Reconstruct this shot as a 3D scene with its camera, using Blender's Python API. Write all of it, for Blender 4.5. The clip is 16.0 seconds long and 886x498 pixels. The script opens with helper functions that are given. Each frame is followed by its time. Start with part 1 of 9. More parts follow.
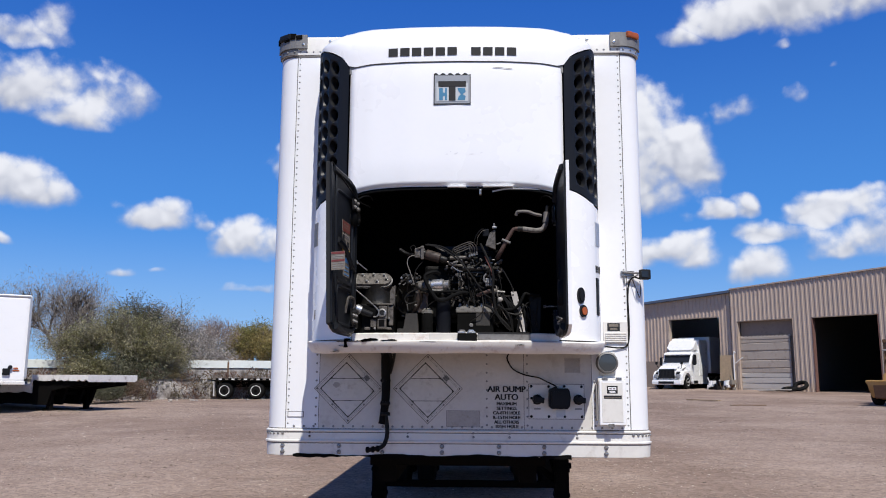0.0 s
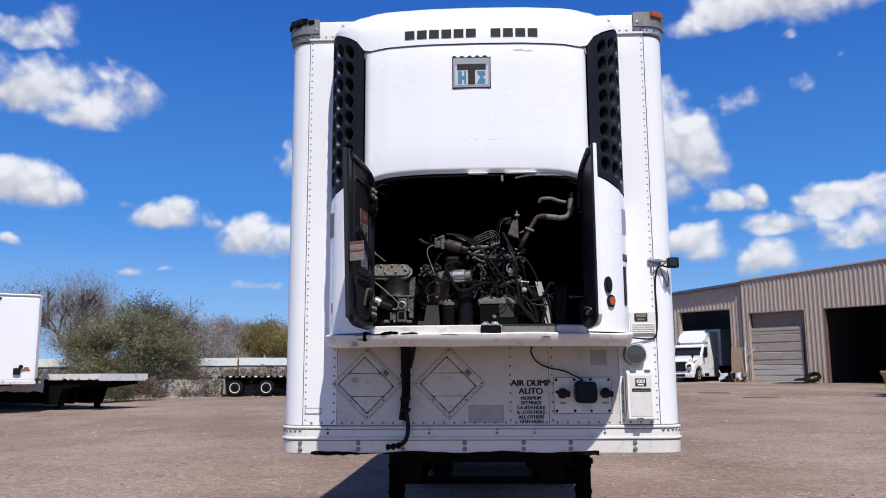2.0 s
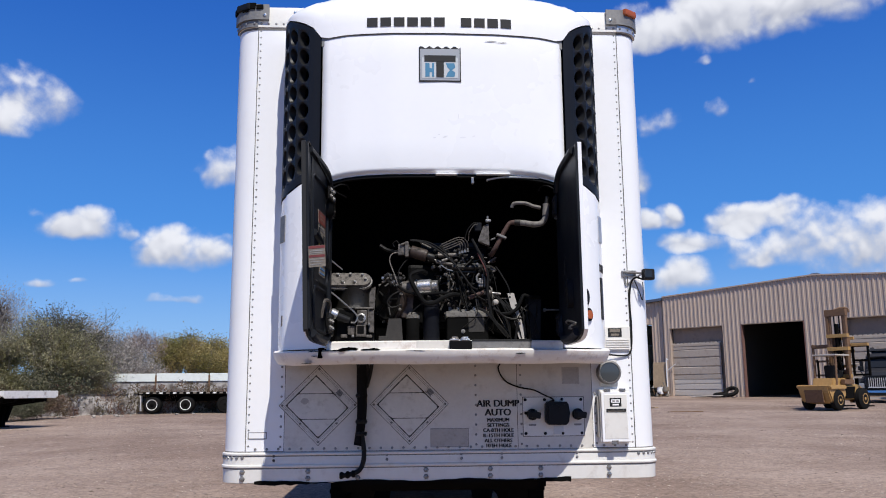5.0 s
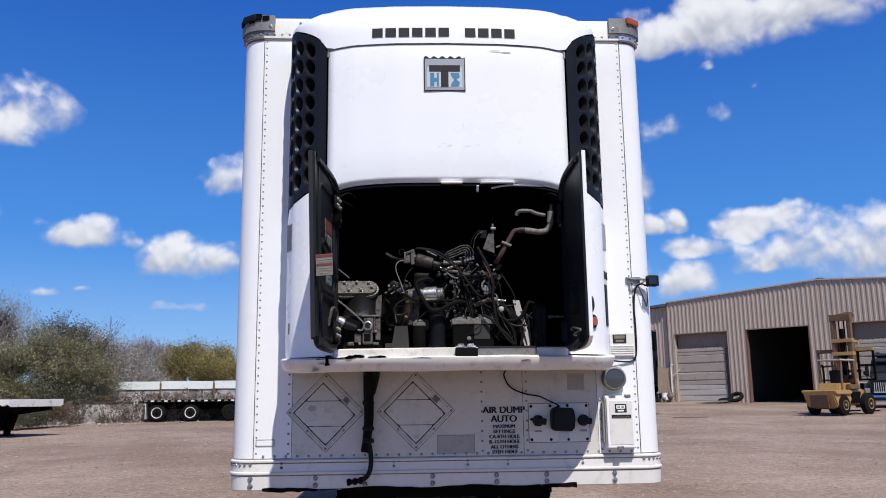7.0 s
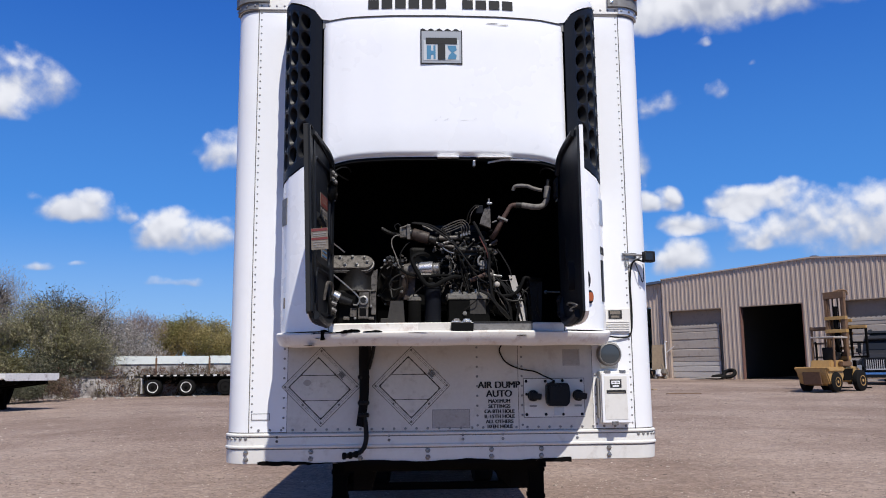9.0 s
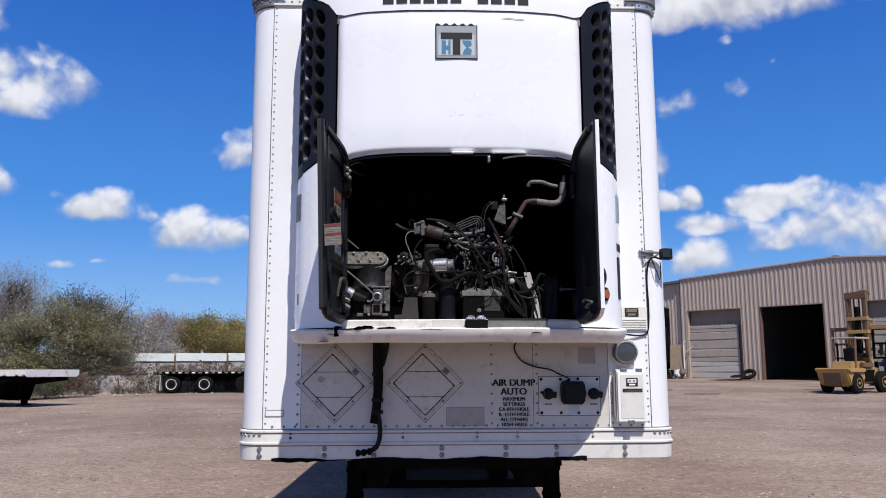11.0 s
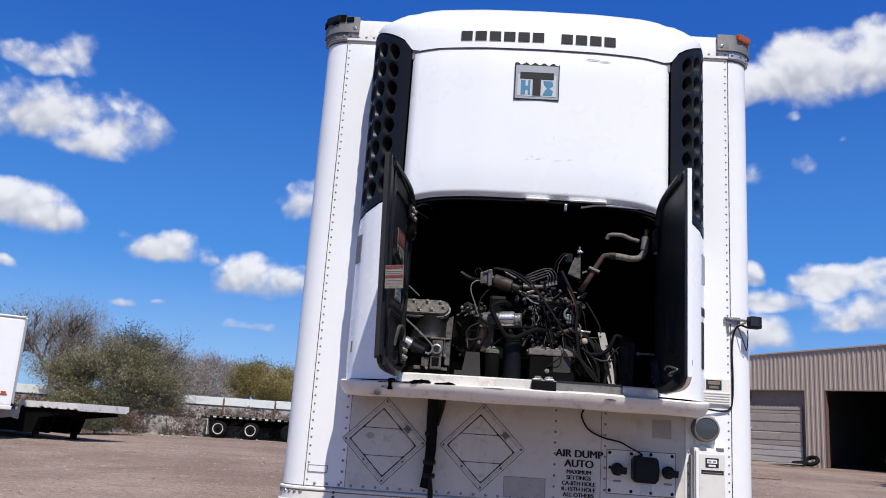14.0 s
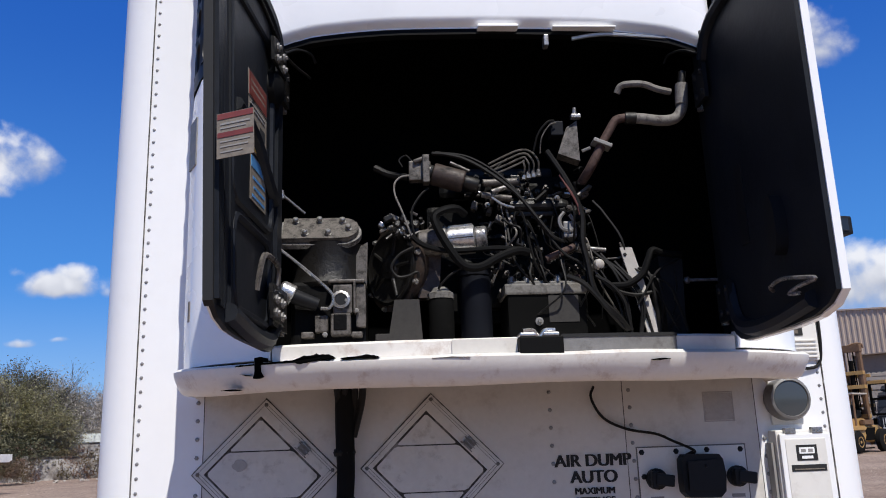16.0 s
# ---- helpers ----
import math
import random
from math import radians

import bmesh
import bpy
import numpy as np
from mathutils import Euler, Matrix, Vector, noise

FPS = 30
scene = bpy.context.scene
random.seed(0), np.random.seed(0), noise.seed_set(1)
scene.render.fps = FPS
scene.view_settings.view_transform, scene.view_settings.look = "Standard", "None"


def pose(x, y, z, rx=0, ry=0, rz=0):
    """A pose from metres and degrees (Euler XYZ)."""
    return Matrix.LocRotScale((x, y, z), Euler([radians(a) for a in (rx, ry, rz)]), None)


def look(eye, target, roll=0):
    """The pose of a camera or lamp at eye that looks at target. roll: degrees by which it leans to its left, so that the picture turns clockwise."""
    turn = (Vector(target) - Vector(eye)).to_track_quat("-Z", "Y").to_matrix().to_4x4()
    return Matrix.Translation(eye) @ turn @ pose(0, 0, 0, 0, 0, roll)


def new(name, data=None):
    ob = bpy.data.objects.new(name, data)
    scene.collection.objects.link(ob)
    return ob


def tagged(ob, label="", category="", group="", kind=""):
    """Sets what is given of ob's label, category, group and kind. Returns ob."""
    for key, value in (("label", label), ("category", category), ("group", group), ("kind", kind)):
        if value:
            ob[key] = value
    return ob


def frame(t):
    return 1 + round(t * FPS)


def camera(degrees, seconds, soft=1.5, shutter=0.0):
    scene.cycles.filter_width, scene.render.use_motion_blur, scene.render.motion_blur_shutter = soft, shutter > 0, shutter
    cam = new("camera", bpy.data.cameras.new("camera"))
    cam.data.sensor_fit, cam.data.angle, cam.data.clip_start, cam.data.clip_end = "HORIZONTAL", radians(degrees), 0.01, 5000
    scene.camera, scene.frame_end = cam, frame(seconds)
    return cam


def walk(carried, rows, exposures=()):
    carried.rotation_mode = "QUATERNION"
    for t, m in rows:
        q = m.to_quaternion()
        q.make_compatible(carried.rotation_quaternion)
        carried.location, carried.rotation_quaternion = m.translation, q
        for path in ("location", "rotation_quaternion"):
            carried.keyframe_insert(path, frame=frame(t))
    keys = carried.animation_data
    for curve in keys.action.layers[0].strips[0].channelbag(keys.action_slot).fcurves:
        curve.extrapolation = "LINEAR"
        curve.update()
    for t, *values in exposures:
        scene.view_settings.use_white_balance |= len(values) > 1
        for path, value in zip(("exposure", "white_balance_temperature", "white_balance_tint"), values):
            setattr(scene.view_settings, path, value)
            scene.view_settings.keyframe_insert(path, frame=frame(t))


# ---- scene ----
cam = camera(57.3, 16.0, 1.0)
PATH = [
    (0, (-0.104, -0.105, 1.632), (-0.17, 1.868, 1.953), 0.3),
    (0.5, (-0.107, -0.106, 1.629), (-0.185, 1.866, 1.959), 0.0),
    (1, (-0.115, -0.099, 1.623), (-0.194, 1.874, 1.942), 0.2),
    (1.5, (-0.153, -0.057, 1.626), (-0.26, 1.917, 1.933), -0.4),
    (2, (-0.195, 0.08, 1.625), (-0.279, 2.054, 1.935), -0.3),
    (2.5, (-0.244, 0.267, 1.657), (-0.308, 2.227, 2.054), 0.1),
    (2.7, (-0.300, 0.320, 1.660), (-0.334, 2.282, 2.044), 0.6),
    (3, (-0.443, 0.389, 1.654), (-0.428, 2.354, 2.025), -1.7),
    (3.2, (-0.478, 0.428, 1.640), (-0.438, 2.390, 2.022), -1.8),
    (3.5, (-0.532, 0.464, 1.638), (-0.427, 2.426, 2.009), -1.2),
    (4, (-0.484, 0.484, 1.641), (-0.406, 2.459, 1.945), -0.2),
    (4.5, (-0.443, 0.513, 1.641), (-0.391, 2.489, 1.945), -0.3),
    (5, (-0.434, 0.519, 1.657), (-0.332, 2.486, 2.001), -0.5),
    (5.2, (-0.428, 0.523, 1.654), (-0.332, 2.483, 2.043), -0.3),
    (7.5, (-0.45, 0.473, 1.658), (-0.357, 2.441, 2.002), -0.8),
    (8, (-0.45, 0.485, 1.655), (-0.354, 2.456, 1.979), -0.5),
    (8.5, (-0.45, 0.496, 1.654), (-0.343, 2.47, 1.958), -0.6),
    (11, (-0.43, 0.534, 1.643), (-0.369, 2.51, 1.943), -0.2),
    (11.5, (-0.428, 0.563, 1.647), (-0.376, 2.544, 1.917), -0.2),
    (12, (-0.429, 0.557, 1.65), (-0.371, 2.536, 1.935), 0.2),
    (12.5, (-0.421, 0.566, 1.65), (-0.355, 2.54, 1.96), 0.1),
    (13, (-0.423, 0.582, 1.655), (-0.346, 2.555, 1.972), 0.5),
    (13.5, (-0.419, 0.652, 1.648), (-0.422, 2.632, 1.933), 1.1),
    (13.7, (-0.455, 0.718, 1.638), (-0.562, 2.688, 1.942), 3.5),
    (13.8, (-0.484, 0.765, 1.645), (-0.610, 2.732, 1.984), 4.0),
    (14, (-0.49, 0.868, 1.644), (-0.569, 2.817, 2.084), 3.9),
    (14.2, (-0.524, 1.016, 1.645), (-0.563, 2.958, 2.120), -0.2),
    (14.5, (-0.56, 1.261, 1.655), (-0.546, 3.222, 2.046), 0.7),
    (14.8, (-0.523, 1.557, 1.640), (-0.502, 3.511, 2.054), 0.2),
    (15, (-0.507, 1.738, 1.663), (-0.492, 3.694, 2.081), -0.2),
    (15.5, (-0.549, 2.228, 1.673), (-0.444, 4.169, 2.142), 0.0),
    (16, (-0.526, 2.716, 1.651), (-0.386, 4.656, 2.116), -2.0),
]
walk(cam, [(t, look(eye, target, roll)) for t, eye, target, roll in PATH])

# ---- world, sun ----
SUN_TO = Vector((0.30, -1.0, 1.5)).normalized()          # towards the sun
SUN_EL, SUN_AZ = math.asin(SUN_TO.z), math.atan2(SUN_TO.x, SUN_TO.y)

sun = new("sun", bpy.data.lights.new("sun", "SUN"))
sun.data.energy, sun.data.angle, sun.data.color = 4.95, radians(0.5), (1.0, 0.96, 0.895)
sun.matrix_basis = look(SUN_TO * 60, (0, 0, 0))

# fair-weather clouds: azimuth, half width, base and top above the horizon in degrees, and density
CLOUDS = [
    (-30.2, 5.0, 16.4, 20.4, 1.1), (-25.8, 3.9, 16.4, 19.7, 1.0), (-27.2, 2.8, 15.7, 18.0, 0.9), (-31.0, 4.0, 20.4, 22.9, 1.0), (-29.0, 2.0, 21.2, 24.2, 0.85),
    (-30.6, 3.7, 10.6, 13.5, 1.05), (-21.7, 2.7, 9.8, 12.0, 1.0), (-18.9, 1.7, 9.9, 11.4, 0.65), (-16.6, 1.9, 9.6, 10.9, 0.55), (-14.9, 3.5, 8.0, 11.2, 1.1),
    (-23.3, 1.2, 6.9, 7.7, 0.75), (-21.6, 0.9, 6.8, 7.4, 0.6), (-15.2, 2.1, 5.5, 6.5, 0.8), (-30.8, 1.4, 8.0, 9.0, 0.7), (-12.4, 2.5, 14.2, 17.0, 1.0),
    (15.0, 2.6, 22.2, 23.8, 0.8), (18.5, 4.0, 22.6, 25.6, 1.0), (23.0, 5.0, 22.2, 26.6, 1.1), (28.0, 5.2, 22.4, 27.2, 1.1), (21.6, 0.9, 21.4, 22.5, 0.5),
    (24.3, 1.0, 19.9, 20.9, 0.45), (18.9, 1.9, 16.7, 19.4, 0.38), (21.9, 1.6, 17.3, 19.4, 0.32), (12.3, 4.7, 11.4, 19.8, 1.1), (14.9, 2.9, 12.8, 18.2, 1.0),
    (16.4, 2.0, 10.6, 12.3, 0.9), (18.6, 1.6, 10.6, 12.6, 0.8), (20.2, 2.3, 8.8, 10.8, 0.95), (24.8, 3.6, 9.8, 12.3, 1.05), (27.5, 4.7, 7.8, 11.4, 1.1),
    (24.2, 2.5, 8.0, 10.2, 0.9), (31.5, 5.2, 6.5, 11.2, 1.1), (14.2, 3.4, 7.4, 10.0, 1.0), (19.5, 2.2, 6.2, 8.9, 1.0),
]


class Nodes:
    """Short hand for a node tree."""
    def __init__(self, tree):
        self.tree = tree
        tree.nodes.clear()

    def add(self, kind, **values):
        node = self.tree.nodes.new(kind)
        for key, value in values.items():
            setattr(node, key, value)
        return node

    def link(self, a, b):
        self.tree.links.new(a, b)

    def feed(self, socket, value):
        if isinstance(value, bpy.types.NodeSocket):
            self.link(value, socket)
        else:
            socket.default_value = value

    def math(self, op, a, b=0.0, c=0.0, clamp=False):
        node = self.add("ShaderNodeMath", operation=op, use_clamp=clamp)
        for socket, value in zip(node.inputs, (a, b, c)):
            self.feed(socket, value)
        return node.outputs[0]

    def mix(self, factor, a, b, blend="MIX"):
        node = self.add("ShaderNodeMix", data_type="RGBA", blend_type=blend)
        self.feed(node.inputs[0], factor)
        self.feed(node.inputs[6], a)
        self.feed(node.inputs[7], b)
        return node.outputs[2]

    def noise(self, vector, scale, detail=4.0, rough=0.55):
        node = self.add("ShaderNodeTexNoise")
        node.inputs["Scale"].default_value, node.inputs["Detail"].default_value, node.inputs["Roughness"].default_value = scale, detail, rough
        if vector is not None:
            self.link(vector, node.inputs["Vector"])
        return node.outputs["Fac"]

    def span(self, value, low, high, a=0.0, b=1.0):
        node = self.add("ShaderNodeMapRange", interpolation_type="SMOOTHSTEP")
        for socket, v in zip(node.inputs, (value, low, high, a, b)):
            self.feed(socket, v)
        return node.outputs[0]


def make_world():
    world = bpy.data.worlds.new("sky")
    scene.world = world
    world.use_nodes = True
    n = Nodes(world.node_tree)
    sky = n.add("ShaderNodeTexSky", sky_type="NISHITA", sun_disc=False, sun_elevation=SUN_EL, sun_rotation=SUN_AZ,
                air_density=1.0, dust_density=0.4, ozone_density=2.5)
    where = n.add("ShaderNodeTexCoord").outputs["Generated"]
    axes = n.add("ShaderNodeSeparateXYZ")
    n.link(where, axes.inputs[0])
    azimuth = n.math("MULTIPLY", n.math("ARCTAN2", axes.outputs[0], axes.outputs[1]), 57.29578)
    height = n.math("MULTIPLY", n.math("ARCSINE", axes.outputs[2]), 57.29578)
    bend = n.add("ShaderNodeTexNoise")
    bend.inputs["Scale"].default_value, bend.inputs["Detail"].default_value = 13.0, 3.0
    n.link(where, bend.inputs["Vector"])
    split = n.add("ShaderNodeSeparateColor")
    n.link(bend.outputs["Color"], split.inputs[0])
    bent_az = n.math("MULTIPLY_ADD", n.math("SUBTRACT", split.outputs[0], 0.5), 4.4, azimuth)
    bent_el = n.math("MULTIPLY_ADD", n.math("SUBTRACT", split.outputs[1], 0.5), 2.8, height)

    def heads(spot):
        """Round cauliflower heads with finer ones upon them."""
        cells = n.add("ShaderNodeTexVoronoi", feature="SMOOTH_F1")
        for key, value in (("Scale", 24.0), ("Detail", 2.0), ("Roughness", 0.5), ("Smoothness", 0.7)):
            cells.inputs[key].default_value = value
        n.link(spot, cells.inputs["Vector"])
        return n.math("SUBTRACT", 0.45, cells.outputs["Distance"])

    twist = n.add("ShaderNodeVectorMath", operation="MULTIPLY_ADD")
    n.link(bend.outputs["Color"], twist.inputs[0])
    twist.inputs[1].default_value = (0.05, 0.05, 0.05)
    n.link(where, twist.inputs[2])
    above = n.add("ShaderNodeVectorMath", operation="ADD")
    n.link(twist.outputs[0], above.inputs[0])
    above.inputs[1].default_value = (0.004, 0.0, 0.010)
    puff, puff_above = heads(twist.outputs[0]), heads(above.outputs[0])
    billow = n.noise(where, 26.0, 9.0, 0.62)
    lumps = n.noise(where, 9.0, 3.0, 0.5)
    field, shade = None, None
    for az, wide, base, top, dense in CLOUDS:
        el, high = base + 0.38 * (top - base), 0.70 * (top - base)
        u = n.math("MULTIPLY", n.math("SUBTRACT", bent_az, az), 1 / wide)
        v = n.math("MULTIPLY", n.math("SUBTRACT", bent_el, el), 1 / high)
        flat = n.math("MAXIMUM", v, n.math("MULTIPLY", v, -1.8))
        f = n.math("SUBTRACT", n.math("SUBTRACT", dense, n.math("MULTIPLY", u, u)), n.math("MULTIPLY", flat, flat))
        lit = n.math("MULTIPLY_ADD", v, 0.95, n.math("MINIMUM", f, 0.5))
        field = f if field is None else n.math("MAXIMUM", field, f)
        shade = lit if shade is None else n.math("MAXIMUM", shade, lit)
    rough = n.math("ADD", n.math("MULTIPLY", n.math("SUBTRACT", billow, 0.5), 1.35), n.math("MULTIPLY", puff, 0.8))
    soft = n.math("MULTIPLY_ADD", n.math("SUBTRACT", lumps, 0.5), 1.2, 0.33)
    density = n.math("ADD", n.math("ADD", n.math("MAXIMUM", field, -4.0), rough), soft)
    relief = n.math("MULTIPLY", n.math("SUBTRACT", puff, puff_above), 0.9)
    tone = n.span(n.math("ADD", n.math("ADD", shade, relief), n.math("MULTIPLY", rough, 0.35)), -0.25, 1.2)
    edge = n.math("MULTIPLY_ADD", tone, -0.45, 1.28)             # crisp above, ragged and thin below
    cover = n.math("MULTIPLY", n.span(density, 0.0, edge), 0.95)
    white = n.mix(tone, (4.7, 4.95, 5.8, 1), (8.9, 9.0, 9.5, 1))
    blue = n.mix(1.0, sky.outputs[0], (0.42, 0.74, 1.13, 1), "MULTIPLY")
    low = n.mix(n.span(height, 0.0, 12.0), (3.4, 5.5, 9.1, 1), (0.72, 3.0, 8.3, 1))
    deep = n.mix(n.span(height, 6.0, 30.0), low, (0.12, 1.15, 5.75, 1))
    blue = n.mix(0.72, blue, deep)
    blue = n.mix(n.span(height, 33.0, 66.0), blue, (0.13, 0.52, 1.95, 1))   # the deeper blue overhead
    # scattered clouds added out of view overhead and behind, to whiten the fill light
    drift = n.span(n.noise(where, 2.4, 7.0, 0.6), 0.47, 0.66)
    away = n.math("MAXIMUM", n.span(height, 32.0, 44.0), n.span(n.math("ABSOLUTE", azimuth), 40.0, 60.0))
    cover = n.math("MAXIMUM", cover, n.math("MULTIPLY", n.math("MULTIPLY", drift, away), 0.28))
    back = n.add("ShaderNodeBackground")
    back.inputs["Strength"].default_value = 0.1
    n.link(n.mix(cover, blue, white), back.inputs["Color"])
    out = n.add("ShaderNodeOutputWorld")
    n.link(back.outputs[0], out.inputs["Surface"])


make_world()


# ---- materials ----
def material(name, base, rough=0.6, metal=0.0, vary=0.12, grain=40.0, stain=3.0, stain_colour=None, stain_amount=0.0, bump=0.0,
             bump_scale=None, each=0.0, coat=0.0):
    """A surface with fine grain, broad variation, stains and relief. Scales are per metre; each: how far pieces differ."""
    m = bpy.data.materials.new(name)
    m.use_nodes = True
    n = Nodes(m.node_tree)
    where = n.add("ShaderNodeNewGeometry").outputs["Position"]
    shader = n.add("ShaderNodeBsdfPrincipled")
    fine, broad = n.noise(where, grain, 5.0, 0.6), n.noise(where, stain, 4.0, 0.6)
    level = n.math("ADD", n.math("MULTIPLY", n.math("SUBTRACT", fine, 0.5), vary * 2), n.math("MULTIPLY", n.math("SUBTRACT", broad, 0.5), vary * 2))
    level = n.math("ADD", level, 1.0)
    if each:
        level = n.math("ADD", level, n.math("MULTIPLY", n.math("SUBTRACT", n.add("ShaderNodeObjectInfo").outputs["Random"], 0.5), each * 2))
    grey = n.add("ShaderNodeCombineXYZ")
    for k in range(3):
        n.link(level, grey.inputs[k])
    colour = n.mix(1.0, (*base, 1), grey.outputs[0], "MULTIPLY")
    if stain_amount:
        mask = n.math("MULTIPLY", n.span(n.noise(where, stain * 2.3, 6.0, 0.7), 0.52, 0.72), stain_amount)
        colour = n.mix(mask, colour, (*stain_colour, 1))
    n.link(colour, shader.inputs["Base Color"])
    n.feed(shader.inputs["Roughness"], n.math("ADD", n.math("MULTIPLY", n.math("SUBTRACT", broad, 0.5), 0.3), rough, clamp=True))
    shader.inputs["Metallic"].default_value = metal
    shader.inputs["Coat Weight"].default_value = coat
    if bump:
        relief = n.add("ShaderNodeBump")
        relief.inputs["Strength"].default_value, relief.inputs["Distance"].default_value = 1.0, bump
        n.link(n.noise(where, bump_scale or grain, 5.0, 0.65), relief.inputs["Height"])
        n.link(relief.outputs[0], shader.inputs["Normal"])
    out = n.add("ShaderNodeOutputMaterial")
    n.link(shader.outputs[0], out.inputs["Surface"])
    return m


def plain(name, base, rough=0.5, metal=0.0):
    m = bpy.data.materials.new(name)
    m.use_nodes = True
    shader = m.node_tree.nodes["Principled BSDF"]
    shader.inputs["Base Color"].default_value, shader.inputs["Roughness"].default_value, shader.inputs["Metallic"].default_value = (*base, 1), rough, metal
    return m


def two_tone(name, a, b, scale, low, high, rough=0.9, bump=0.0, grain=30.0, each=0.0):
    """Two colours broken up by noise, with a fine grain on both."""
    m = bpy.data.materials.new(name)
    m.use_nodes = True
    n = Nodes(m.node_tree)
    where = n.add("ShaderNodeNewGeometry").outputs["Position"]
    shader = n.add("ShaderNodeBsdfPrincipled")
    mask = n.span(n.noise(where, scale, 7.0, 0.65), low, high)
    colour = n.mix(mask, (*a, 1), (*b, 1))
    fine = n.math("ADD", n.math("MULTIPLY", n.math("SUBTRACT", n.noise(where, grain, 5.0, 0.7), 0.5), 0.9), 1.0)
    if each:
        fine = n.math("ADD", fine, n.math("MULTIPLY", n.math("SUBTRACT", n.add("ShaderNodeNewGeometry").outputs["Random Per Island"], 0.5), each * 2))
    grey = n.add("ShaderNodeCombineXYZ")
    for k in range(3):
        n.link(fine, grey.inputs[k])
    n.link(n.mix(1.0, colour, grey.outputs[0], "MULTIPLY"), shader.inputs["Base Color"])
    shader.inputs["Roughness"].default_value = rough
    if bump:
        relief = n.add("ShaderNodeBump")
        relief.inputs["Strength"].default_value, relief.inputs["Distance"].default_value = 1.0, bump
        n.link(n.noise(where, grain, 5.0, 0.7), relief.inputs["Height"])
        n.link(relief.outputs[0], shader.inputs["Normal"])
    out = n.add("ShaderNodeOutputMaterial")
    n.link(shader.outputs[0], out.inputs["Surface"])
    return m


def yard_surface():
    """Packed dusty gravel: broad pale and brown patches, dark scuffs, fine speckled grit."""
    m = bpy.data.materials.new("dusty gravel yard")
    m.use_nodes = True
    n = Nodes(m.node_tree)
    where = n.add("ShaderNodeNewGeometry").outputs["Position"]
    patch = n.span(n.noise(where, 0.22, 5.0, 0.6), 0.34, 0.68)
    colour = n.mix(patch, (0.215, 0.152, 0.118, 1), (0.325, 0.246, 0.198, 1))
    drawn = n.add("ShaderNodeMapping")
    drawn.inputs["Scale"].default_value = (0.28, 1.0, 1.0)
    drawn.inputs["Rotation"].default_value = (0.0, 0.0, 0.12)
    n.link(where, drawn.inputs["Vector"])
    scuff = n.math("MULTIPLY", n.span(n.noise(drawn.outputs[0], 0.8, 6.0, 0.68), 0.52, 0.74), 0.46)
    colour = n.mix(scuff, colour, (0.150, 0.108, 0.085, 1))
    dust = n.math("MULTIPLY", n.span(n.noise(where, 1.1, 5.0, 0.7), 0.55, 0.75), 0.35)
    colour = n.mix(dust, colour, (0.40, 0.325, 0.27, 1))
    cell = n.add("ShaderNodeTexVoronoi")
    cell.inputs["Scale"].default_value = 17.0
    n.link(where, cell.inputs["Vector"])
    tint = n.add("ShaderNodeSeparateColor")
    n.link(cell.outputs["Color"], tint.inputs[0])
    grit = n.math("MULTIPLY_ADD", n.math("SUBTRACT", tint.outputs[0], 0.5), 0.42, n.math("MULTIPLY", n.math("SUBTRACT", n.noise(where, 38.0, 5.0, 0.8), 0.5), 1.9))
    level = n.math("ADD", grit, 1.0)
    grey = n.add("ShaderNodeCombineXYZ")
    for k in range(3):
        n.link(level, grey.inputs[k])
    shader = n.add("ShaderNodeBsdfPrincipled")
    n.link(n.mix(1.0, colour, grey.outputs[0], "MULTIPLY"), shader.inputs["Base Color"])
    shader.inputs["Roughness"].default_value = 0.95
    shader.inputs["Specular IOR Level"].default_value = 0.2
    relief = n.add("ShaderNodeBump")
    relief.inputs["Strength"].default_value, relief.inputs["Distance"].default_value = 0.8, 0.012
    n.link(n.math("ADD", n.noise(where, 30.0, 4.0, 0.7), tint.outputs[0]), relief.inputs["Height"])
    n.link(relief.outputs[0], shader.inputs["Normal"])
    out = n.add("ShaderNodeOutputMaterial")
    n.link(shader.outputs[0], out.inputs["Surface"])
    return m


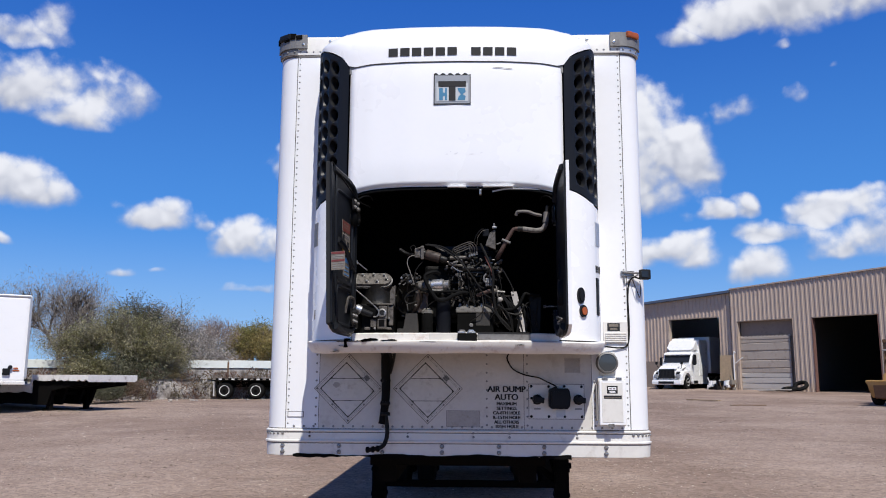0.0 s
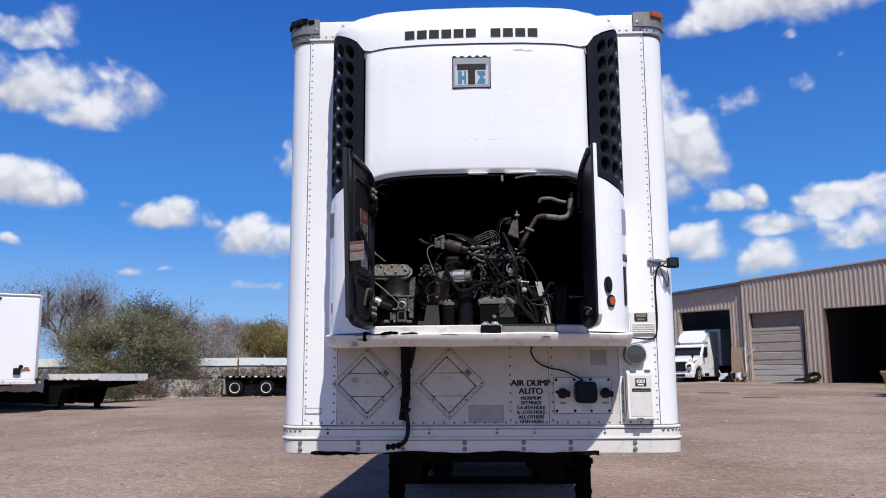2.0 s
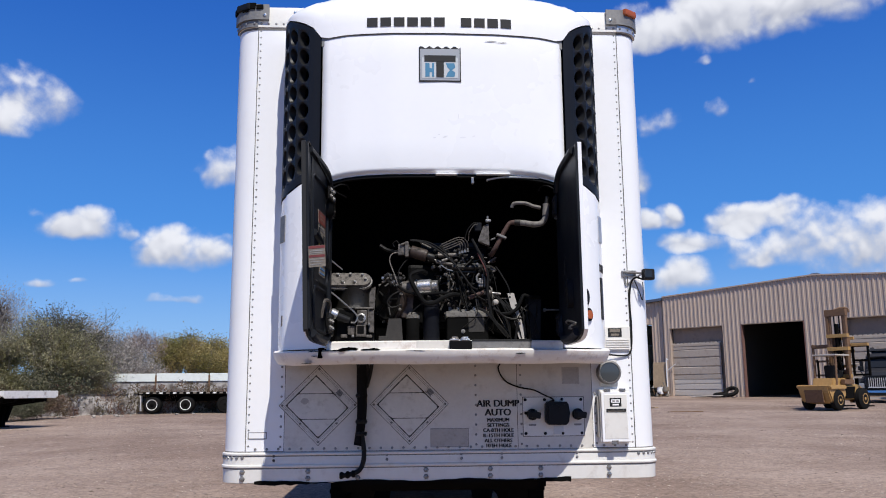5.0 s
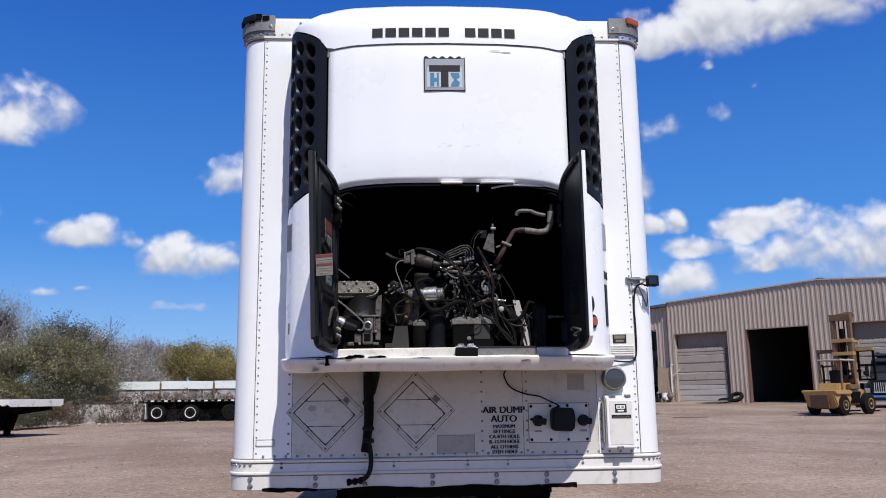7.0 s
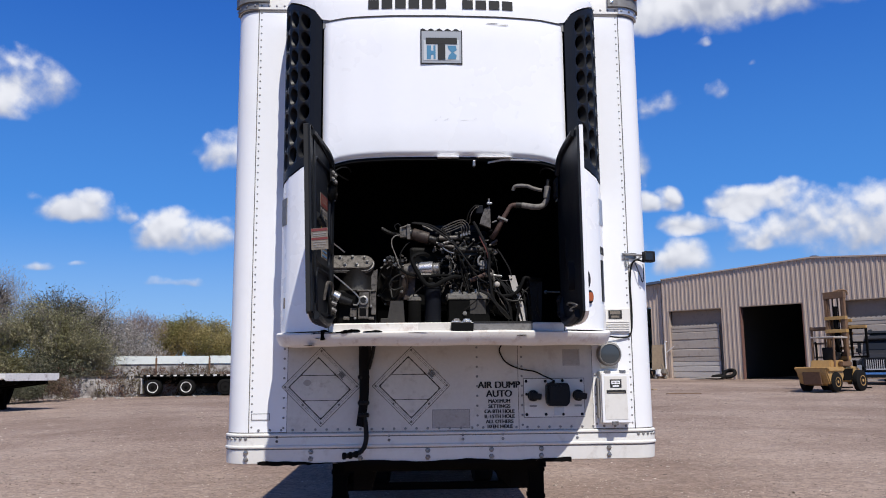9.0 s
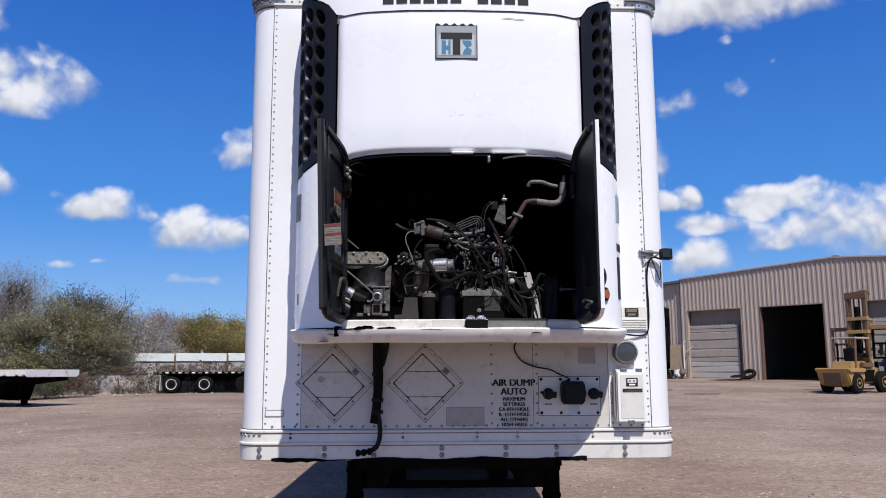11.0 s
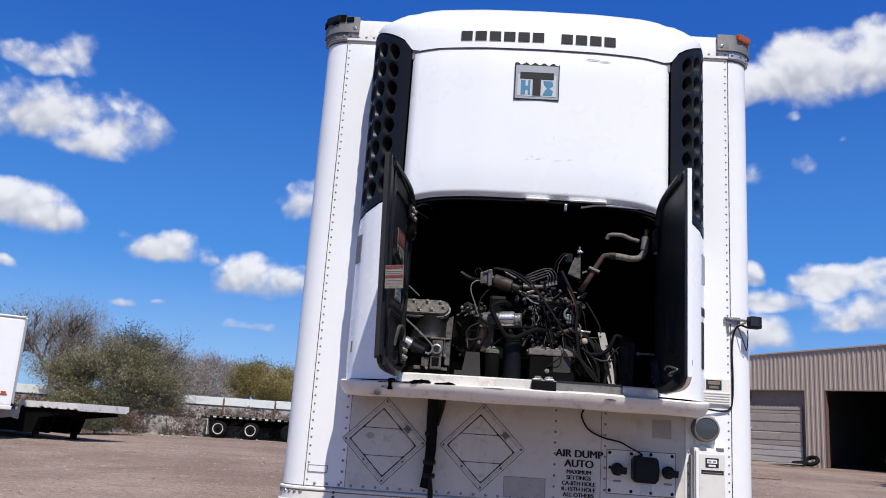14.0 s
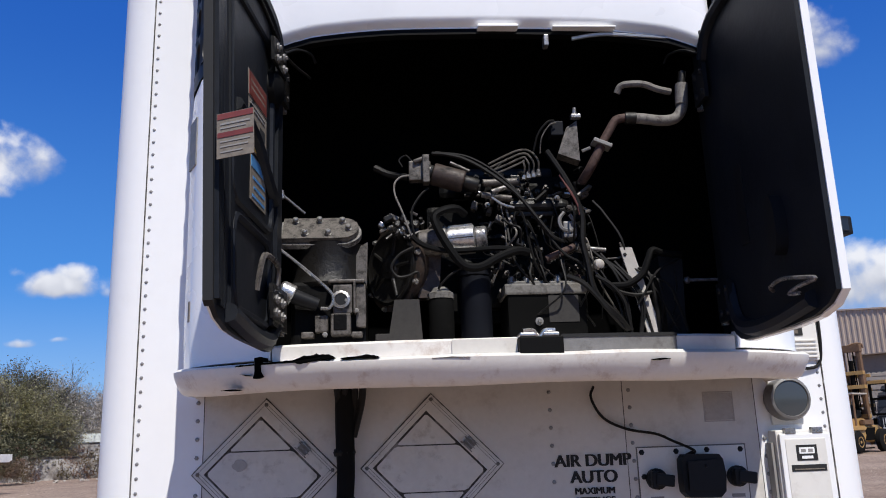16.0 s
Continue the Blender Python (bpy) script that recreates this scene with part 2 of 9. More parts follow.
def grimy(name, base, grime, cover=0.5, rough=0.35, metal=0.0, size=42.0, bump=0.001):
    """A machine part under oil and road dirt: bare rubbed patches, caked grime and a fine speckle."""
    m = bpy.data.materials.new(name)
    m.use_nodes = True
    n = Nodes(m.node_tree)
    where = n.add("ShaderNodeNewGeometry").outputs["Position"]
    shader = n.add("ShaderNodeBsdfPrincipled")
    cake = n.span(n.noise(where, size, 6.0, 0.7), 0.64 - 0.45 * cover, 0.96 - 0.45 * cover)
    fleck = n.noise(where, size * 5, 4.0, 0.7)
    level = n.math("MULTIPLY_ADD", n.math("SUBTRACT", fleck, 0.5), 1.3, 1.0)
    grey = n.add("ShaderNodeCombineXYZ")
    for k in range(3):
        n.link(level, grey.inputs[k])
    colour = n.mix(1.0, n.mix(cake, (*base, 1), (*grime, 1)), grey.outputs[0], "MULTIPLY")
    n.link(colour, shader.inputs["Base Color"])
    n.feed(shader.inputs["Roughness"], n.math("MULTIPLY_ADD", cake, 0.35, n.math("MULTIPLY_ADD", n.math("SUBTRACT", fleck, 0.5), 0.3, rough), clamp=True))
    n.feed(shader.inputs["Metallic"], n.math("MULTIPLY", n.math("SUBTRACT", 1.0, cake), metal))
    shader.inputs["Specular IOR Level"].default_value = 0.4
    relief = n.add("ShaderNodeBump")
    relief.inputs["Strength"].default_value, relief.inputs["Distance"].default_value = 1.0, bump
    n.link(n.noise(where, size * 2, 5.0, 0.7), relief.inputs["Height"])
    n.link(relief.outputs[0], shader.inputs["Normal"])
    out = n.add("ShaderNodeOutputMaterial")
    n.link(shader.outputs[0], out.inputs["Surface"])
    return m


def foliage(name, a, b, scale, each=0.3, thin=0.45):
    """Leaves and twigs: two colours in broad drifts, each leaf a little apart, with light coming through."""
    m = bpy.data.materials.new(name)
    m.use_nodes = True
    n = Nodes(m.node_tree)
    geometry = n.add("ShaderNodeNewGeometry")
    mask = n.span(n.noise(geometry.outputs["Position"], scale, 5.0, 0.65), 0.38, 0.64)
    level = n.math("MULTIPLY_ADD", n.math("SUBTRACT", geometry.outputs["Random Per Island"], 0.5), each * 2, 1.0)
    grey = n.add("ShaderNodeCombineXYZ")
    for k in range(3):
        n.link(level, grey.inputs[k])
    colour = n.mix(1.0, n.mix(mask, (*a, 1), (*b, 1)), grey.outputs[0], "MULTIPLY")
    face, back, both = n.add("ShaderNodeBsdfDiffuse"), n.add("ShaderNodeBsdfTranslucent"), n.add("ShaderNodeMixShader")
    n.link(colour, face.inputs["Color"])
    n.link(colour, back.inputs["Color"])
    both.inputs[0].default_value = thin
    n.link(face.outputs[0], both.inputs[1])
    n.link(back.outputs[0], both.inputs[2])
    out = n.add("ShaderNodeOutputMaterial")
    n.link(both.outputs[0], out.inputs["Surface"])
    return m


WHITE = material("white trailer paint", (0.83, 0.83, 0.83), 0.35, vary=0.02, grain=25, stain=1.5, stain_colour=(0.60, 0.58, 0.55), stain_amount=0.12)
WHITE_DIRTY = material("scuffed white sheet", (0.70, 0.68, 0.635), 0.5, vary=0.06, grain=30, stain=4, stain_colour=(0.40, 0.35, 0.30), stain_amount=0.4, bump=0.0008, bump_scale=6)
PLACARD = material("weathered white placard metal", (0.60, 0.58, 0.535), 0.55, vary=0.10, grain=40, stain=9, stain_colour=(0.30, 0.265, 0.23), stain_amount=0.5, bump=0.0010, bump_scale=12)
# greyer, warmer copy of the white for the shaded lower front, with real stains
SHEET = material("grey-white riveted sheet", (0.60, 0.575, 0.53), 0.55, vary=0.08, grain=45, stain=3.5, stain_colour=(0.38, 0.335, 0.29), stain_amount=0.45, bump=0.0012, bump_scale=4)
SHELL = material("white gel coat", (0.86, 0.86, 0.86), 0.28, vary=0.015, grain=30, stain=2, stain_colour=(0.66, 0.64, 0.61), stain_amount=0.08, coat=0.2)
BUMPER = material("scuffed white bumper", (0.73, 0.70, 0.66), 0.5, vary=0.07, grain=60, stain=6, stain_colour=(0.38, 0.27, 0.21), stain_amount=0.5, bump=0.0008, bump_scale=25)
ALU = material("weathered aluminium", (0.55, 0.55, 0.56), 0.45, 0.8, vary=0.12, grain=50, stain=8, stain_colour=(0.2, 0.17, 0.15), stain_amount=0.3)
CAST = material("grey corner casting", (0.19, 0.185, 0.18), 0.55, 0.3, vary=0.25, grain=60, stain=10, stain_colour=(0.07, 0.06, 0.055), stain_amount=0.6, bump=0.001)
SEAM = plain("dark seam", (0.14, 0.13, 0.12), 0.7)
RIVET = material("rivet", (0.26, 0.255, 0.25), 0.4, 0.5, vary=0.25)
BLACK = material("black plastic", (0.009, 0.0095, 0.011), 0.5, vary=0.25, grain=60)
GRILLE = material("black moulded grille", (0.0105, 0.011, 0.0125), 0.42, vary=0.25, grain=40)
# near black, so that the shade of hollows is in the colour
LINER = material("shade-black lining", (0.0012, 0.0012, 0.0013), 1.0, vary=0.2)
DOOR_IN = material("black door lining", (0.0105, 0.0122, 0.0160), 0.48, vary=0.4, grain=20, stain=5, stain_colour=(0.022, 0.023, 0.026), stain_amount=0.5, bump=0.0010, bump_scale=30)
RUBBER = material("black rubber", (0.0028, 0.0028, 0.0029), 0.65, vary=0.3)
INK = plain("dark lettering", (0.010, 0.010, 0.011), 0.75)
BADGE_GREY = plain("badge grey", (0.33, 0.34, 0.35), 0.4, 0.3)
BADGE_BLUE = plain("badge blue", (0.055, 0.20, 0.33), 0.4)
BADGE_PALE = plain("badge pale grey", (0.5, 0.52, 0.53), 0.4)
RED = material("red print", (0.17, 0.04, 0.031), 0.5, vary=0.3)
PAPER = material("grubby label paper", (0.185, 0.158, 0.125), 0.7, vary=0.35, grain=90, stain=45, stain_colour=(0.085, 0.062, 0.045), stain_amount=0.65)
YELLOW_PRINT = plain("yellow print", (0.6, 0.36, 0.04), 0.5)
BLUE_PRINT = plain("blue print", (0.06, 0.2, 0.42), 0.5)
ORANGE_LENS = plain("orange lens", (0.36, 0.085, 0.02), 0.25)
LENS_GREY = plain("smoked lens", (0.055, 0.062, 0.068), 0.12)
GLASS_DARK = plain("dark glass", (0.02, 0.022, 0.025), 0.06)
CHROME = plain("bright metal", (0.62, 0.62, 0.62), 0.25, 1.0)
ALLOY = grimy("rubbed bright alloy", (0.62, 0.61, 0.60), (0.10, 0.090, 0.080), 0.30, 0.30, 0.9, 60.0, 0.0008)
HOUSING = grimy("rust-brown cast housing", (0.050, 0.035, 0.028), (0.009, 0.0075, 0.0065), 0.5, 0.5, 0.1, 34.0)
STEEL = grimy("dull steel", (0.34, 0.33, 0.32), (0.030, 0.025, 0.021), 0.52, 0.28, 0.8)
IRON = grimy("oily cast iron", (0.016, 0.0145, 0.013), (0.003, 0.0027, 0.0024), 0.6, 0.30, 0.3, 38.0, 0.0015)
# the black shade between engine parts is put into this colour
SHADE_BLACK = material("shade-black engine block", (0.0032, 0.003, 0.0028), 0.5, 0.1, vary=0.4, grain=60, bump=0.002)
CASTING = grimy("grey compressor casting", (0.125, 0.112, 0.100), (0.011, 0.009, 0.0078), 0.55, 0.42, 0.15, 50.0)
RUST = grimy("rusty pipe", (0.080, 0.046, 0.038), (0.026, 0.018, 0.015), 0.5, 0.7, 0.0, 60.0)
PIPE = grimy("grey wrapped pipe", (0.175, 0.162, 0.148), (0.045, 0.038, 0.033), 0.40, 0.65, 0.0, 55.0)
CABLE = material("black cable", (0.0070, 0.0066, 0.0062), 0.55, vary=0.4, grain=60, stain=20, stain_colour=(0.020, 0.017, 0.015), stain_amount=0.5)
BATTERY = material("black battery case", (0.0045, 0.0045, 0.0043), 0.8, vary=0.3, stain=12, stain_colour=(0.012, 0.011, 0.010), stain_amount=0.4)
BATTERY_TOP = grimy("dusty battery lid", (0.150, 0.142, 0.128), (0.024, 0.021, 0.018), 0.45, 0.6, 0.0, 40.0)
TARNISH = material("tarnished label film", (0.40, 0.375, 0.345), 0.6, vary=0.15, grain=60, stain=12, stain_colour=(0.24, 0.21, 0.18), stain_amount=0.5)
LABEL_GREY = material("grimy grey sheet", (0.026, 0.0235, 0.0215), 0.8, vary=0.45, grain=60, stain=22, stain_colour=(0.010, 0.009, 0.008), stain_amount=0.7)
WIRE_RED = plain("dull red insulation", (0.10, 0.028, 0.022), 0.6)
SEAL_BLACK = material("perished black seal", (0.0055, 0.0058, 0.0065), 0.7, vary=0.4, grain=90)
BLUE_CAN = material("dark blue canister", (0.0040, 0.0050, 0.0085), 0.6, vary=0.3, grain=30)

DARK_LINE = two_tone("broken dark line", (0.045, 0.040, 0.036), (0.27, 0.25, 0.23), 18.0, 0.46, 0.66, 0.8)
SCUFF = material("faint grey scuff", (0.70, 0.70, 0.71), 0.5, vary=0.2, grain=90)
GASKET = material("grey gasket", (0.24, 0.24, 0.235), 0.6, vary=0.25, grain=50)

GROUND = yard_surface()
STONE = two_tone("pale stone", (0.175, 0.132, 0.105), (0.42, 0.355, 0.30), 2.0, 0.45, 0.6, 0.9, each=0.55)
SIDING = material("tan metal siding", (0.45, 0.355, 0.285), 0.5, 0.1, vary=0.08, grain=8, stain=0.6, stain_colour=(0.29, 0.215, 0.165), stain_amount=0.35)
ROOF_EDGE = material("dark roof trim", (0.075, 0.10, 0.15), 0.5, vary=0.1)
SHUTTER = material("weathered roll-up slats", (0.37, 0.315, 0.265), 0.65, 0.05, vary=0.1, grain=10, stain=1.2, stain_colour=(0.21, 0.155, 0.115), stain_amount=0.55)
SHADE_IN = material("shade-dark shed interior", (0.05, 0.045, 0.04), 0.9, vary=0.2)
CONCRETE = material("concrete apron", (0.40, 0.36, 0.32), 0.85, vary=0.15, grain=12, stain=1.0, stain_colour=(0.25, 0.21, 0.18), stain_amount=0.5)
WALL_WHITE = two_tone("peeling whitewashed wall", (0.40, 0.375, 0.35), (0.115, 0.095, 0.083), 1.9, 0.40, 0.64, 0.9, 0.01, 6.0)
PANEL_PALE = material("pale green metal panel", (0.70, 0.73, 0.69), 0.5, vary=0.1, grain=5, stain=0.9, stain_colour=(0.3, 0.3, 0.26), stain_amount=0.4)
DECK_WHITE = material("worn white deck rail", (0.68, 0.665, 0.64), 0.6, vary=0.15, grain=12, stain=2.4, stain_colour=(0.17, 0.12, 0.10), stain_amount=0.75)
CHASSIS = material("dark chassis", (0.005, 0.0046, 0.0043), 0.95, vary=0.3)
TYRE = material("tyre rubber", (0.011, 0.0105, 0.010), 0.9, vary=0.3)
TRUCK_WHITE = material("white truck paint", (0.78, 0.78, 0.77), 0.3, vary=0.03, grain=6)
TRUCK_DARK = material("dark truck paint", (0.02, 0.02, 0.022), 0.45, vary=0.1)
FORK_YELLOW = material("faded yellow paint", (0.38, 0.225, 0.075), 0.6, vary=0.2, grain=8, stain=2.2, stain_colour=(0.13, 0.075, 0.04), stain_amount=0.75)
FORK_RUST = material("rusty mast steel", (0.15, 0.082, 0.042), 0.75, vary=0.3, grain=10, stain=4, stain_colour=(0.05, 0.035, 0.025), stain_amount=0.6)
BARK = two_tone("bark", (0.085, 0.070, 0.057), (0.19, 0.16, 0.135), 3.0, 0.4, 0.65, 0.9)
LEAF_OLIVE = foliage("olive leaves", (0.215, 0.204, 0.105), (0.41, 0.38, 0.245), 0.9, 0.45, 0.5)
LEAF_GREEN = foliage("spring leaves", (0.22, 0.215, 0.085), (0.43, 0.355, 0.165), 0.30, 0.40, 0.55)
PALE_TWIG = foliage("pale twigs", (0.31, 0.285, 0.25), (0.52, 0.48, 0.435), 1.5, 0.4, 0.35)
TWIG = foliage("dry twigs", (0.27, 0.24, 0.205), (0.43, 0.385, 0.335), 0.9, 0.4, 0.45)
WEED = foliage("dry brush", (0.20, 0.125, 0.10), (0.13, 0.11, 0.065), 1.0, 0.45, 0.3)
RUSSET = foliage("russet twigs", (0.25, 0.165, 0.075), (0.33, 0.22, 0.10), 1.0, 0.3, 0.3)
SHUTTER_PALE = material("pale roll-up slats", (0.47, 0.43, 0.385), 0.6, vary=0.1, grain=10, stain=1.2, stain_colour=(0.33, 0.28, 0.24), stain_amount=0.5)
SHUTTER_BROWN = material("dusty brown sheet", (0.25, 0.195, 0.155), 0.8, vary=0.12, grain=6, stain=0.8, stain_colour=(0.10, 0.075, 0.06), stain_amount=0.4)
LEAF_DARK = foliage("dark sprigs", (0.105, 0.11, 0.072), (0.19, 0.185, 0.125), 1.0, 0.45, 0.4)
JAMB_RED = material("flaking red jamb", (0.15, 0.075, 0.06), 0.8, vary=0.3, grain=6)
PINK_TWIG = foliage("pinkish twigs", (0.27, 0.21, 0.175), (0.38, 0.305, 0.265), 1.2, 0.3, 0.3)
GRILLE_SILVER = plain("silver grille", (0.5, 0.5, 0.5), 0.35)
PLY = material("old plywood", (0.36, 0.26, 0.16), 0.8, vary=0.2, grain=6)


# dusty black surfaces hardly shine; this also deepens the blacks of shaded parts
for dusty, shine in ((BLACK, 0.20), (LINER, 0.05), (DOOR_IN, 0.17), (CABLE, 0.2), (RUBBER, 0.12), (SHADE_BLACK, 0.12), (BATTERY, 0.05), (BLUE_CAN, 0.15), (GRILLE, 0.22), (CHASSIS, 0.06), (TYRE, 0.08)):
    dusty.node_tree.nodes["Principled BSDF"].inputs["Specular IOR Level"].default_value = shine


# ---- building helpers ----
WORLD_OF = {}


def thing(name, at, label="", category="", group="", kind=""):
    """An empty at a thing's base, which carries its parts."""
    ob = new(name)
    ob.empty_display_size = 0.1
    ob.matrix_basis = Matrix.Translation(at)
    WORLD_OF[ob.name] = ob.matrix_basis.copy()
    return tagged(ob, label, category, group, kind)


def part(name, bm, mat, parent=None, label="", smooth=False):
    """Links a bmesh, built in world places, as one mesh under a thing or a part."""
    me = bpy.data.meshes.new(name)
    bmesh.ops.recalc_face_normals(bm, faces=bm.faces)
    bm.to_mesh(me)
    bm.free()
    for p in me.polygons:
        p.use_smooth = smooth
    if smooth:
        me.set_sharp_from_angle(angle=radians(38))
    me.materials.append(mat)
    ob = new(name, me)
    if parent is not None:
        ob.parent = parent
        ob.matrix_parent_inverse = WORLD_OF.get(parent.name, Matrix()).inverted()
    if label:
        ob["label"] = label
    return ob


def single(name, bm, mat, label, category, group="", kind="", smooth=False):
    """A top-level thing of one mesh."""
    return tagged(part(name, bm, mat, None, "", smooth), label, category, group, kind)


def box(bm, centre, size, turn=None, bevel=0.0):
    m = Matrix.Translation(centre) @ (turn.to_4x4() if turn is not None else Matrix()) @ Matrix.Diagonal((*size, 1))
    made = bmesh.ops.create_cube(bm, size=1.0, matrix=m)
    if bevel:
        edges = {e for v in made["verts"] for e in v.link_edges}
        bmesh.ops.bevel(bm, geom=list(edges), offset=bevel, segments=2, affect="EDGES", profile=0.6)
    return bm


def span_box(bm, low, high, bevel=0.0):
    return box(bm, [(a + b) / 2 for a, b in zip(low, high)], [abs(b - a) for a, b in zip(low, high)], None, bevel)


def turn_z(degrees):
    return Matrix.Rotation(radians(degrees), 3, "Z")


def turn_to(way):
    return Vector(way).to_track_quat("Z", "Y").to_matrix()


def rod(bm, a, b, r, r2=None, n=14):
    a, b = Vector(a), Vector(b)
    m = Matrix.Translation((a + b) / 2) @ turn_to(b - a).to_4x4()
    bmesh.ops.create_cone(bm, cap_ends=True, segments=n, radius1=r, radius2=r if r2 is None else r2, depth=(b - a).length, matrix=m)
    return bm


def lathe(bm, a, way, profile, n=20):
    """Turns (distance along, radius) pairs round the line from a in the direction way."""
    a, q = Vector(a), turn_to(way)
    rings = []
    for d, r in profile:
        rings.append([bm.verts.new(a + q @ Vector((r * math.cos(2 * math.pi * k / n), r * math.sin(2 * math.pi * k / n), d))) for k in range(n)])
    for p, s in zip(rings, rings[1:]):
        for k in range(n):
            bm.faces.new((p[k], p[(k + 1) % n], s[(k + 1) % n], s[k]))
    bm.faces.new(rings[0][::-1])
    bm.faces.new(rings[-1])
    return bm


def glide(points, steps=5):
    """A smooth line through points (Catmull-Rom)."""
    p = [Vector(q) for q in points]
    p = [p[0] * 2 - p[1]] + p + [p[-1] * 2 - p[-2]]
    out = []
    for i in range(1, len(p) - 2):
        a, b, c, d = p[i - 1:i + 3]
        for k in range(steps):
            t = k / steps
            out.append(0.5 * ((2 * b) + (c - a) * t + (2 * a - 5 * b + 4 * c - d) * t * t + (3 * b - a - 3 * c + d) * t ** 3))
    return out + [p[-2]]


def tube(bm, points, r, n=8, steps=5, r2=None):
    line = glide(points, steps) if steps else [Vector(q) for q in points]
    rings, side = [], None
    for i, q in enumerate(line):
        way = (line[min(i + 1, len(line) - 1)] - line[max(i - 1, 0)]).normalized()
        if side is None:
            side = way.orthogonal().normalized()
        side = (side - way * side.dot(way)).normalized()
        up = way.cross(side)
        rr = r if r2 is None else r + (r2 - r) * i / (len(line) - 1)
        rings.append([bm.verts.new(q + side * rr * math.cos(2 * math.pi * k / n) + up * rr * math.sin(2 * math.pi * k / n)) for k in range(n)])
    for p, s in zip(rings, rings[1:]):
        for k in range(n):
            bm.faces.new((p[k], p[(k + 1) % n], s[(k + 1) % n], s[k]))
    bm.faces.new(rings[0][::-1])
    bm.faces.new(rings[-1])
    return bm


def prism(bm, outline, to3, depth):
    """Extrudes a flat outline: to3(u, v, w) gives the place of (u, v) at the depth w."""
    a = [bm.verts.new(to3(u, v, 0.0)) for u, v in outline]
    b = [bm.verts.new(to3(u, v, depth)) for u, v in outline]
    bm.faces.new(a)
    bm.faces.new(b[::-1])
    for k in range(len(a)):
        j = (k + 1) % len(a)
        bm.faces.new((a[k], b[k], b[j], a[j]))
    return bm


def sheet(bm, place, us, vs, thick=None):
    """A grid of places place(u, v); with thick(u, v), a second skin there and closed edges."""
    def skin(f):
        return [[bm.verts.new(f(u, v)) for v in vs] for u in us]
    a = skin(place)
    for i in range(len(us) - 1):
        for j in range(len(vs) - 1):
            bm.faces.new((a[i][j], a[i + 1][j], a[i + 1][j + 1], a[i][j + 1]))
    if thick:
        b = skin(thick)
        for i in range(len(us) - 1):
            for j in range(len(vs) - 1):
                bm.faces.new((b[i][j], b[i][j + 1], b[i + 1][j + 1], b[i + 1][j]))
        for i in range(len(us) - 1):
            for j in (0, len(vs) - 1):
                bm.faces.new((a[i][j], b[i][j], b[i + 1][j], a[i + 1][j]))
        for j in range(len(vs) - 1):
            for i in (0, len(us) - 1):
                bm.faces.new((a[i][j], a[i][j + 1], b[i][j + 1], b[i][j]))
    return bm


def steps_between(a, b, n):
    return [a + (b - a) * k / n for k in range(n + 1)]


def dome(bm, at, way, r, flat=0.6):
    """A rivet head."""
    q, at = turn_to(way), Vector(at)
    top = bm.verts.new(at + q @ Vector((0, 0, r * flat)))
    rings = [[bm.verts.new(at + q @ Vector((r * s * math.cos(k * math.pi / 3), r * s * math.sin(k * math.pi / 3), r * flat * h))) for k in range(6)] for s, h in ((1, 0), (0.7, 0.75))]
    for k in range(6):
        j = (k + 1) % 6
        bm.faces.new((rings[0][k], rings[0][j], rings[1][j], rings[1][k]))
        bm.faces.new((rings[1][k], rings[1][j], top))


def lettering(name, words, at, size, mat, parent, width=None, align="CENTER", turn=(90, 0, 0)):
    """Words in the built-in font, as flat raised letters."""
    curve = bpy.data.curves.new(name, "FONT")
    curve.body, curve.size, curve.align_x, curve.extrude = words, size, align, 0.0015
    ob = bpy.data.objects.new(name, curve)
    scene.collection.objects.link(ob)
    bpy.context.view_layer.update()
    me = bpy.data.meshes.new_from_object(ob.evaluated_get(bpy.context.evaluated_depsgraph_get()))
    wide = max(v.co.x for v in me.vertices) - min(v.co.x for v in me.vertices)
    bpy.data.objects.remove(ob)
    stretch = width / wide if width else 1.0
    me.transform(pose(*at, *turn) @ Matrix.Diagonal((stretch, 1, 1, 1)))
    # printed heavy: three strikes side by side, each a hair further out
    bm = bmesh.new()
    across = pose(0, 0, 0, *turn)
    for k in (-1, 0, 1):
        strike = me.copy()
        strike.transform(Matrix.Translation(across @ Vector((k * size * 0.042, 0, (k + 1) * 0.0004))))
        bm.from_mesh(strike)
        bpy.data.meshes.remove(strike)
    bm.to_mesh(me)
    bm.free()
    me.materials.append(mat)
    out = new(name, me)
    out.parent = parent
    out.matrix_parent_inverse = WORLD_OF.get(parent.name, Matrix()).inverted()
    return out


SLOPE = 0.02


def ground_z(x, y):
    """The yard rises gently away from the camera, and levels off in the distance."""
    return SLOPE * (min(y, 95.0) - 4.0)


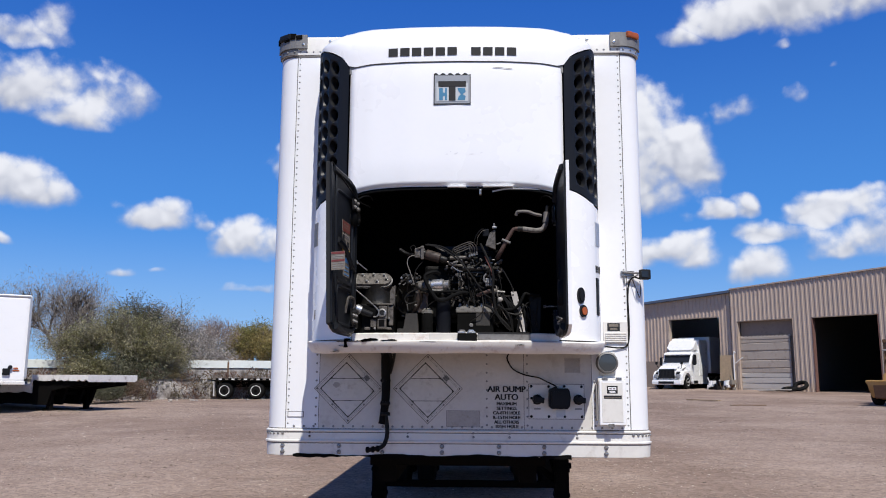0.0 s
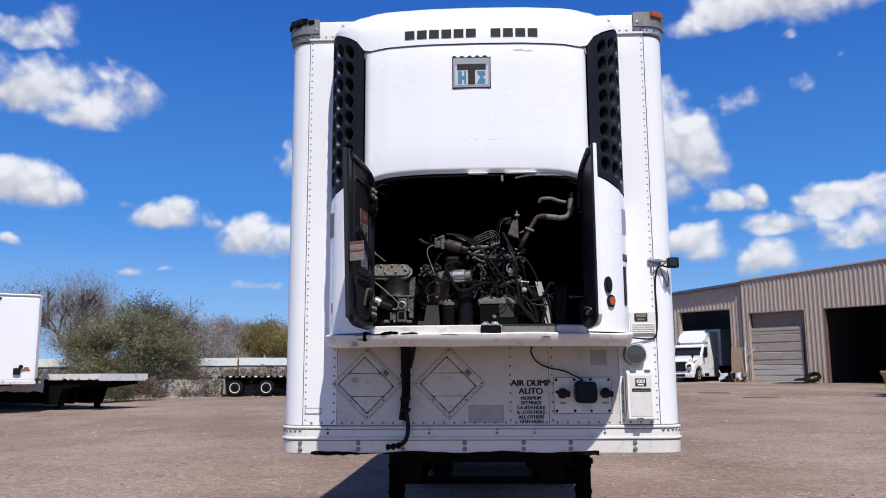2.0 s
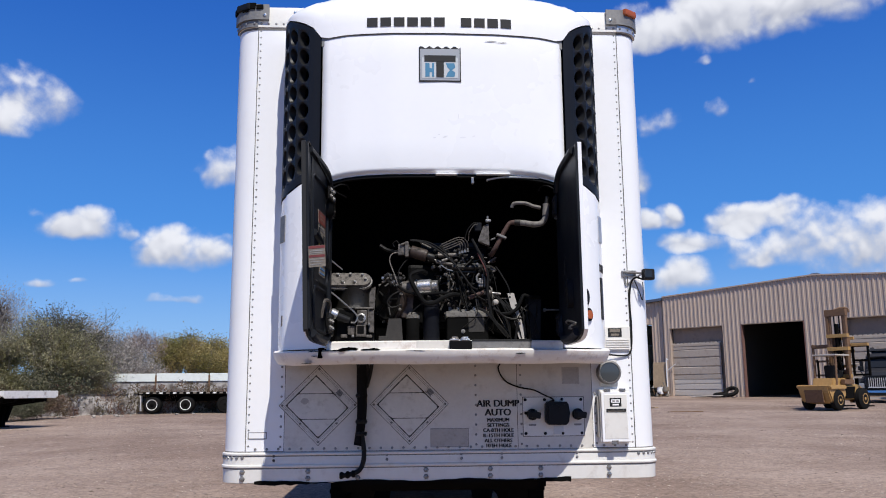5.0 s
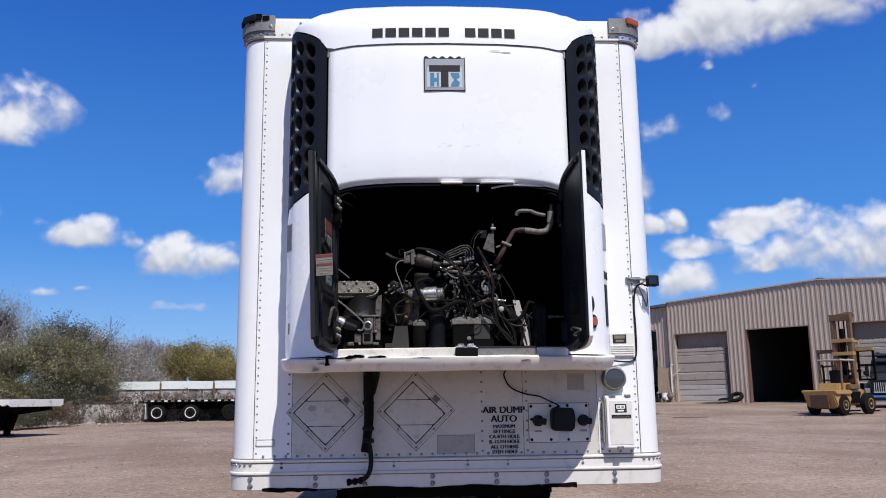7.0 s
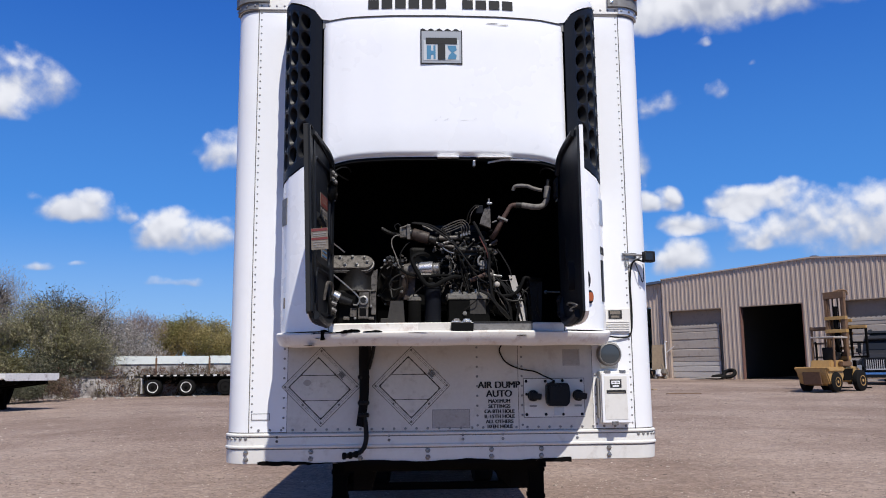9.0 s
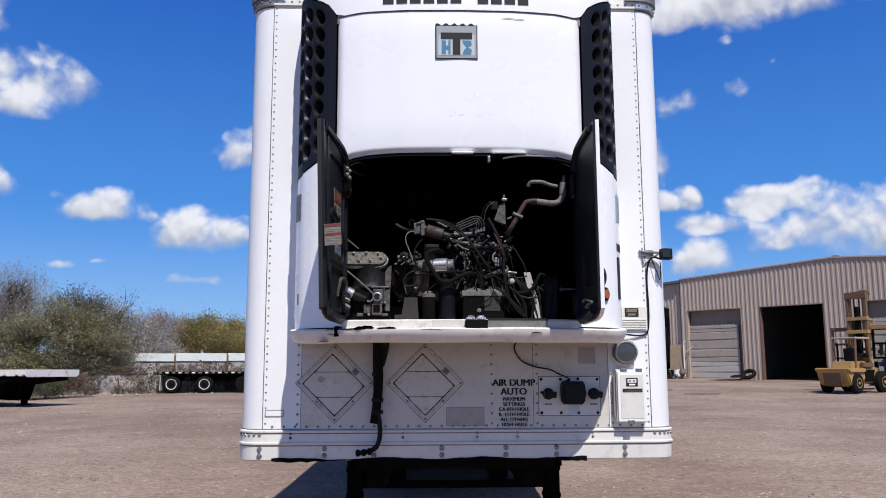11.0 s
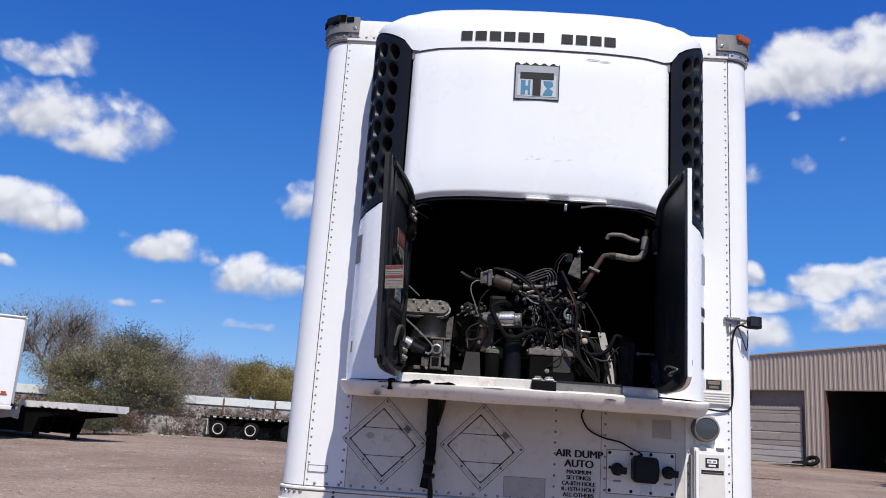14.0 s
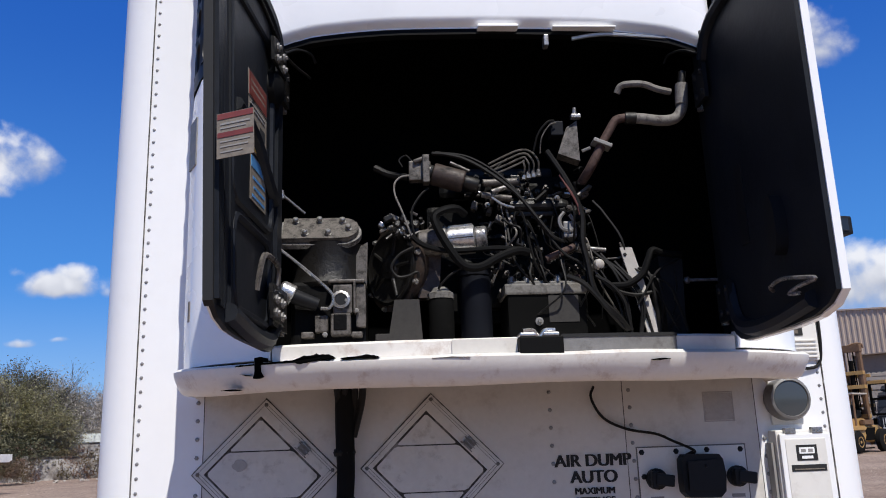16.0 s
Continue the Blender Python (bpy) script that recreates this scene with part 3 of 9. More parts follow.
# ---- the yard and what closes it ----
def yard():
    bm = bmesh.new()
    xs = [-900, -300, -120] + steps_between(-60, 60, 120) + [120, 300, 900]
    ys = [-900, -300, -100, -40] + steps_between(-20, 95, 115) + [140, 300, 1500]
    def spot(x, y):
        rough = 0.0 if abs(x) > 60 or y < -20 or y > 95 else 0.05 * noise.noise((x * 0.25, y * 0.25, 0)) + 0.02 * noise.noise((x, y, 3))
        return (x, y, ground_z(x, y) + rough * min(1.0, max(0.0, (y - 3) / 10)))
    sheet(bm, spot, xs, ys)
    single("ground", bm, GROUND, "dusty tan gravel yard with tyre tracks and loose stones", "ground", kind="structure", smooth=True)
    # loose grit and stones: small uneven eight-faced lumps
    rng = np.random.default_rng(5)
    n = 46000
    y = 8.5 + 36 * rng.random(n) ** 1.6
    x = rng.uniform(-0.62, 0.62, n) * (y + 4)
    r = rng.uniform(0.004, 0.013, n) * np.where(rng.random(n) < 0.03, 2.0, 1.0) * (0.75 + y / 40)
    lift = np.array([0.05 * noise.noise((a * 0.25, b * 0.25, 0)) * min(1.0, max(0.0, (b - 3) / 10)) for a, b in zip(x, y)])
    centre = np.stack([x, y, SLOPE * (y - 4) + lift + r * 0.08], axis=1)
    corners = np.array([(1.3, 0, 0), (-1.3, 0, 0), (0, 1, 0), (0, -1, 0), (0, 0, 0.5), (0, 0, -0.7)])
    turn = rng.uniform(0, 6.28, n)
    c, q = np.cos(turn)[:, None], np.sin(turn)[:, None]
    local = corners[None] * (1 + rng.uniform(-0.3, 0.3, (n, 6, 1))) * r[:, None, None]
    local = np.stack([local[:, :, 0] * c - local[:, :, 1] * q, local[:, :, 0] * q + local[:, :, 1] * c, local[:, :, 2]], axis=2)
    verts = (centre[:, None] + local).reshape(-1, 3)
    tri = np.array([(0, 2, 4), (2, 1, 4), (1, 3, 4), (3, 0, 4), (2, 0, 5), (1, 2, 5), (3, 1, 5), (0, 3, 5)])
    faces = (np.arange(n)[:, None, None] * 6 + tri[None]).reshape(-1, 3)
    me = bpy.data.meshes.new("loose_stones")
    me.from_pydata(verts.tolist(), [], faces.tolist())
    me.materials.append(STONE)
    tagged(new("loose_stones", me), "scattered pale stones and gravel on the yard", "stones", kind="stuff")


yard()

# The shed stands askew: its front starts at SHED and runs along SHED_U; SHED_N points out of it.
SHED, SHED_U = Vector((19.21, 59.22, 0.0)), Vector((0.6936, -0.7204, 0.0))
SHED_N = Vector((-0.7204, -0.6936, 0.0))


def shed_at(s, out, z):
    return SHED + SHED_U * s + SHED_N * out + Vector((0, 0, z))


def ribbed(bm, s0, s1, low, high, pitch=0.305, out=0.0):
    """Ribbed sheet between s0 and s1, from low(s) to high(s), with real ribs and a back skin."""
    stops = []
    s = math.floor(s0 / pitch) * pitch
    while s < s1 - 1e-6:
        for ds, o in ((0, 0), (0.42, 0), (0.54, 0.042), (0.82, 0.042), (0.92, 0.0)):
            if s0 < s + ds * pitch < s1:
                stops.append((s + ds * pitch, o))
        s += pitch
    stops = [(s0, 0)] + stops + [(s1, 0)]
    a = [(bm.verts.new(shed_at(s, o + out, low(s))), bm.verts.new(shed_at(s, o + out, high(s)))) for s, o in stops]
    b = [(bm.verts.new(shed_at(s, out - 0.08, low(s))), bm.verts.new(shed_at(s, out - 0.08, high(s)))) for s, o in stops]
    for skin in (a, b):
        for p, q in zip(skin, skin[1:]):
            bm.faces.new((p[0], q[0], q[1], p[1]))
    for k in (0, 1):
        for i in range(len(a) - 1):
            bm.faces.new((a[i][k], a[i + 1][k], b[i + 1][k], b[i][k]))
    for i in (0, len(a) - 1):
        bm.faces.new((a[i][0], a[i][1], b[i][1], b[i][0]))


def shed():
    base = 0.95
    building = thing("metal_building", shed_at(5, 0, base), "tan ribbed steel workshop with roll-up truck bays", "building")
    ridge, left, right = 10.33, -0.49, 21.2
    def roof(s):
        return 8.86 - (0.0518 if s < ridge else 0.072) * abs(s - ridge)
    def low_roof(s):
        return 8.22 + (s - left) * 0.055
    floor_z = lambda s: 0.85
    gar, dark, third = (0.0, 4.05), (5.38, 9.54), (12.08, 16.2)
    top = 6.0
    def wall(name, s0, s1, low, high, out=0.0):
        bm = bmesh.new()
        ribbed(bm, s0, s1, low, high, out=out)
        return part(name, bm, SIDING, building)
    for s0, s1 in ((left, gar[0]), (gar[1], dark[0]), (dark[1], third[0]), (third[1], right)):
        wall("wall", s0, s1, floor_z, lambda s: top)
    wall("wall", left, ridge, lambda s: top, roof)
    wall("wall", ridge, right, lambda s: top, roof)
    # the lower wing, a little further back
    bay = (-5.8, -1.53)
    for s0, s1 in ((-12.0, bay[0]), (bay[1], left)):
        wall("wall", s0, s1, floor_z, lambda s: 6.42, -0.25)
    wall("wall", -12.0, left, lambda s: 6.42, lambda s: low_roof(s) - 0.12, -0.25)
    bm = bmesh.new()
    sheet(bm, lambda u, v: shed_at(-12 + u * (12 + left), 0.15 - 26 * v, low_roof(-12 + u * (12 + left)) - 0.12 + v * 0.9), (0, 1), (0, 1),
          lambda u, v: shed_at(-12 + u * (12 + left), 0.15 - 26 * v, low_roof(-12 + u * (12 + left)) + 0.06 + v * 0.9))
    part("roof", bm, ROOF_EDGE, building, "dark blue sheet roof of the lower wing")
    bm = bmesh.new()
    for a, b in ((left, ridge), (ridge, right)):
        sheet(bm, lambda u, v: shed_at(a + u * (b - a), 0.12 - 26 * v, roof(a + u * (b - a)) + 0.0), (0, 1), (0, 1),
              lambda u, v: shed_at(a + u * (b - a), 0.12 - 26 * v, roof(a + u * (b - a)) + 0.09))
    part("roof", bm, SIDING, building)
    bm = bmesh.new()
    lathe(bm, shed_at(ridge, -0.6, roof(ridge)), (0, 0, 1), [(0, 0.28), (0.12, 0.28), (0.15, 0.33), (0.22, 0.2)], 12)
    part("ridge_vent", bm, ROOF_EDGE, building)
    # end walls, back and inner floor keep the inside dark
    bm = bmesh.new()
    for s in (-12.0, right):
        sheet(bm, lambda u, v: shed_at(s, -0.1 - 26 * u, 0.3 + v * (low_roof(-12) if s < 0 else 7.9)), (0, 1), (0, 1),
              lambda u, v: shed_at(s + (0.08 if s < 0 else -0.08), -0.1 - 26 * u, 0.3 + v * (low_roof(-12) if s < 0 else 7.9)))
    part("end_wall", bm, SIDING, building)
    # back and added inner walls carry the inside's shade in their colour
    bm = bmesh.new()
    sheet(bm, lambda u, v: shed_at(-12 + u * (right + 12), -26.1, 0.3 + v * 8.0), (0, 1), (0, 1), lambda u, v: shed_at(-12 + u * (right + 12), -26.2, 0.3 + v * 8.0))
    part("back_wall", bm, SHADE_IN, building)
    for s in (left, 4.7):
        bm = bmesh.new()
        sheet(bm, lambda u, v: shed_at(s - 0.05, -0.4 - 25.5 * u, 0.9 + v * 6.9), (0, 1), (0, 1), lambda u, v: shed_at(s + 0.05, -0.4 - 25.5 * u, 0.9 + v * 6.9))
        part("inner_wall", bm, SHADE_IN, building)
    bm = bmesh.new()
    sheet(bm, lambda u, v: shed_at(-12 + u * (right + 12), 0.35 - 26.3 * v, 1.06 - 0.01 * u * 20), (0, 1), (0, 1), lambda u, v: shed_at(-12 + u * (right + 12), 0.35 - 26.3 * v, 0.4))
    part("floor_slab", bm, CONCRETE, building)
    # door frames
    for (s0, s1), z1 in ((gar, top), (dark, top), (third, top), (bay, 6.42)):
        o = -0.25 if s0 < -1 else 0.0
        bm = bmesh.new()
        for s in (s0, s1):
            bm = bmesh.new()
            sheet(bm, lambda u, v: shed_at(s - 0.02 + 0.04 * u, o + 0.046, 0.85 + v * (z1 - 0.85)), (0, 1), (0, 1), lambda u, v: shed_at(s - 0.04 + 0.08 * u, o - 0.3, 0.85 + v * (z1 - 0.85)))
            part("door_frame", bm, SIDING if s0 != dark[0] else JAMB_RED, building)
        bm = bmesh.new()
        sheet(bm, lambda u, v: shed_at(s0 + u * (s1 - s0), o + 0.044, z1 - 0.05 + v * 0.06), (0, 1), (0, 1), lambda u, v: shed_at(s0 + u * (s1 - s0), o - 0.3, z1 - 0.05 + v * 0.06))
        part("lintel", bm, SHUTTER_BROWN, building)
    # stained lower boards of the wing
    for s0, s1 in ((-12.0, bay[0] - 0.06), (bay[1] + 0.06, left - 0.02)):
        bm = bmesh.new()
        sheet(bm, lambda u, v: shed_at(s0 + u * (s1 - s0), -0.17, 0.86 + v * 2.35), (0, 1), (0, 1), lambda u, v: shed_at(s0 + u * (s1 - s0), -0.20, 0.86 + v * 2.35))
        part("wainscot", bm, SHUTTER_BROWN, building, "brown weathered lower boards")
    # roll-up doors with slats
    for s0, s1, bottom in ((gar[0], gar[1], 0.95), (third[0], third[1], 0.9)):
        door = tagged(new("roll_up_door"), "", "", "", "")
        door.parent = building
        door.matrix_parent_inverse = WORLD_OF[building.name].inverted()
        cut = bottom + (top - bottom) * 0.77
        seams = (0.0, 0.055, 0.16, 0.265, 0.345, 0.43, 0.575, 0.745, 0.89, 0.95, 1.0)
        for k in range(len(seams) - 1):
            z0, z1 = bottom + (cut - bottom) * seams[k], bottom + (cut - bottom) * seams[k + 1]
            bm = bmesh.new()
            right_edge = s1 - s0 - 0.42
            sheet(bm, lambda u, v: shed_at(s0 + 0.05 + u * right_edge, -0.24 + (0.045 if 0.05 < v < 0.95 else 0.0) + 0.012 * math.sin(9 * k + 3 * u), z0 + v * (z1 - z0)), (0, 0.2, 0.4, 0.6, 0.8, 1), (0, 0.04, 0.10, 0.50, 0.90, 0.96, 1),
                  lambda u, v: shed_at(s0 + 0.05 + u * right_edge, -0.34, z0 + v * (z1 - z0)))
            part("slat", bm, SHUTTER_PALE if k < 4 else SHUTTER, door)
        bm = bmesh.new()
        sheet(bm, lambda u, v: shed_at(s0 + 0.03 + u * (s1 - s0 - 0.06), -0.42, bottom + v * (top - bottom)), (0, 1), (0, 1),
              lambda u, v: shed_at(s0 + 0.03 + u * (s1 - s0 - 0.06), -0.46, bottom + v * (top - bottom)))
        part("inner_curtain", bm, SHUTTER_BROWN, door, "dusty brown inner sheet")
        for k in range(13):
            u = s0 + 0.15 + k * (s1 - s0 - 0.6) / 12
            bm = bmesh.new()
            prism(bm, [(-0.13, 0), (0.13, 0), (0.10, 0.07), (0.02 + 0.03 * (k % 3 - 1), 0.11), (-0.09, 0.06)], lambda a, b, w: shed_at(u + a, -0.27 + w, cut + b - 0.01), 0.02)
            part("torn_edge", bm, SHUTTER, door)


shed()


def boundary_wall():
    wall = thing("wall_north", (-14, 40, ground_z(0, 40)), "low peeling whitewashed block wall along the yard", "wall", kind="structure")
    a, b = Vector((-34.0, 31.5, 0)), Vector((8.0, 47.5, 0))
    way = (b - a).normalized()
    out = Vector((way.y, -way.x, 0))
    n = 16
    for k in range(n):
        p, q = a + (b - a) * (k / n), a + (b - a) * ((k + 1) / n)
        z = ground_z(0, (p.y + q.y) / 2)
        length = (b - a).length / n
        turn = Matrix.Rotation(math.atan2(way.y, way.x), 3, "Z")
        bm = bmesh.new()
        box(bm, ((p + q) / 2 + Vector((0, 0, z + 0.40))), (length - 0.03, 0.2, 1.0), turn, 0.01)
        part("block_panel", bm, WALL_WHITE, wall)
        bm = bmesh.new()
        box(bm, ((p + q) / 2 + Vector((0, 0, z + 0.925)) + out * 0.02), (length - 0.03, 0.26, 0.05), turn, 0.008)
        part("coping", bm, SHADE_IN, wall, "dark coping")
        bm = bmesh.new()
        box(bm, (p + Vector((0, 0, z + 0.45)) + out * 0.03), (0.22, 0.26, 1.12), turn, 0.015)
        part("pillar", bm, WALL_WHITE, wall)
    # pale sheet-metal rail of parked loads behind the wall
    fence = thing("panel_fence", (-14, 43, ground_z(0, 43)), "pale metal panel fence behind the block wall", "fence", kind="structure")
    a, b = a - out * 3.4, b - out * 3.4
    n = 17
    for k in range(n):
        p, q = a + (b - a) * (k / n), a + (b - a) * ((k + 1) / n)
        z = ground_z(0, (p.y + q.y) / 2)
        length = (b - a).length / n
        bm = bmesh.new()
        box(bm, ((p + q) / 2 + Vector((0, 0, z + 1.66))), (length - 0.06, 0.08, 0.40), turn, 0.01)
        part("panel", bm, PANEL_PALE, fence)
        bm = bmesh.new()
        box(bm, ((p + q) / 2 + Vector((0, 0, z + 0.89)) - out * 0.05), (length - 0.02, 0.05, 1.12), turn, 0.01)
        part("board", bm, WALL_WHITE, fence)
        bm = bmesh.new()
        box(bm, (p + Vector((0, 0, z + 0.85)) + out * 0.07), (0.09, 0.09, 1.82), turn, 0.01)
        part("post", bm, FORK_RUST, fence)
    # dry brush climbing over the wall
    rnd = random.Random(11)
    bm = bmesh.new()
    a, b = a + out * 3.0, b + out * 3.0
    for k in range(36000):
        t = rnd.random()
        lump = 0.42 + 0.75 * noise.noise((t * 26, 0, 0)) + 0.45 * noise.noise((t * 90, 2, 0))
        front = rnd.random() < 0.42
        p = a + (b - a) * t + out * (rnd.uniform(0.72, 0.95) if front else rnd.uniform(-0.6, 0.3))
        if front and noise.noise((t * 60, 7, 0)) < -0.12:
            continue
        z = ground_z(0, p.y) + (rnd.uniform(0.0, 0.95) if front else rnd.uniform(0.6, 1.0 + 0.75 * max(0.0, lump)))
        r = rnd.uniform(0.04, 0.12)
        m = Matrix.Translation((p.x, p.y, z)) @ Euler((rnd.random() * 6, rnd.random() * 6, rnd.random() * 6)).to_matrix().to_4x4()
        leaf(bm, m, r * 1.6, r * 0.5)
    single("dry_brush", bm, WEED, "tangled reddish-brown dry brush growing along the wall", "brush", kind="stuff")


def leaf(bm, m, length, width):
    bm.faces.new([bm.verts.new(m @ Vector(c)) for c in ((-length / 2, 0, 0), (0, -width / 2, width * 0.2), (length / 2, 0, 0), (0, width / 2, width * 0.2))])


boundary_wall()

# a plain unseen wall added behind the walk; it blocks low sky to lower the fill
bm = bmesh.new()
span_box(bm, (-46, -26.4, -1.5), (46, -26.0, 2.4), 0.02)
single("added_wall_south", bm, SIDING, "plain tan wall added out of view behind the walk", "wall", kind="structure")


# ---- the refrigerated trailer ----
CX, FACE = -0.19, 5.45                     # middle of the trailer, and the plane of its front
HALF, CORNER, TAIL = 1.30, 0.138, 17.6
SKEW = 0.032                               # the body runs off a little to one side behind its front


def trailer_outline(grow=0.0, n=7):
    """Half way round the front: from the left side to the right side, corners rounded."""
    pts = []
    for k in range(n + 1):
        a = math.pi - (math.pi / 2) * k / n
        pts.append((CX - HALF + CORNER + (CORNER + grow) * math.cos(a), FACE + CORNER - (CORNER + grow) * math.sin(a)))
    pts += [(CX + dx, FACE - grow) for dx in (-0.7, 0.0, 0.7)]
    for k in range(n + 1):
        a = math.pi / 2 - (math.pi / 2) * k / n
        pts.append((CX + HALF - CORNER + (CORNER + grow) * math.cos(a), FACE + CORNER - (CORNER + grow) * math.sin(a)))
    return pts


def wrap(bm, profile, tail=TAIL):
    """A skin round nose and sides: profile is (z, grow) from the bottom up."""
    rings = []
    for z, grow in profile:
        o = trailer_outline(grow)
        o = [(o[0][0] + SKEW * (tail - FACE), tail)] + o + [(o[-1][0] + SKEW * (tail - FACE), tail)]
        rings.append([bm.verts.new((x, y, z)) for x, y in o])
    for p, q in zip(rings, rings[1:]):
        for k in range(len(p) - 1):
            bm.faces.new((p[k], p[k + 1], q[k + 1], q[k]))
    for ring in (rings[0], rings[-1]):
        bm.faces.new(ring)
    for p, q in zip(rings, rings[1:]):
        bm.faces.new((p[0], q[0], q[-1], p[-1]))
    return bm


trailer = thing("semi_trailer", (CX, FACE + 3, ground_z(0, 8.4)), "white refrigerated semi-trailer with riveted front and rounded corners", "trailer")
part("body", wrap(bmesh.new(), [(1.30, 0), (3.965, 0)]), WHITE, trailer, smooth=True)
part("top_rail", wrap(bmesh.new(), [(3.957, 0.001), (3.962, 0.008), (4.075, 0.008), (4.10, 0.0), (4.12, -0.05)]), WHITE_DIRTY, trailer, smooth=True)
part("rail_gap", wrap(bmesh.new(), [(3.9435, 0.0005), (3.9440, 0.0030), (3.9565, 0.0030), (3.9568, 0.0005)]), SEAM, trailer)
part("bottom_rail", wrap(bmesh.new(), [(1.132, -0.004), (1.137, 0.006), (1.220, 0.010), (1.226, 0.018), (1.234, 0.018), (1.240, 0.010), (1.290, 0.008), (1.295, 0.015), (1.303, 0.015), (1.310, 0.001)]), WHITE_DIRTY, trailer, smooth=True)
# raised dark bands: shade lines of the rail's ridges put into colour
for z, grow in ((1.2170, 0.0112), (1.2870, 0.0092), (1.3125, 0.0015)):
    part("rail_shade_line", wrap(bmesh.new(), [(z - 0.0028, grow - 0.002), (z - 0.0024, grow), (z + 0.0024, grow), (z + 0.0028, grow - 0.002)]), SEAM, trailer)


def corner_band(name, side, z0, z1, a0, a1, grow, mat, thick=0.012, dx0=0.0):
    """A band bent round one nose corner; side is -1 or 1; dx0 runs on along the front."""
    bm = bmesh.new()
    def spot(u, v, g):
        if u < 0:
            return (CX + side * (HALF - CORNER + u), FACE - grow - g, z0 + v * (z1 - z0))
        a = radians(a0 + (a1 - a0) * u)
        return (CX + side * (HALF - CORNER + (CORNER + grow + g) * math.sin(a)), FACE + CORNER - (CORNER + grow + g) * math.cos(a), z0 + v * (z1 - z0))
    us = ([-dx0] if dx0 else []) + steps_between(0, 1, 8)
    sheet(bm, lambda u, v: spot(u, v, thick), us, (0, 0.12, 0.88, 1), lambda u, v: spot(u, v, 0.0))
    return part(name, bm, mat, trailer, smooth=True)


rivets = bmesh.new()
for side in (-1, 1):
    band = corner_band("corner_casting", side, 4.005, 4.108, 0, 80, 0.008, CAST, 0.02, 0.07)
    band["label"] = "grey weathered corner casting"
    corner_band("corner_strip", side, 3.960, 4.004, 0, 85, 0.008, CAST if side < 0 else ALU, 0.008)
    # marker lamps: the one with a lens, the other knocked off
    bm = bmesh.new()
    a = radians(35)
    at = Vector((CX + side * (HALF - CORNER + 0.155 * math.sin(a)), FACE + CORNER - 0.155 * math.cos(a), 4.094))
    box(bm, at, (0.11, 0.05, 0.045), turn_z(side * 35), 0.012)
    if side > 0:
        part("marker_lamp", bm, ORANGE_LENS, trailer, "broken orange marker lamp")
        bm = bmesh.new()
        box(bm, at + Vector((0.02, 0.03, -0.01)), (0.09, 0.03, 0.04), turn_z(50), 0.006)
        part("lamp_bracket", bm, FORK_RUST, trailer)
    else:
        part("marker_lamp", bm, BLACK, trailer, "black empty marker lamp housing")
        for k in range(5):
            b = radians(-4 + 17 * k)
            spot = Vector((CX - (HALF - CORNER + 0.160 * math.sin(b)), FACE + CORNER - 0.160 * math.cos(b), 4.088 + 0.008 * (k % 2)))
            bm = bmesh.new()
            box(bm, spot, (0.045, 0.03, 0.030 + 0.012 * (k % 3)), turn_z(-math.degrees(b)) @ Matrix.Rotation(0.2 * (k % 2) - 0.1, 3, "Y"), 0.004)
            part("broken_edge", bm, CHASSIS, trailer)
    # edge of the corner sheet with its rivets
    bm = bmesh.new()
    x = CX + side * (HALF - CORNER - 0.004)
    span_box(bm, (x - 0.002, FACE - 0.003, 1.31), (x + 0.002, FACE + 0.01, 3.96))
    part("corner_seam", bm, DARK_LINE, trailer)
    for k in range(58):
        dome(rivets, (x - side * 0.016, FACE, 1.345 + k * 0.0455), (0, -1, 0), 0.0062)
    for k in range(9):
        dome(rivets, (CX + side * (HALF - CORNER - 0.02 - 0.048 * k), FACE - 0.008, 3.985), (0, -1, 0), 0.0085)
    for k in range(4):
        a = radians(8 + 22 * k)
        way = Vector((side * math.sin(a), -math.cos(a), 0))
        dome(rivets, Vector((CX + side * (HALF - CORNER), FACE + CORNER, 3.982)) + way * (CORNER + 0.017), way, 0.009)
    for k in range(2):
        bm = bmesh.new()
        dome(bm, (CX + side * (HALF - CORNER - 0.045 - 0.19 * k), FACE - (0.030 if k == 0 else 0.010), 4.035 + 0.028 * k), (0, -1, 0), 0.012, 0.5)
        part("bolt", bm, CHROME, trailer)
# scuffed lower sheet of the front; its grey takes in the shade under the unit
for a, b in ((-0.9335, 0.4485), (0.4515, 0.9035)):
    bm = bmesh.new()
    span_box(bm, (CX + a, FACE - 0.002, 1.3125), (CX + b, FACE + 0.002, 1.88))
    part("front_shade_sheet", bm, SHEET, trailer, "scuffed lower sheet with the unit's shade in its grey")
# sheet seams of the lower front
for dx in (-0.935, 0.45, 0.905):
    bm = bmesh.new()
    span_box(bm, (CX + dx - 0.0015, FACE - 0.0012, 1.316), (CX + dx + 0.0015, FACE + 0.01, 1.86))
    part("sheet_seam", bm, DARK_LINE, trailer)
for dx, n in ((-0.955, 9), (0.20, 9), (0.472, 9), (0.925, 6)):
    for k in range(n):
        dome(rivets, (CX + dx, FACE - 0.002, 1.34 + k * 0.058), (0, -1, 0), 0.0075)
for k in range(34):
    dome(rivets, (CX - 1.1 + k * 0.0667, FACE - 0.002, 1.327), (0, -1, 0), 0.0085)
for side in (-1, 1):
    for z in (1.280,):
        for k in range(7):
            a = radians(4 + k * 13)
            way = Vector((side * math.sin(a), -math.cos(a), 0))
            dome(rivets, Vector((CX + side * (HALF - CORNER), FACE + CORNER, z)) + way * (CORNER + 0.009), way, 0.0105)
tagged(part("rivets", rivets, RIVET, trailer), kind="stuff")
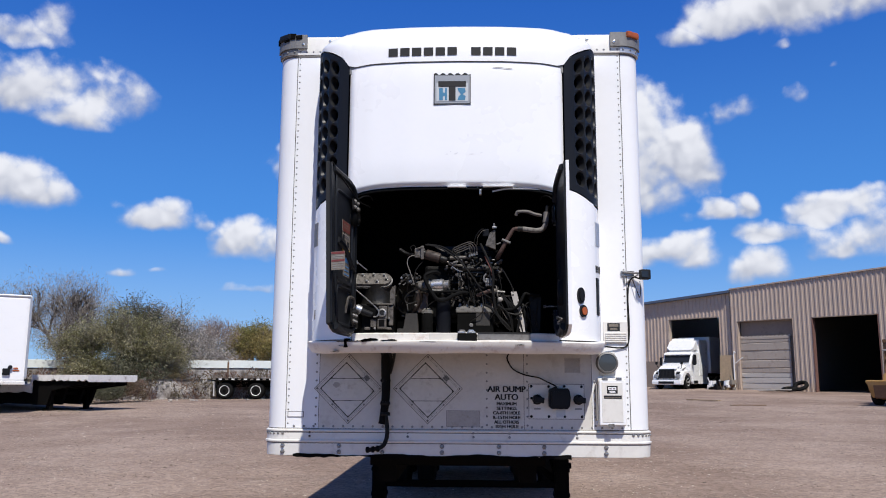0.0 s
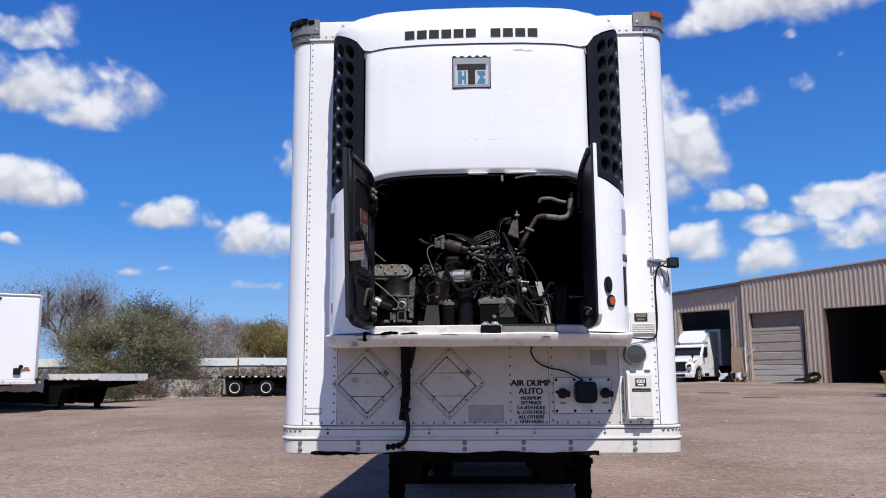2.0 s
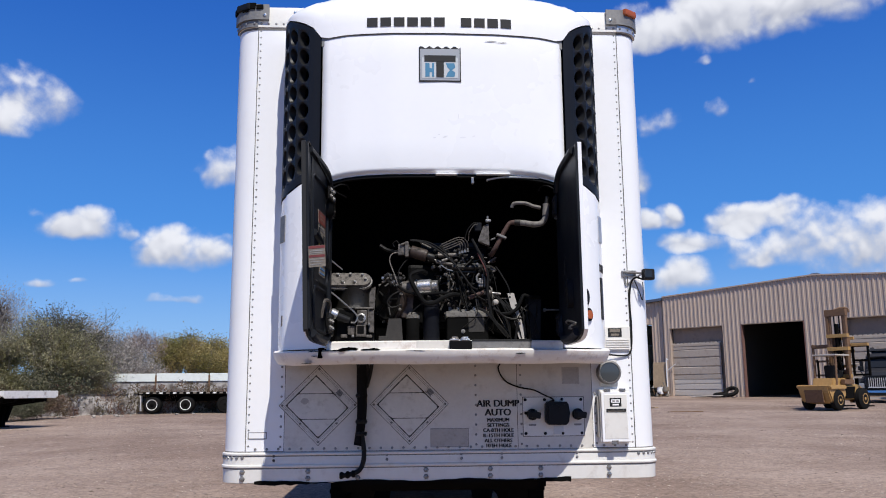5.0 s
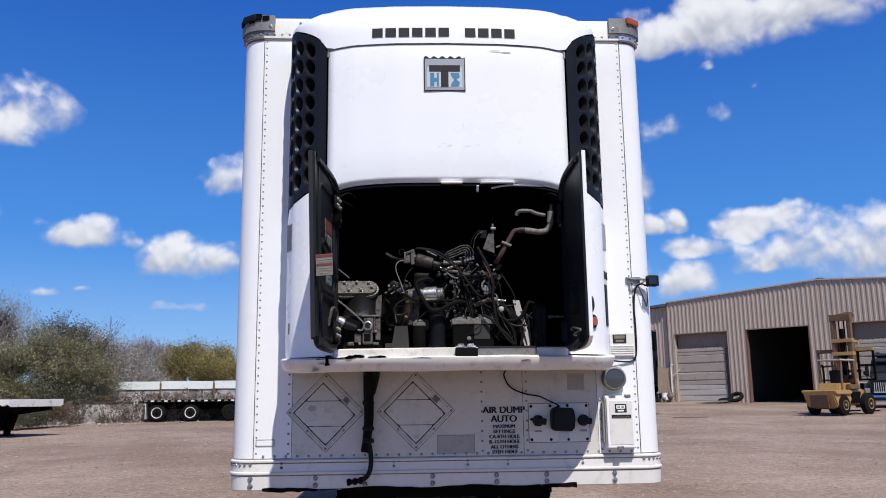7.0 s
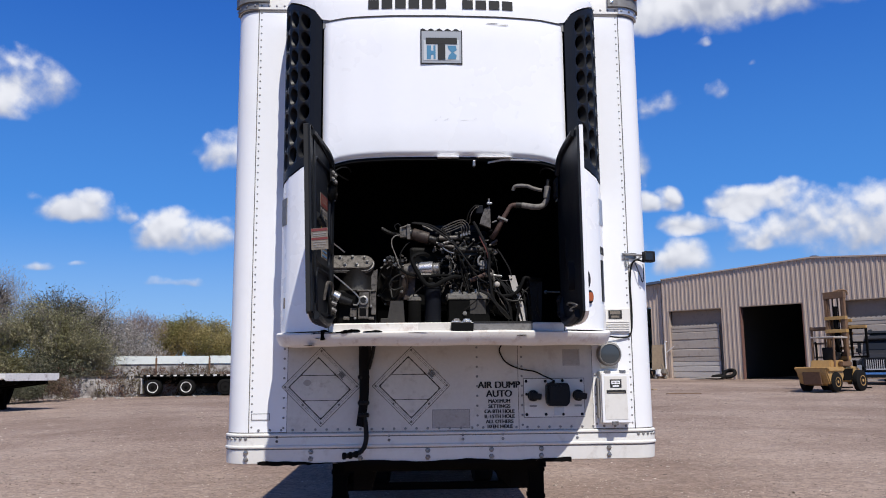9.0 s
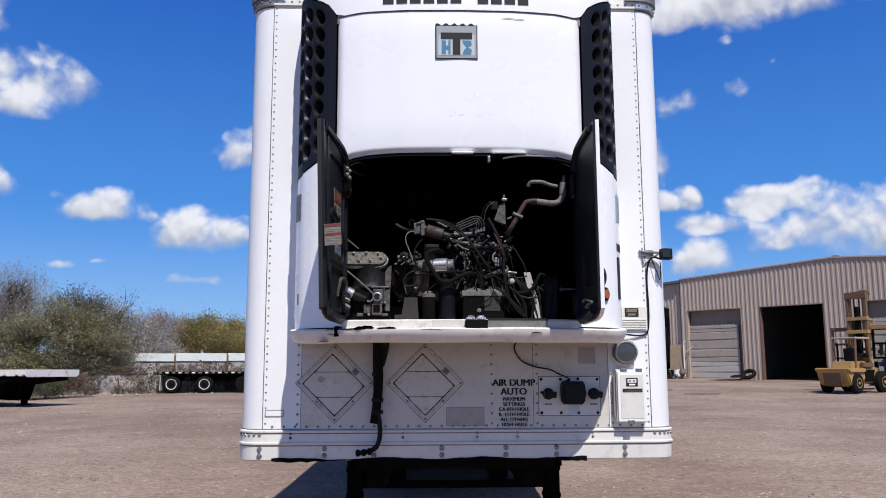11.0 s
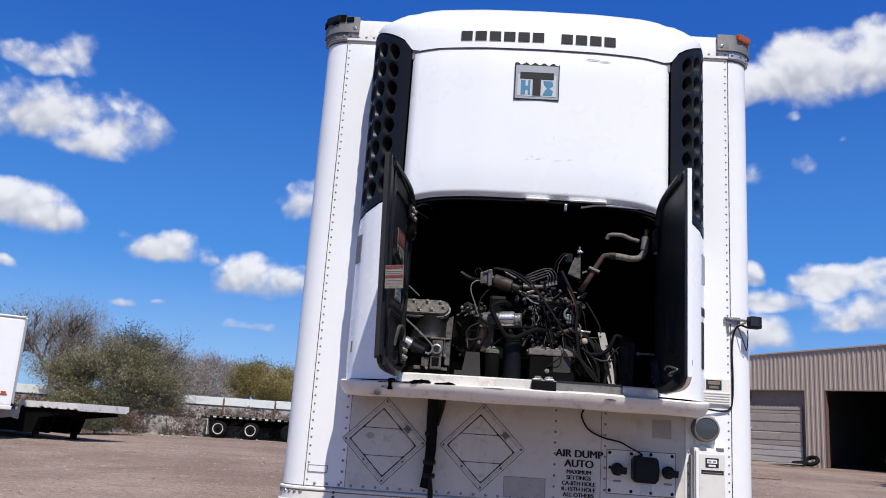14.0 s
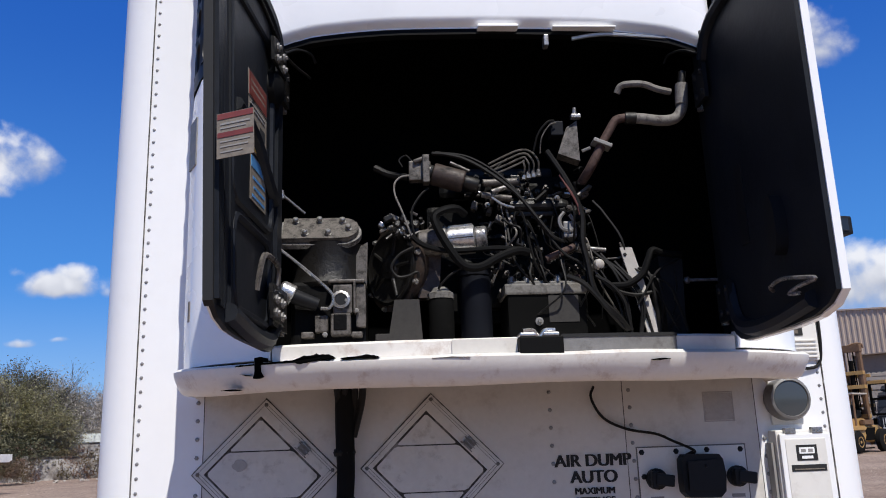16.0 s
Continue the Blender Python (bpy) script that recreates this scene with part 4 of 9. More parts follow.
for k, dx in enumerate((-1.17, -0.79, -0.50, -0.10, 0.28, 0.58, 0.99)):
    for z in (1.160, 1.200):
        bm = bmesh.new()
        dome(bm, (CX + dx, FACE - 0.010, z), (0, -1, 0), 0.0165, 0.6)
        part("bolt", bm, STEEL, trailer)
for dx in (-0.99, -0.33, 0.11, 0.35, 0.80):
    for z in (1.262, 1.288):
        bm = bmesh.new()
        dome(bm, (CX + dx, FACE - 0.010, z), (0, -1, 0), 0.0095, 0.5)
        part("bolt", bm, STEEL, trailer)
# torn lower lip
bm = bmesh.new()
rnd = random.Random(3)
edge = [(CX - 1.10 + k * 0.03, 1.132 - 0.009 * rnd.random() - 0.006 * math.sin(k * 0.33)) for k in range(63)]
upper = [(CX - 1.10 + k * 0.03, 1.143 + 0.006 * math.sin(k * 0.33 + 0.4) + 0.006 * noise.noise((k * 0.4, 0, 0))) for k in range(63)]
prism(bm, edge + upper[::-1], lambda u, v, w: (u, FACE - 0.010 + w, v), 0.03)
part("torn_edge", bm, CHASSIS, trailer)

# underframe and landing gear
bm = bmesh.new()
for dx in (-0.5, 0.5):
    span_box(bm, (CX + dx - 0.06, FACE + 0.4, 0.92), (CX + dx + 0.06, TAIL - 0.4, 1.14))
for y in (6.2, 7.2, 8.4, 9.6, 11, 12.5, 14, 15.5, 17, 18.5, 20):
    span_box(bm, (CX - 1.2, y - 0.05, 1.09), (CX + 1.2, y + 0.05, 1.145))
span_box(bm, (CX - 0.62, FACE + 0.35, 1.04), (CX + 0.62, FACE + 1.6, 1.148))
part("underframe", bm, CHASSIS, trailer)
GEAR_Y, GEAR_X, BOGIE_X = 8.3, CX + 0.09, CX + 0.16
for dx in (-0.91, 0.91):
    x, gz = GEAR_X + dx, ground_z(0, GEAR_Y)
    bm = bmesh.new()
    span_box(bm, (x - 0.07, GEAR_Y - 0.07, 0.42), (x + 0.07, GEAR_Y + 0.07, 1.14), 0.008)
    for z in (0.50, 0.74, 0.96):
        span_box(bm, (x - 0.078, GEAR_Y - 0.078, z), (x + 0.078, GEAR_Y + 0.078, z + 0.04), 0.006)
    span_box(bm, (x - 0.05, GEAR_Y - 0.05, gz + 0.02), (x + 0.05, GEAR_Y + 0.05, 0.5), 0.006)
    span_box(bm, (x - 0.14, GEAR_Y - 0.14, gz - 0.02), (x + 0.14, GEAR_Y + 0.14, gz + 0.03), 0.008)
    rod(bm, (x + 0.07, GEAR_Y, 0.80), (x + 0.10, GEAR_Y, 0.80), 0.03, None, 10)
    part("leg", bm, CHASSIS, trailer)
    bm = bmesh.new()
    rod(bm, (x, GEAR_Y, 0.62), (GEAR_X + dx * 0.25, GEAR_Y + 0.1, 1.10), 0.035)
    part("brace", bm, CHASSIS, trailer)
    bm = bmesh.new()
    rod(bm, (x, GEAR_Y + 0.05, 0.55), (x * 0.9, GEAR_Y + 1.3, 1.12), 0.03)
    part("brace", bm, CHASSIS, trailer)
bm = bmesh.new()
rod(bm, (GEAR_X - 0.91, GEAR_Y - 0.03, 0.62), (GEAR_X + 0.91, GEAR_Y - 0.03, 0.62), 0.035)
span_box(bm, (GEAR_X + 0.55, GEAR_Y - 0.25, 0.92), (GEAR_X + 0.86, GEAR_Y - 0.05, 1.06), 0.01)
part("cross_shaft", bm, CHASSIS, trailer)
# sliding bogie added close behind the landing gear to fill the shade there: frame, axles, dual wheels, flaps
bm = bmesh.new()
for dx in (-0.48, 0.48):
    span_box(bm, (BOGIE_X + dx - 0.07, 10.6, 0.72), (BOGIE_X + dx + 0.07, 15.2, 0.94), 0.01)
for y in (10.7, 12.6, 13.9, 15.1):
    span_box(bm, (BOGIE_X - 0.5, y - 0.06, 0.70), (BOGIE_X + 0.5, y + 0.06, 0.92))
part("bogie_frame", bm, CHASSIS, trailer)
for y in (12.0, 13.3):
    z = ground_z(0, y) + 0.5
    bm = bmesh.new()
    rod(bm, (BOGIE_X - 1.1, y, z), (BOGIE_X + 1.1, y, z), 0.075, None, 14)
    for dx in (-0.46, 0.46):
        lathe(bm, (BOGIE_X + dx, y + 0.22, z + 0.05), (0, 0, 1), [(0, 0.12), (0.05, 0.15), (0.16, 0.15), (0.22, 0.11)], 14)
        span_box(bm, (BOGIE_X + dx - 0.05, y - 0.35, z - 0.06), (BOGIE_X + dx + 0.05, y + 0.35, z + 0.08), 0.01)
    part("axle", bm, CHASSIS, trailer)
    for side in (-1, 1):
        for d in (0.55, 0.90):
            bm = bmesh.new()
            lathe(bm, (BOGIE_X + side * d, y, z), (side, 0, 0), [(0, 0.3), (0.02, 0.46), (0.06, 0.5), (0.22, 0.5), (0.26, 0.46), (0.28, 0.3)], 24)
            part("wheel", bm, TYRE, trailer, smooth=True)
for side in (-1, 1):
    bm = bmesh.new()
    span_box(bm, (BOGIE_X + side * 0.86 - 0.30, 14.1, 0.42), (BOGIE_X + side * 0.86 + 0.30, 14.115, 1.1))
    part("mud_flap", bm, TYRE, trailer)

# words stencilled on the front
for words, z, size, wide in (("AIR DUMP", 1.560, 0.056, 0.255), ("AUTO", 1.508, 0.056, 0.155), ("MAXIMUM", 1.472, 0.030, 0.13),
                             ("SETTINGS", 1.442, 0.030, 0.13), ("CA-8TH HOLE", 1.412, 0.030, 0.18), ("IL-15TH HOLE", 1.382, 0.030, 0.18),
                             ("ALL OTHERS", 1.352, 0.030, 0.165), ("10TH HOLE", 1.323, 0.030, 0.15)):
    lettering("lettering", words, (0.143, FACE - 0.0035, z), size, INK, trailer, wide)


# ---- the refrigeration unit on the trailer's front ----
UX = -0.195
PROFILE = [(0.0, 4.868), (0.3, 4.876), (0.55, 4.902), (0.66, 4.930), (0.745, 4.970), (0.828, 5.020), (0.896, 5.085), (0.938, 5.17), (0.955, 5.28), (0.963, 5.45)]


def bow(s):
    """Half of the unit's plan, by the distance round it: (dx, y)."""
    left = s
    for (x0, y0), (x1, y1) in zip(PROFILE, PROFILE[1:]):
        d = math.hypot(x1 - x0, y1 - y0)
        if left <= d:
            t = left / d
            return x0 + (x1 - x0) * t, y0 + (y1 - y0) * t
        left -= d
    return PROFILE[-1]


def bow_length(dx):
    """The distance round the plan at which it is dx from the middle."""
    total = 0.0
    for (x0, y0), (x1, y1) in zip(PROFILE, PROFILE[1:]):
        d = math.hypot(x1 - x0, y1 - y0)
        if dx <= x1:
            return total + d * (dx - x0) / (x1 - x0)
        total += d
    return total


ROUND = bow_length(0.963)


def skin_at(side, s, z, into=0.0):
    """A place on the unit's upright skin, or a little inside it."""
    dx, y = bow(s)
    dx2, y2 = bow(min(s + 0.01, ROUND))
    dx1, y1 = bow(max(s - 0.01, 0.0))
    w = Vector((dx2 - dx1, y2 - y1)).normalized()
    return Vector((UX + side * (dx - w.y * into), y + w.x * into, z))


unit = thing("refrigeration_unit", (UX, 5.2, 1.82), "white trailer refrigeration unit with open lower doors", "refrigeration unit")


def round_skin(name, s0, s1, low, high, mat, thick=0.03, rows=6, cols=14, lip=0.0, edge=0.0):
    """A skin round the unit's front between s0 and s1; lip and edge turn its rims inwards."""
    bm = bmesh.new()
    def fold(s, v):
        turn = max(0.0, (s - s1 + 0.055) / 0.055)
        return max(lip if v in (0, 1) else 0.0, edge * turn * turn)
    stops = steps_between(max(s0, 0.0), s1 - 0.055, cols) + steps_between(s1 - 0.055, s1, 4)[1:]
    ss = [(-1, s) for s in stops[::-1]] + [(1, s) for s in stops[1:]]
    vs = steps_between(0, 1, rows)
    sheet(bm, lambda q, v: skin_at(q[0], q[1], low(q[1]) + v * (high(q[1]) - low(q[1])), fold(q[1], v)), ss, vs,
          lambda q, v: skin_at(q[0], q[1], low(q[1]) + v * (high(q[1]) - low(q[1])), thick))
    return part(name, bm, mat, unit, smooth=True)


S_PANEL, S_GRILLE, S_OPEN = bow_length(0.700), bow_length(0.702), bow_length(0.65)
def panel_foot(s):
    """The lower edge of the upper panel droops towards its ends."""
    return 2.880 - 0.050 * (s / S_PANEL) ** 5


round_skin("upper_panel", 0.0, S_PANEL, panel_foot, lambda s: 3.665 - 0.02 * (s / S_PANEL) ** 6, SHELL, 0.045, 10, 20, lip=0.008, edge=0.016)
# the panel's rolled lower lip, turned under, with a thin bead
bm = bmesh.new()
ring = [(0.0, 0.006), (-0.008, 0.007), (-0.018, 0.016), (-0.026, 0.030), (-0.031, 0.031), (-0.034, 0.036), (-0.030, 0.060)]
ss = [(-1, s) for s in steps_between(S_PANEL, 0.0, 20)] + [(1, s) for s in steps_between(0.0, S_PANEL, 20)][1:]
sheet(bm, lambda q, k: skin_at(q[0], q[1], panel_foot(q[1]) - 0.001 + ring[k][0], ring[k][1] + (0.014 if q[1] > S_PANEL - 0.02 else 0.0)), ss, list(range(len(ring))))
part("panel_lip", bm, SHELL, unit, smooth=True)
round_skin("panel_gap", 0.0, S_PANEL, lambda s: 3.64 - 0.02 * (s / S_PANEL) ** 6, lambda s: 3.70, GASKET, 0.03, 1, 12).location = (0, 0.010, 0)
# scrapes and the ghost of an old sticker on the panel
rnd = random.Random(19)
for x, z, long, tall, tilt in ((0.075, 3.628, 0.085, 0.005, -0.02), (0.145, 3.622, 0.06, 0.004, 0.05), (-0.19, 3.055, 0.030, 0.010, 0.3), (-0.25, 3.05, 0.022, 0.008, 0.1), (-0.09, 3.052, 0.040, 0.007, 0.0),
                               (-0.115, 3.175, 0.006, 0.035, 0.1), (-0.03, 3.06, 0.020, 0.009, 0.2), (-0.225, 3.068, 0.012, 0.006, 0.0)):
    bm = bmesh.new()
    rim = []
    for k in range(10):
        t = k * math.pi / 5
        u, v = long / 2 * math.cos(t) * rnd.uniform(0.6, 1.1), tall / 2 * math.sin(t) * rnd.uniform(0.6, 1.1)
        rim.append((x + u, z + v + u * tilt))
    prism(bm, rim, lambda u, v, w: skin_at(1 if u > UX else -1, bow_length(abs(u - UX)), v, 0.0006 - w), 0.0016)
    part("scrape", bm, GASKET if z > 3.5 else SCUFF, unit)


def grille_top(s):
    """The rounded head of the side grille."""
    t = min(1.0, max(0.0, (s - S_GRILLE) / 0.26))
    return 3.645 + 0.19 * math.sqrt(t)


def cowl():
    """The rounded hood along the top."""
    bm = bmesh.new()
    ss = [(-1, s) for s in steps_between(ROUND, 0, 26)] + [(1, s) for s in steps_between(0, ROUND, 26)][1:]
    def foot(s):
        return max(3.672 - 0.02 * min(1, s / S_PANEL) ** 6, grille_top(s) + 0.010)
    vs = steps_between(0, 1, 12)
    def spot(q, v):
        side, s = q
        z0 = foot(s)
        dx, y = bow(s)
        top = 4.022 - 0.155 * max(0.0, (dx - 0.62) / 0.345) ** 2
        a = v * math.pi / 2
        lift = math.sin(a) ** 0.8
        back = (1 - math.cos(a)) ** 1.3
        inset = back * min(0.42, max(0.0, 5.44 - y))
        shrink = 1.0 - 0.05 * back * (dx / 0.965) ** 2
        return Vector((UX + side * dx * shrink, y + inset, z0 + (top - z0) * lift))
    sheet(bm, spot, ss, vs)
    top = [spot(q, 1.0) for q in ss]
    rows = [[bm.verts.new(p) for p in top], [bm.verts.new((p.x, FACE, p.z + 0.012)) for p in top]]
    for k in range(len(top) - 1):
        if rows[0][k].co.y < FACE - 0.002 or rows[0][k + 1].co.y < FACE - 0.002:
            bm.faces.new((rows[0][k], rows[0][k + 1], rows[1][k + 1], rows[1][k]))
    bmesh.ops.remove_doubles(bm, verts=bm.verts, dist=0.0005)
    return part("cowl", bm, SHELL, unit, smooth=True)


cowl()


def grille(side):
    """A black strip of round air holes wrapped round the unit's corner."""
    bm = bmesh.new()
    def low(s):
        t = (s - S_GRILLE) / (ROUND - S_GRILLE)
        t = min(1.0, t / 0.55)
        return 2.845 - 0.085 * t * t * (3 - 2 * t)
    def high(s):
        return grille_top(s)
    def spot(s, v, into=0.0):
        return skin_at(side, s, low(s) + v * (high(s) - low(s)), into)
    edges = [S_GRILLE, S_GRILLE + 0.078] + [S_GRILLE + 0.078 + k * 0.094 for k in (1, 2, 3)]
    edges = [e for e in edges if e < ROUND - 0.03] + [ROUND]
    rows, first, last = 8, 0.05, 0.965
    for a, b, c, d, n in ((edges[0], edges[1], 0, 1, 22), (edges[-2], edges[-1], 0, 1, 22), (edges[1], edges[-2], 0, first, 3), (edges[1], edges[-2], last, 1, 3)):
        sheet(bm, lambda s, v: spot(s, v), steps_between(a, b, 8), steps_between(c, d, n))
    for c in range(1, len(edges) - 2):
        a, b = edges[c], edges[c + 1]
        for k in range(rows):
            v0, v1 = first + (last - first) * k / rows, first + (last - first) * (k + 1) / rows
            square, ring, deep = [], [], []
            for i in range(16):
                t = 2 * math.pi * i / 16
                cx, cy = math.cos(t), math.sin(t)
                big = 1 / max(abs(cx), abs(cy))
                mid_s, mid_v = (a + b) / 2, (v0 + v1) / 2
                square.append(bm.verts.new(spot(mid_s + cx * big * (b - a) / 2, mid_v + cy * big * (v1 - v0) / 2)))
                ring.append(bm.verts.new(spot(mid_s + cx * 0.86 * (b - a) / 2, mid_v + cy * 0.86 * (v1 - v0) / 2, 0.006)))
                deep.append(bm.verts.new(spot(mid_s + cx * 0.60 * (b - a) / 2, mid_v + cy * 0.62 * (v1 - v0) / 2 + 0.004, 0.05)))
            for i in range(16):
                j = (i + 1) % 16
                bm.faces.new((square[i], square[j], ring[j], ring[i]))
                bm.faces.new((ring[i], ring[j], deep[j], deep[i]))
    bmesh.ops.remove_doubles(bm, verts=bm.verts, dist=0.0004)
    part("air_grille", bm, GRILLE, unit, "black moulded grille with rows of round holes", smooth=True)
    # added black sheet stands in for the shade behind the holes
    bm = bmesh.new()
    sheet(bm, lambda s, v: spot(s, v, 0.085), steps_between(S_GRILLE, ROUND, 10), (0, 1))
    part("grille_hole_shade", bm, LINER, unit)
    # fixed side panel below the grille
    bm = bmesh.new()
    def top(s):
        return 2.835 if s < S_GRILLE else low(s) - 0.006
    ss = steps_between(S_OPEN, S_GRILLE, 2)[:-1] + steps_between(S_GRILLE, ROUND, 18)
    vs = steps_between(0, 1, 10)
    sheet(bm, lambda s, v: skin_at(side, s, 1.884 + v * (top(s) - 1.884), 0.004 if v in (0, 1) else 0.0), ss, vs,
          lambda s, v: skin_at(side, s, 1.884 + v * (top(s) - 1.884), 0.028))
    part("side_panel", bm, SHELL, unit, smooth=True)
    # inset vent, handle recess and mark on the side panel
    s1 = bow_length(0.915)
    bm = bmesh.new()
    sheet(bm, lambda s, v: skin_at(side, s, 2.50 + v * 0.155, -0.004), steps_between(s1 - 0.03, s1 + 0.05, 3), (0, 1), lambda s, v: skin_at(side, s, 2.50 + v * 0.155, 0.01))
    part("side_vent", bm, ALU if side > 0 else CAST, unit)
    if side > 0:
        bm = bmesh.new()
        sheet(bm, lambda s, v: skin_at(side, s, 2.05 + v * 0.24, -0.005), steps_between(s1 - 0.035, s1 + 0.012, 3), steps_between(0, 1, 4), lambda s, v: skin_at(side, s, 2.05 + v * 0.24, 0.01))
        part("handle_recess", bm, BLACK, unit)
        bm = bmesh.new()
        for k in range(3):
            sheet(bm, lambda s, v: skin_at(side, s, 2.325 + v * 0.045, -0.002), (s1 - 0.035 + k * 0.034, s1 - 0.012 + k * 0.034), (0, 1), lambda s, v: skin_at(side, s, 2.325 + v * 0.045, 0.004))
        part("model_mark", bm, INK, unit)
    else:
        bm = bmesh.new()
        sheet(bm, lambda s, v: skin_at(side, s, 2.02 + v * 0.06, -0.002), (s1 - 0.02, s1 + 0.0), (0, 1), lambda s, v: skin_at(side, s, 2.02 + v * 0.06, 0.004))
        part("reflector", bm, PAPER, unit, "faded red and white reflector scrap")
    for (s, z, r, mat, nm) in ((bow_length(0.785), 2.165, 0.034, BLACK, "door_catch"), (bow_length(0.80), 2.068, 0.036, ORANGE_LENS, "side_lamp")):
        bm = bmesh.new()
        at = skin_at(side, s, z)
        way = (skin_at(side, s, z, -0.1) - at).normalized()
        up = Vector((0, 0, 1))
        q = Matrix((way.cross(up) * -1, up, way)).transposed()
        tall = 1.5 if nm == "door_catch" else 1.05
        for rr, h0, h1 in ((1.0, -0.004, 0.014), (0.66, 0.012, 0.022)):
            if side > 0 and nm == "side_lamp" and rr < 1:
                ring = part("side_lamp", bm, BLACK, unit, "round lamp with black ring and orange lens", smooth=True)
                bm = bmesh.new()
            prism(bm, [(math.cos(t * math.pi / 10) * r * rr * 0.8, math.sin(t * math.pi / 10) * r * rr * tall) for t in range(20)],
                  lambda u, v, w: at + q @ Vector((u, v, h0 + w)), h1 - h0)
        if side > 0:
            part(nm if nm != "side_lamp" else "lens", bm, mat, unit if nm != "side_lamp" else ring, smooth=True)
        else:
            bm.free()


for side in (-1, 1):
    grille(side)


def bumper():
    """The bulged lip along the unit's foot, scuffed and cracked."""
    def ease(s):
        t = min(1.0, max(0.0, (s - 0.80) / (ROUND - 0.84)))
        return t * t * (3 - 2 * t)
    bm = bmesh.new()
    ss = [(-1, s) for s in steps_between(ROUND, 0, 26)] + [(1, s) for s in steps_between(0, ROUND, 26)][1:]
    ring = [(1.806, 0.06), (1.798, 0.016), (1.803, 0.0), (1.818, -0.016), (1.838, -0.030), (1.855, -0.039), (1.867, -0.041), (1.876, -0.026), (1.879, 0.02), (1.879, 0.08)]
    sheet(bm, lambda q, k: skin_at(q[0], q[1], ring[k][0] + 0.020 * ease(q[1]) + 0.005 * noise.noise((q[0] * q[1] * 3, 0, k * 0.2)), ring[k][1] * (1 - 0.75 * ease(q[1])) + 0.004 * noise.noise((q[0] * q[1] * 5, 4, k * 0.3))), ss, list(range(len(ring))))
    part("bumper", bm, BUMPER, unit, smooth=True)
    # upright rim between the jambs
    bm = bmesh.new()
    s_rim = bow_length(0.646)
    rim = [(-1, s) for s in steps_between(s_rim, 0, 16)] + [(1, s) for s in steps_between(0, s_rim, 16)][1:]
    sheet(bm, lambda q, k: skin_at(q[0], q[1], (1.870, 1.870, 1.916, 1.923, 1.923)[k], (0.30, 0.012, 0.010, 0.018, 0.34)[k]), rim, list(range(5)))
    part("sill", bm, BUMPER, unit, smooth=True)
    def on_lip(u, v, w):
        s = bow_length(abs(u - UX))
        return skin_at(1 if u > UX else -1, s, v, w)
    # overlapping patch on the rim and a perished seal along its top edge
    bm = bmesh.new()
    for k in range(4):
        a, b = -0.355 + 0.044 * k, -0.355 + 0.044 * (k + 1)
        prism(bm, [(a, 1.876), (b, 1.876), (b, 1.919), (a, 1.919)], lambda u, v, w: on_lip(u, v, 0.005 + w), 0.006)
    bmesh.ops.remove_doubles(bm, verts=bm.verts, dist=0.0005)
    part("rim_patch", bm, SHEET, unit)
    bm = bmesh.new()
    xs = steps_between(-0.056, 0.268, 12)
    for a, b in zip(xs, xs[1:]):
        prism(bm, [(a, 1.881), (b, 1.881), (b, 1.917), (a, 1.917)], lambda u, v, w: on_lip(u, v, 0.006 + w), 0.006)
    bmesh.ops.remove_doubles(bm, verts=bm.verts, dist=0.0005)
    part("rim_plate", bm, CAST, unit, "dull grey metal rim plate")
    bm = bmesh.new()
    xs = steps_between(-0.055, 0.27, 14)
    for a, b in zip(xs, xs[1:]):
        prism(bm, [(a, 1.917), (b, 1.917), (b, 1.927), (a, 1.927)], lambda u, v, w: on_lip(u, v, 0.004 + w), 0.02)
    bmesh.ops.remove_doubles(bm, verts=bm.verts, dist=0.0005)
    part("rim_seal", bm, SEAL_BLACK, unit)
    # splits in the lip, jagged and thin
    rnd = random.Random(8)
    for knots in (((-0.914, 1.867, 0.002), (-0.90, 1.868, 0.005), (-0.88, 1.868, 0.003), (-0.835, 1.870, 0.004), (-0.79, 1.871, 0.005), (-0.765, 1.872, 0.006), (-0.748, 1.872, 0.016), (-0.725, 1.877, 0.017), (-0.70, 1.880, 0.013), (-0.675, 1.880, 0.010), (-0.662, 1.879, 0.001)),
                  ((-0.645, 1.874, 0.001), (-0.628, 1.874, 0.007), (-0.605, 1.876, 0.004), (-0.58, 1.877, 0.008), (-0.558, 1.876, 0.007), (-0.545, 1.875, 0.001)),
                  ((-0.90, 1.845, 0.001), (-0.885, 1.842, 0.002), (-0.87, 1.84, 0.001)), ((0.17, 1.848, 0.001), (0.195, 1.849, 0.005), (0.225, 1.850, 0.001)), ((-0.41, 1.866, 0.001), (-0.36, 1.868, 0.002), (-0.31, 1.867, 0.001)),
                  ((-0.95, 1.806, 0.001), (-0.93, 1.806, 0.003), (-0.91, 1.807, 0.001))):
        fine = []
        for (xa, za, ha), (xb, zb, hb) in zip(knots, knots[1:]):
            fine += [(xa + (xb - xa) * k / 3, za + (zb - za) * k / 3, ha + (hb - ha) * k / 3) for k in range(3)]
        upper = [(x, z + h * rnd.uniform(0.4, 0.75)) for x, z, h in fine] + [knots[-1][:2]]
        lower = [(x, z - h * rnd.uniform(0.3, 0.6)) for x, z, h in fine[::-1]]
        bm = bmesh.new()
        prism(bm, upper + lower, lambda u, v, w: on_lip(u, v, -0.043 + w), 0.034)
        part("crack", bm, LINER, unit)
    bm = bmesh.new()
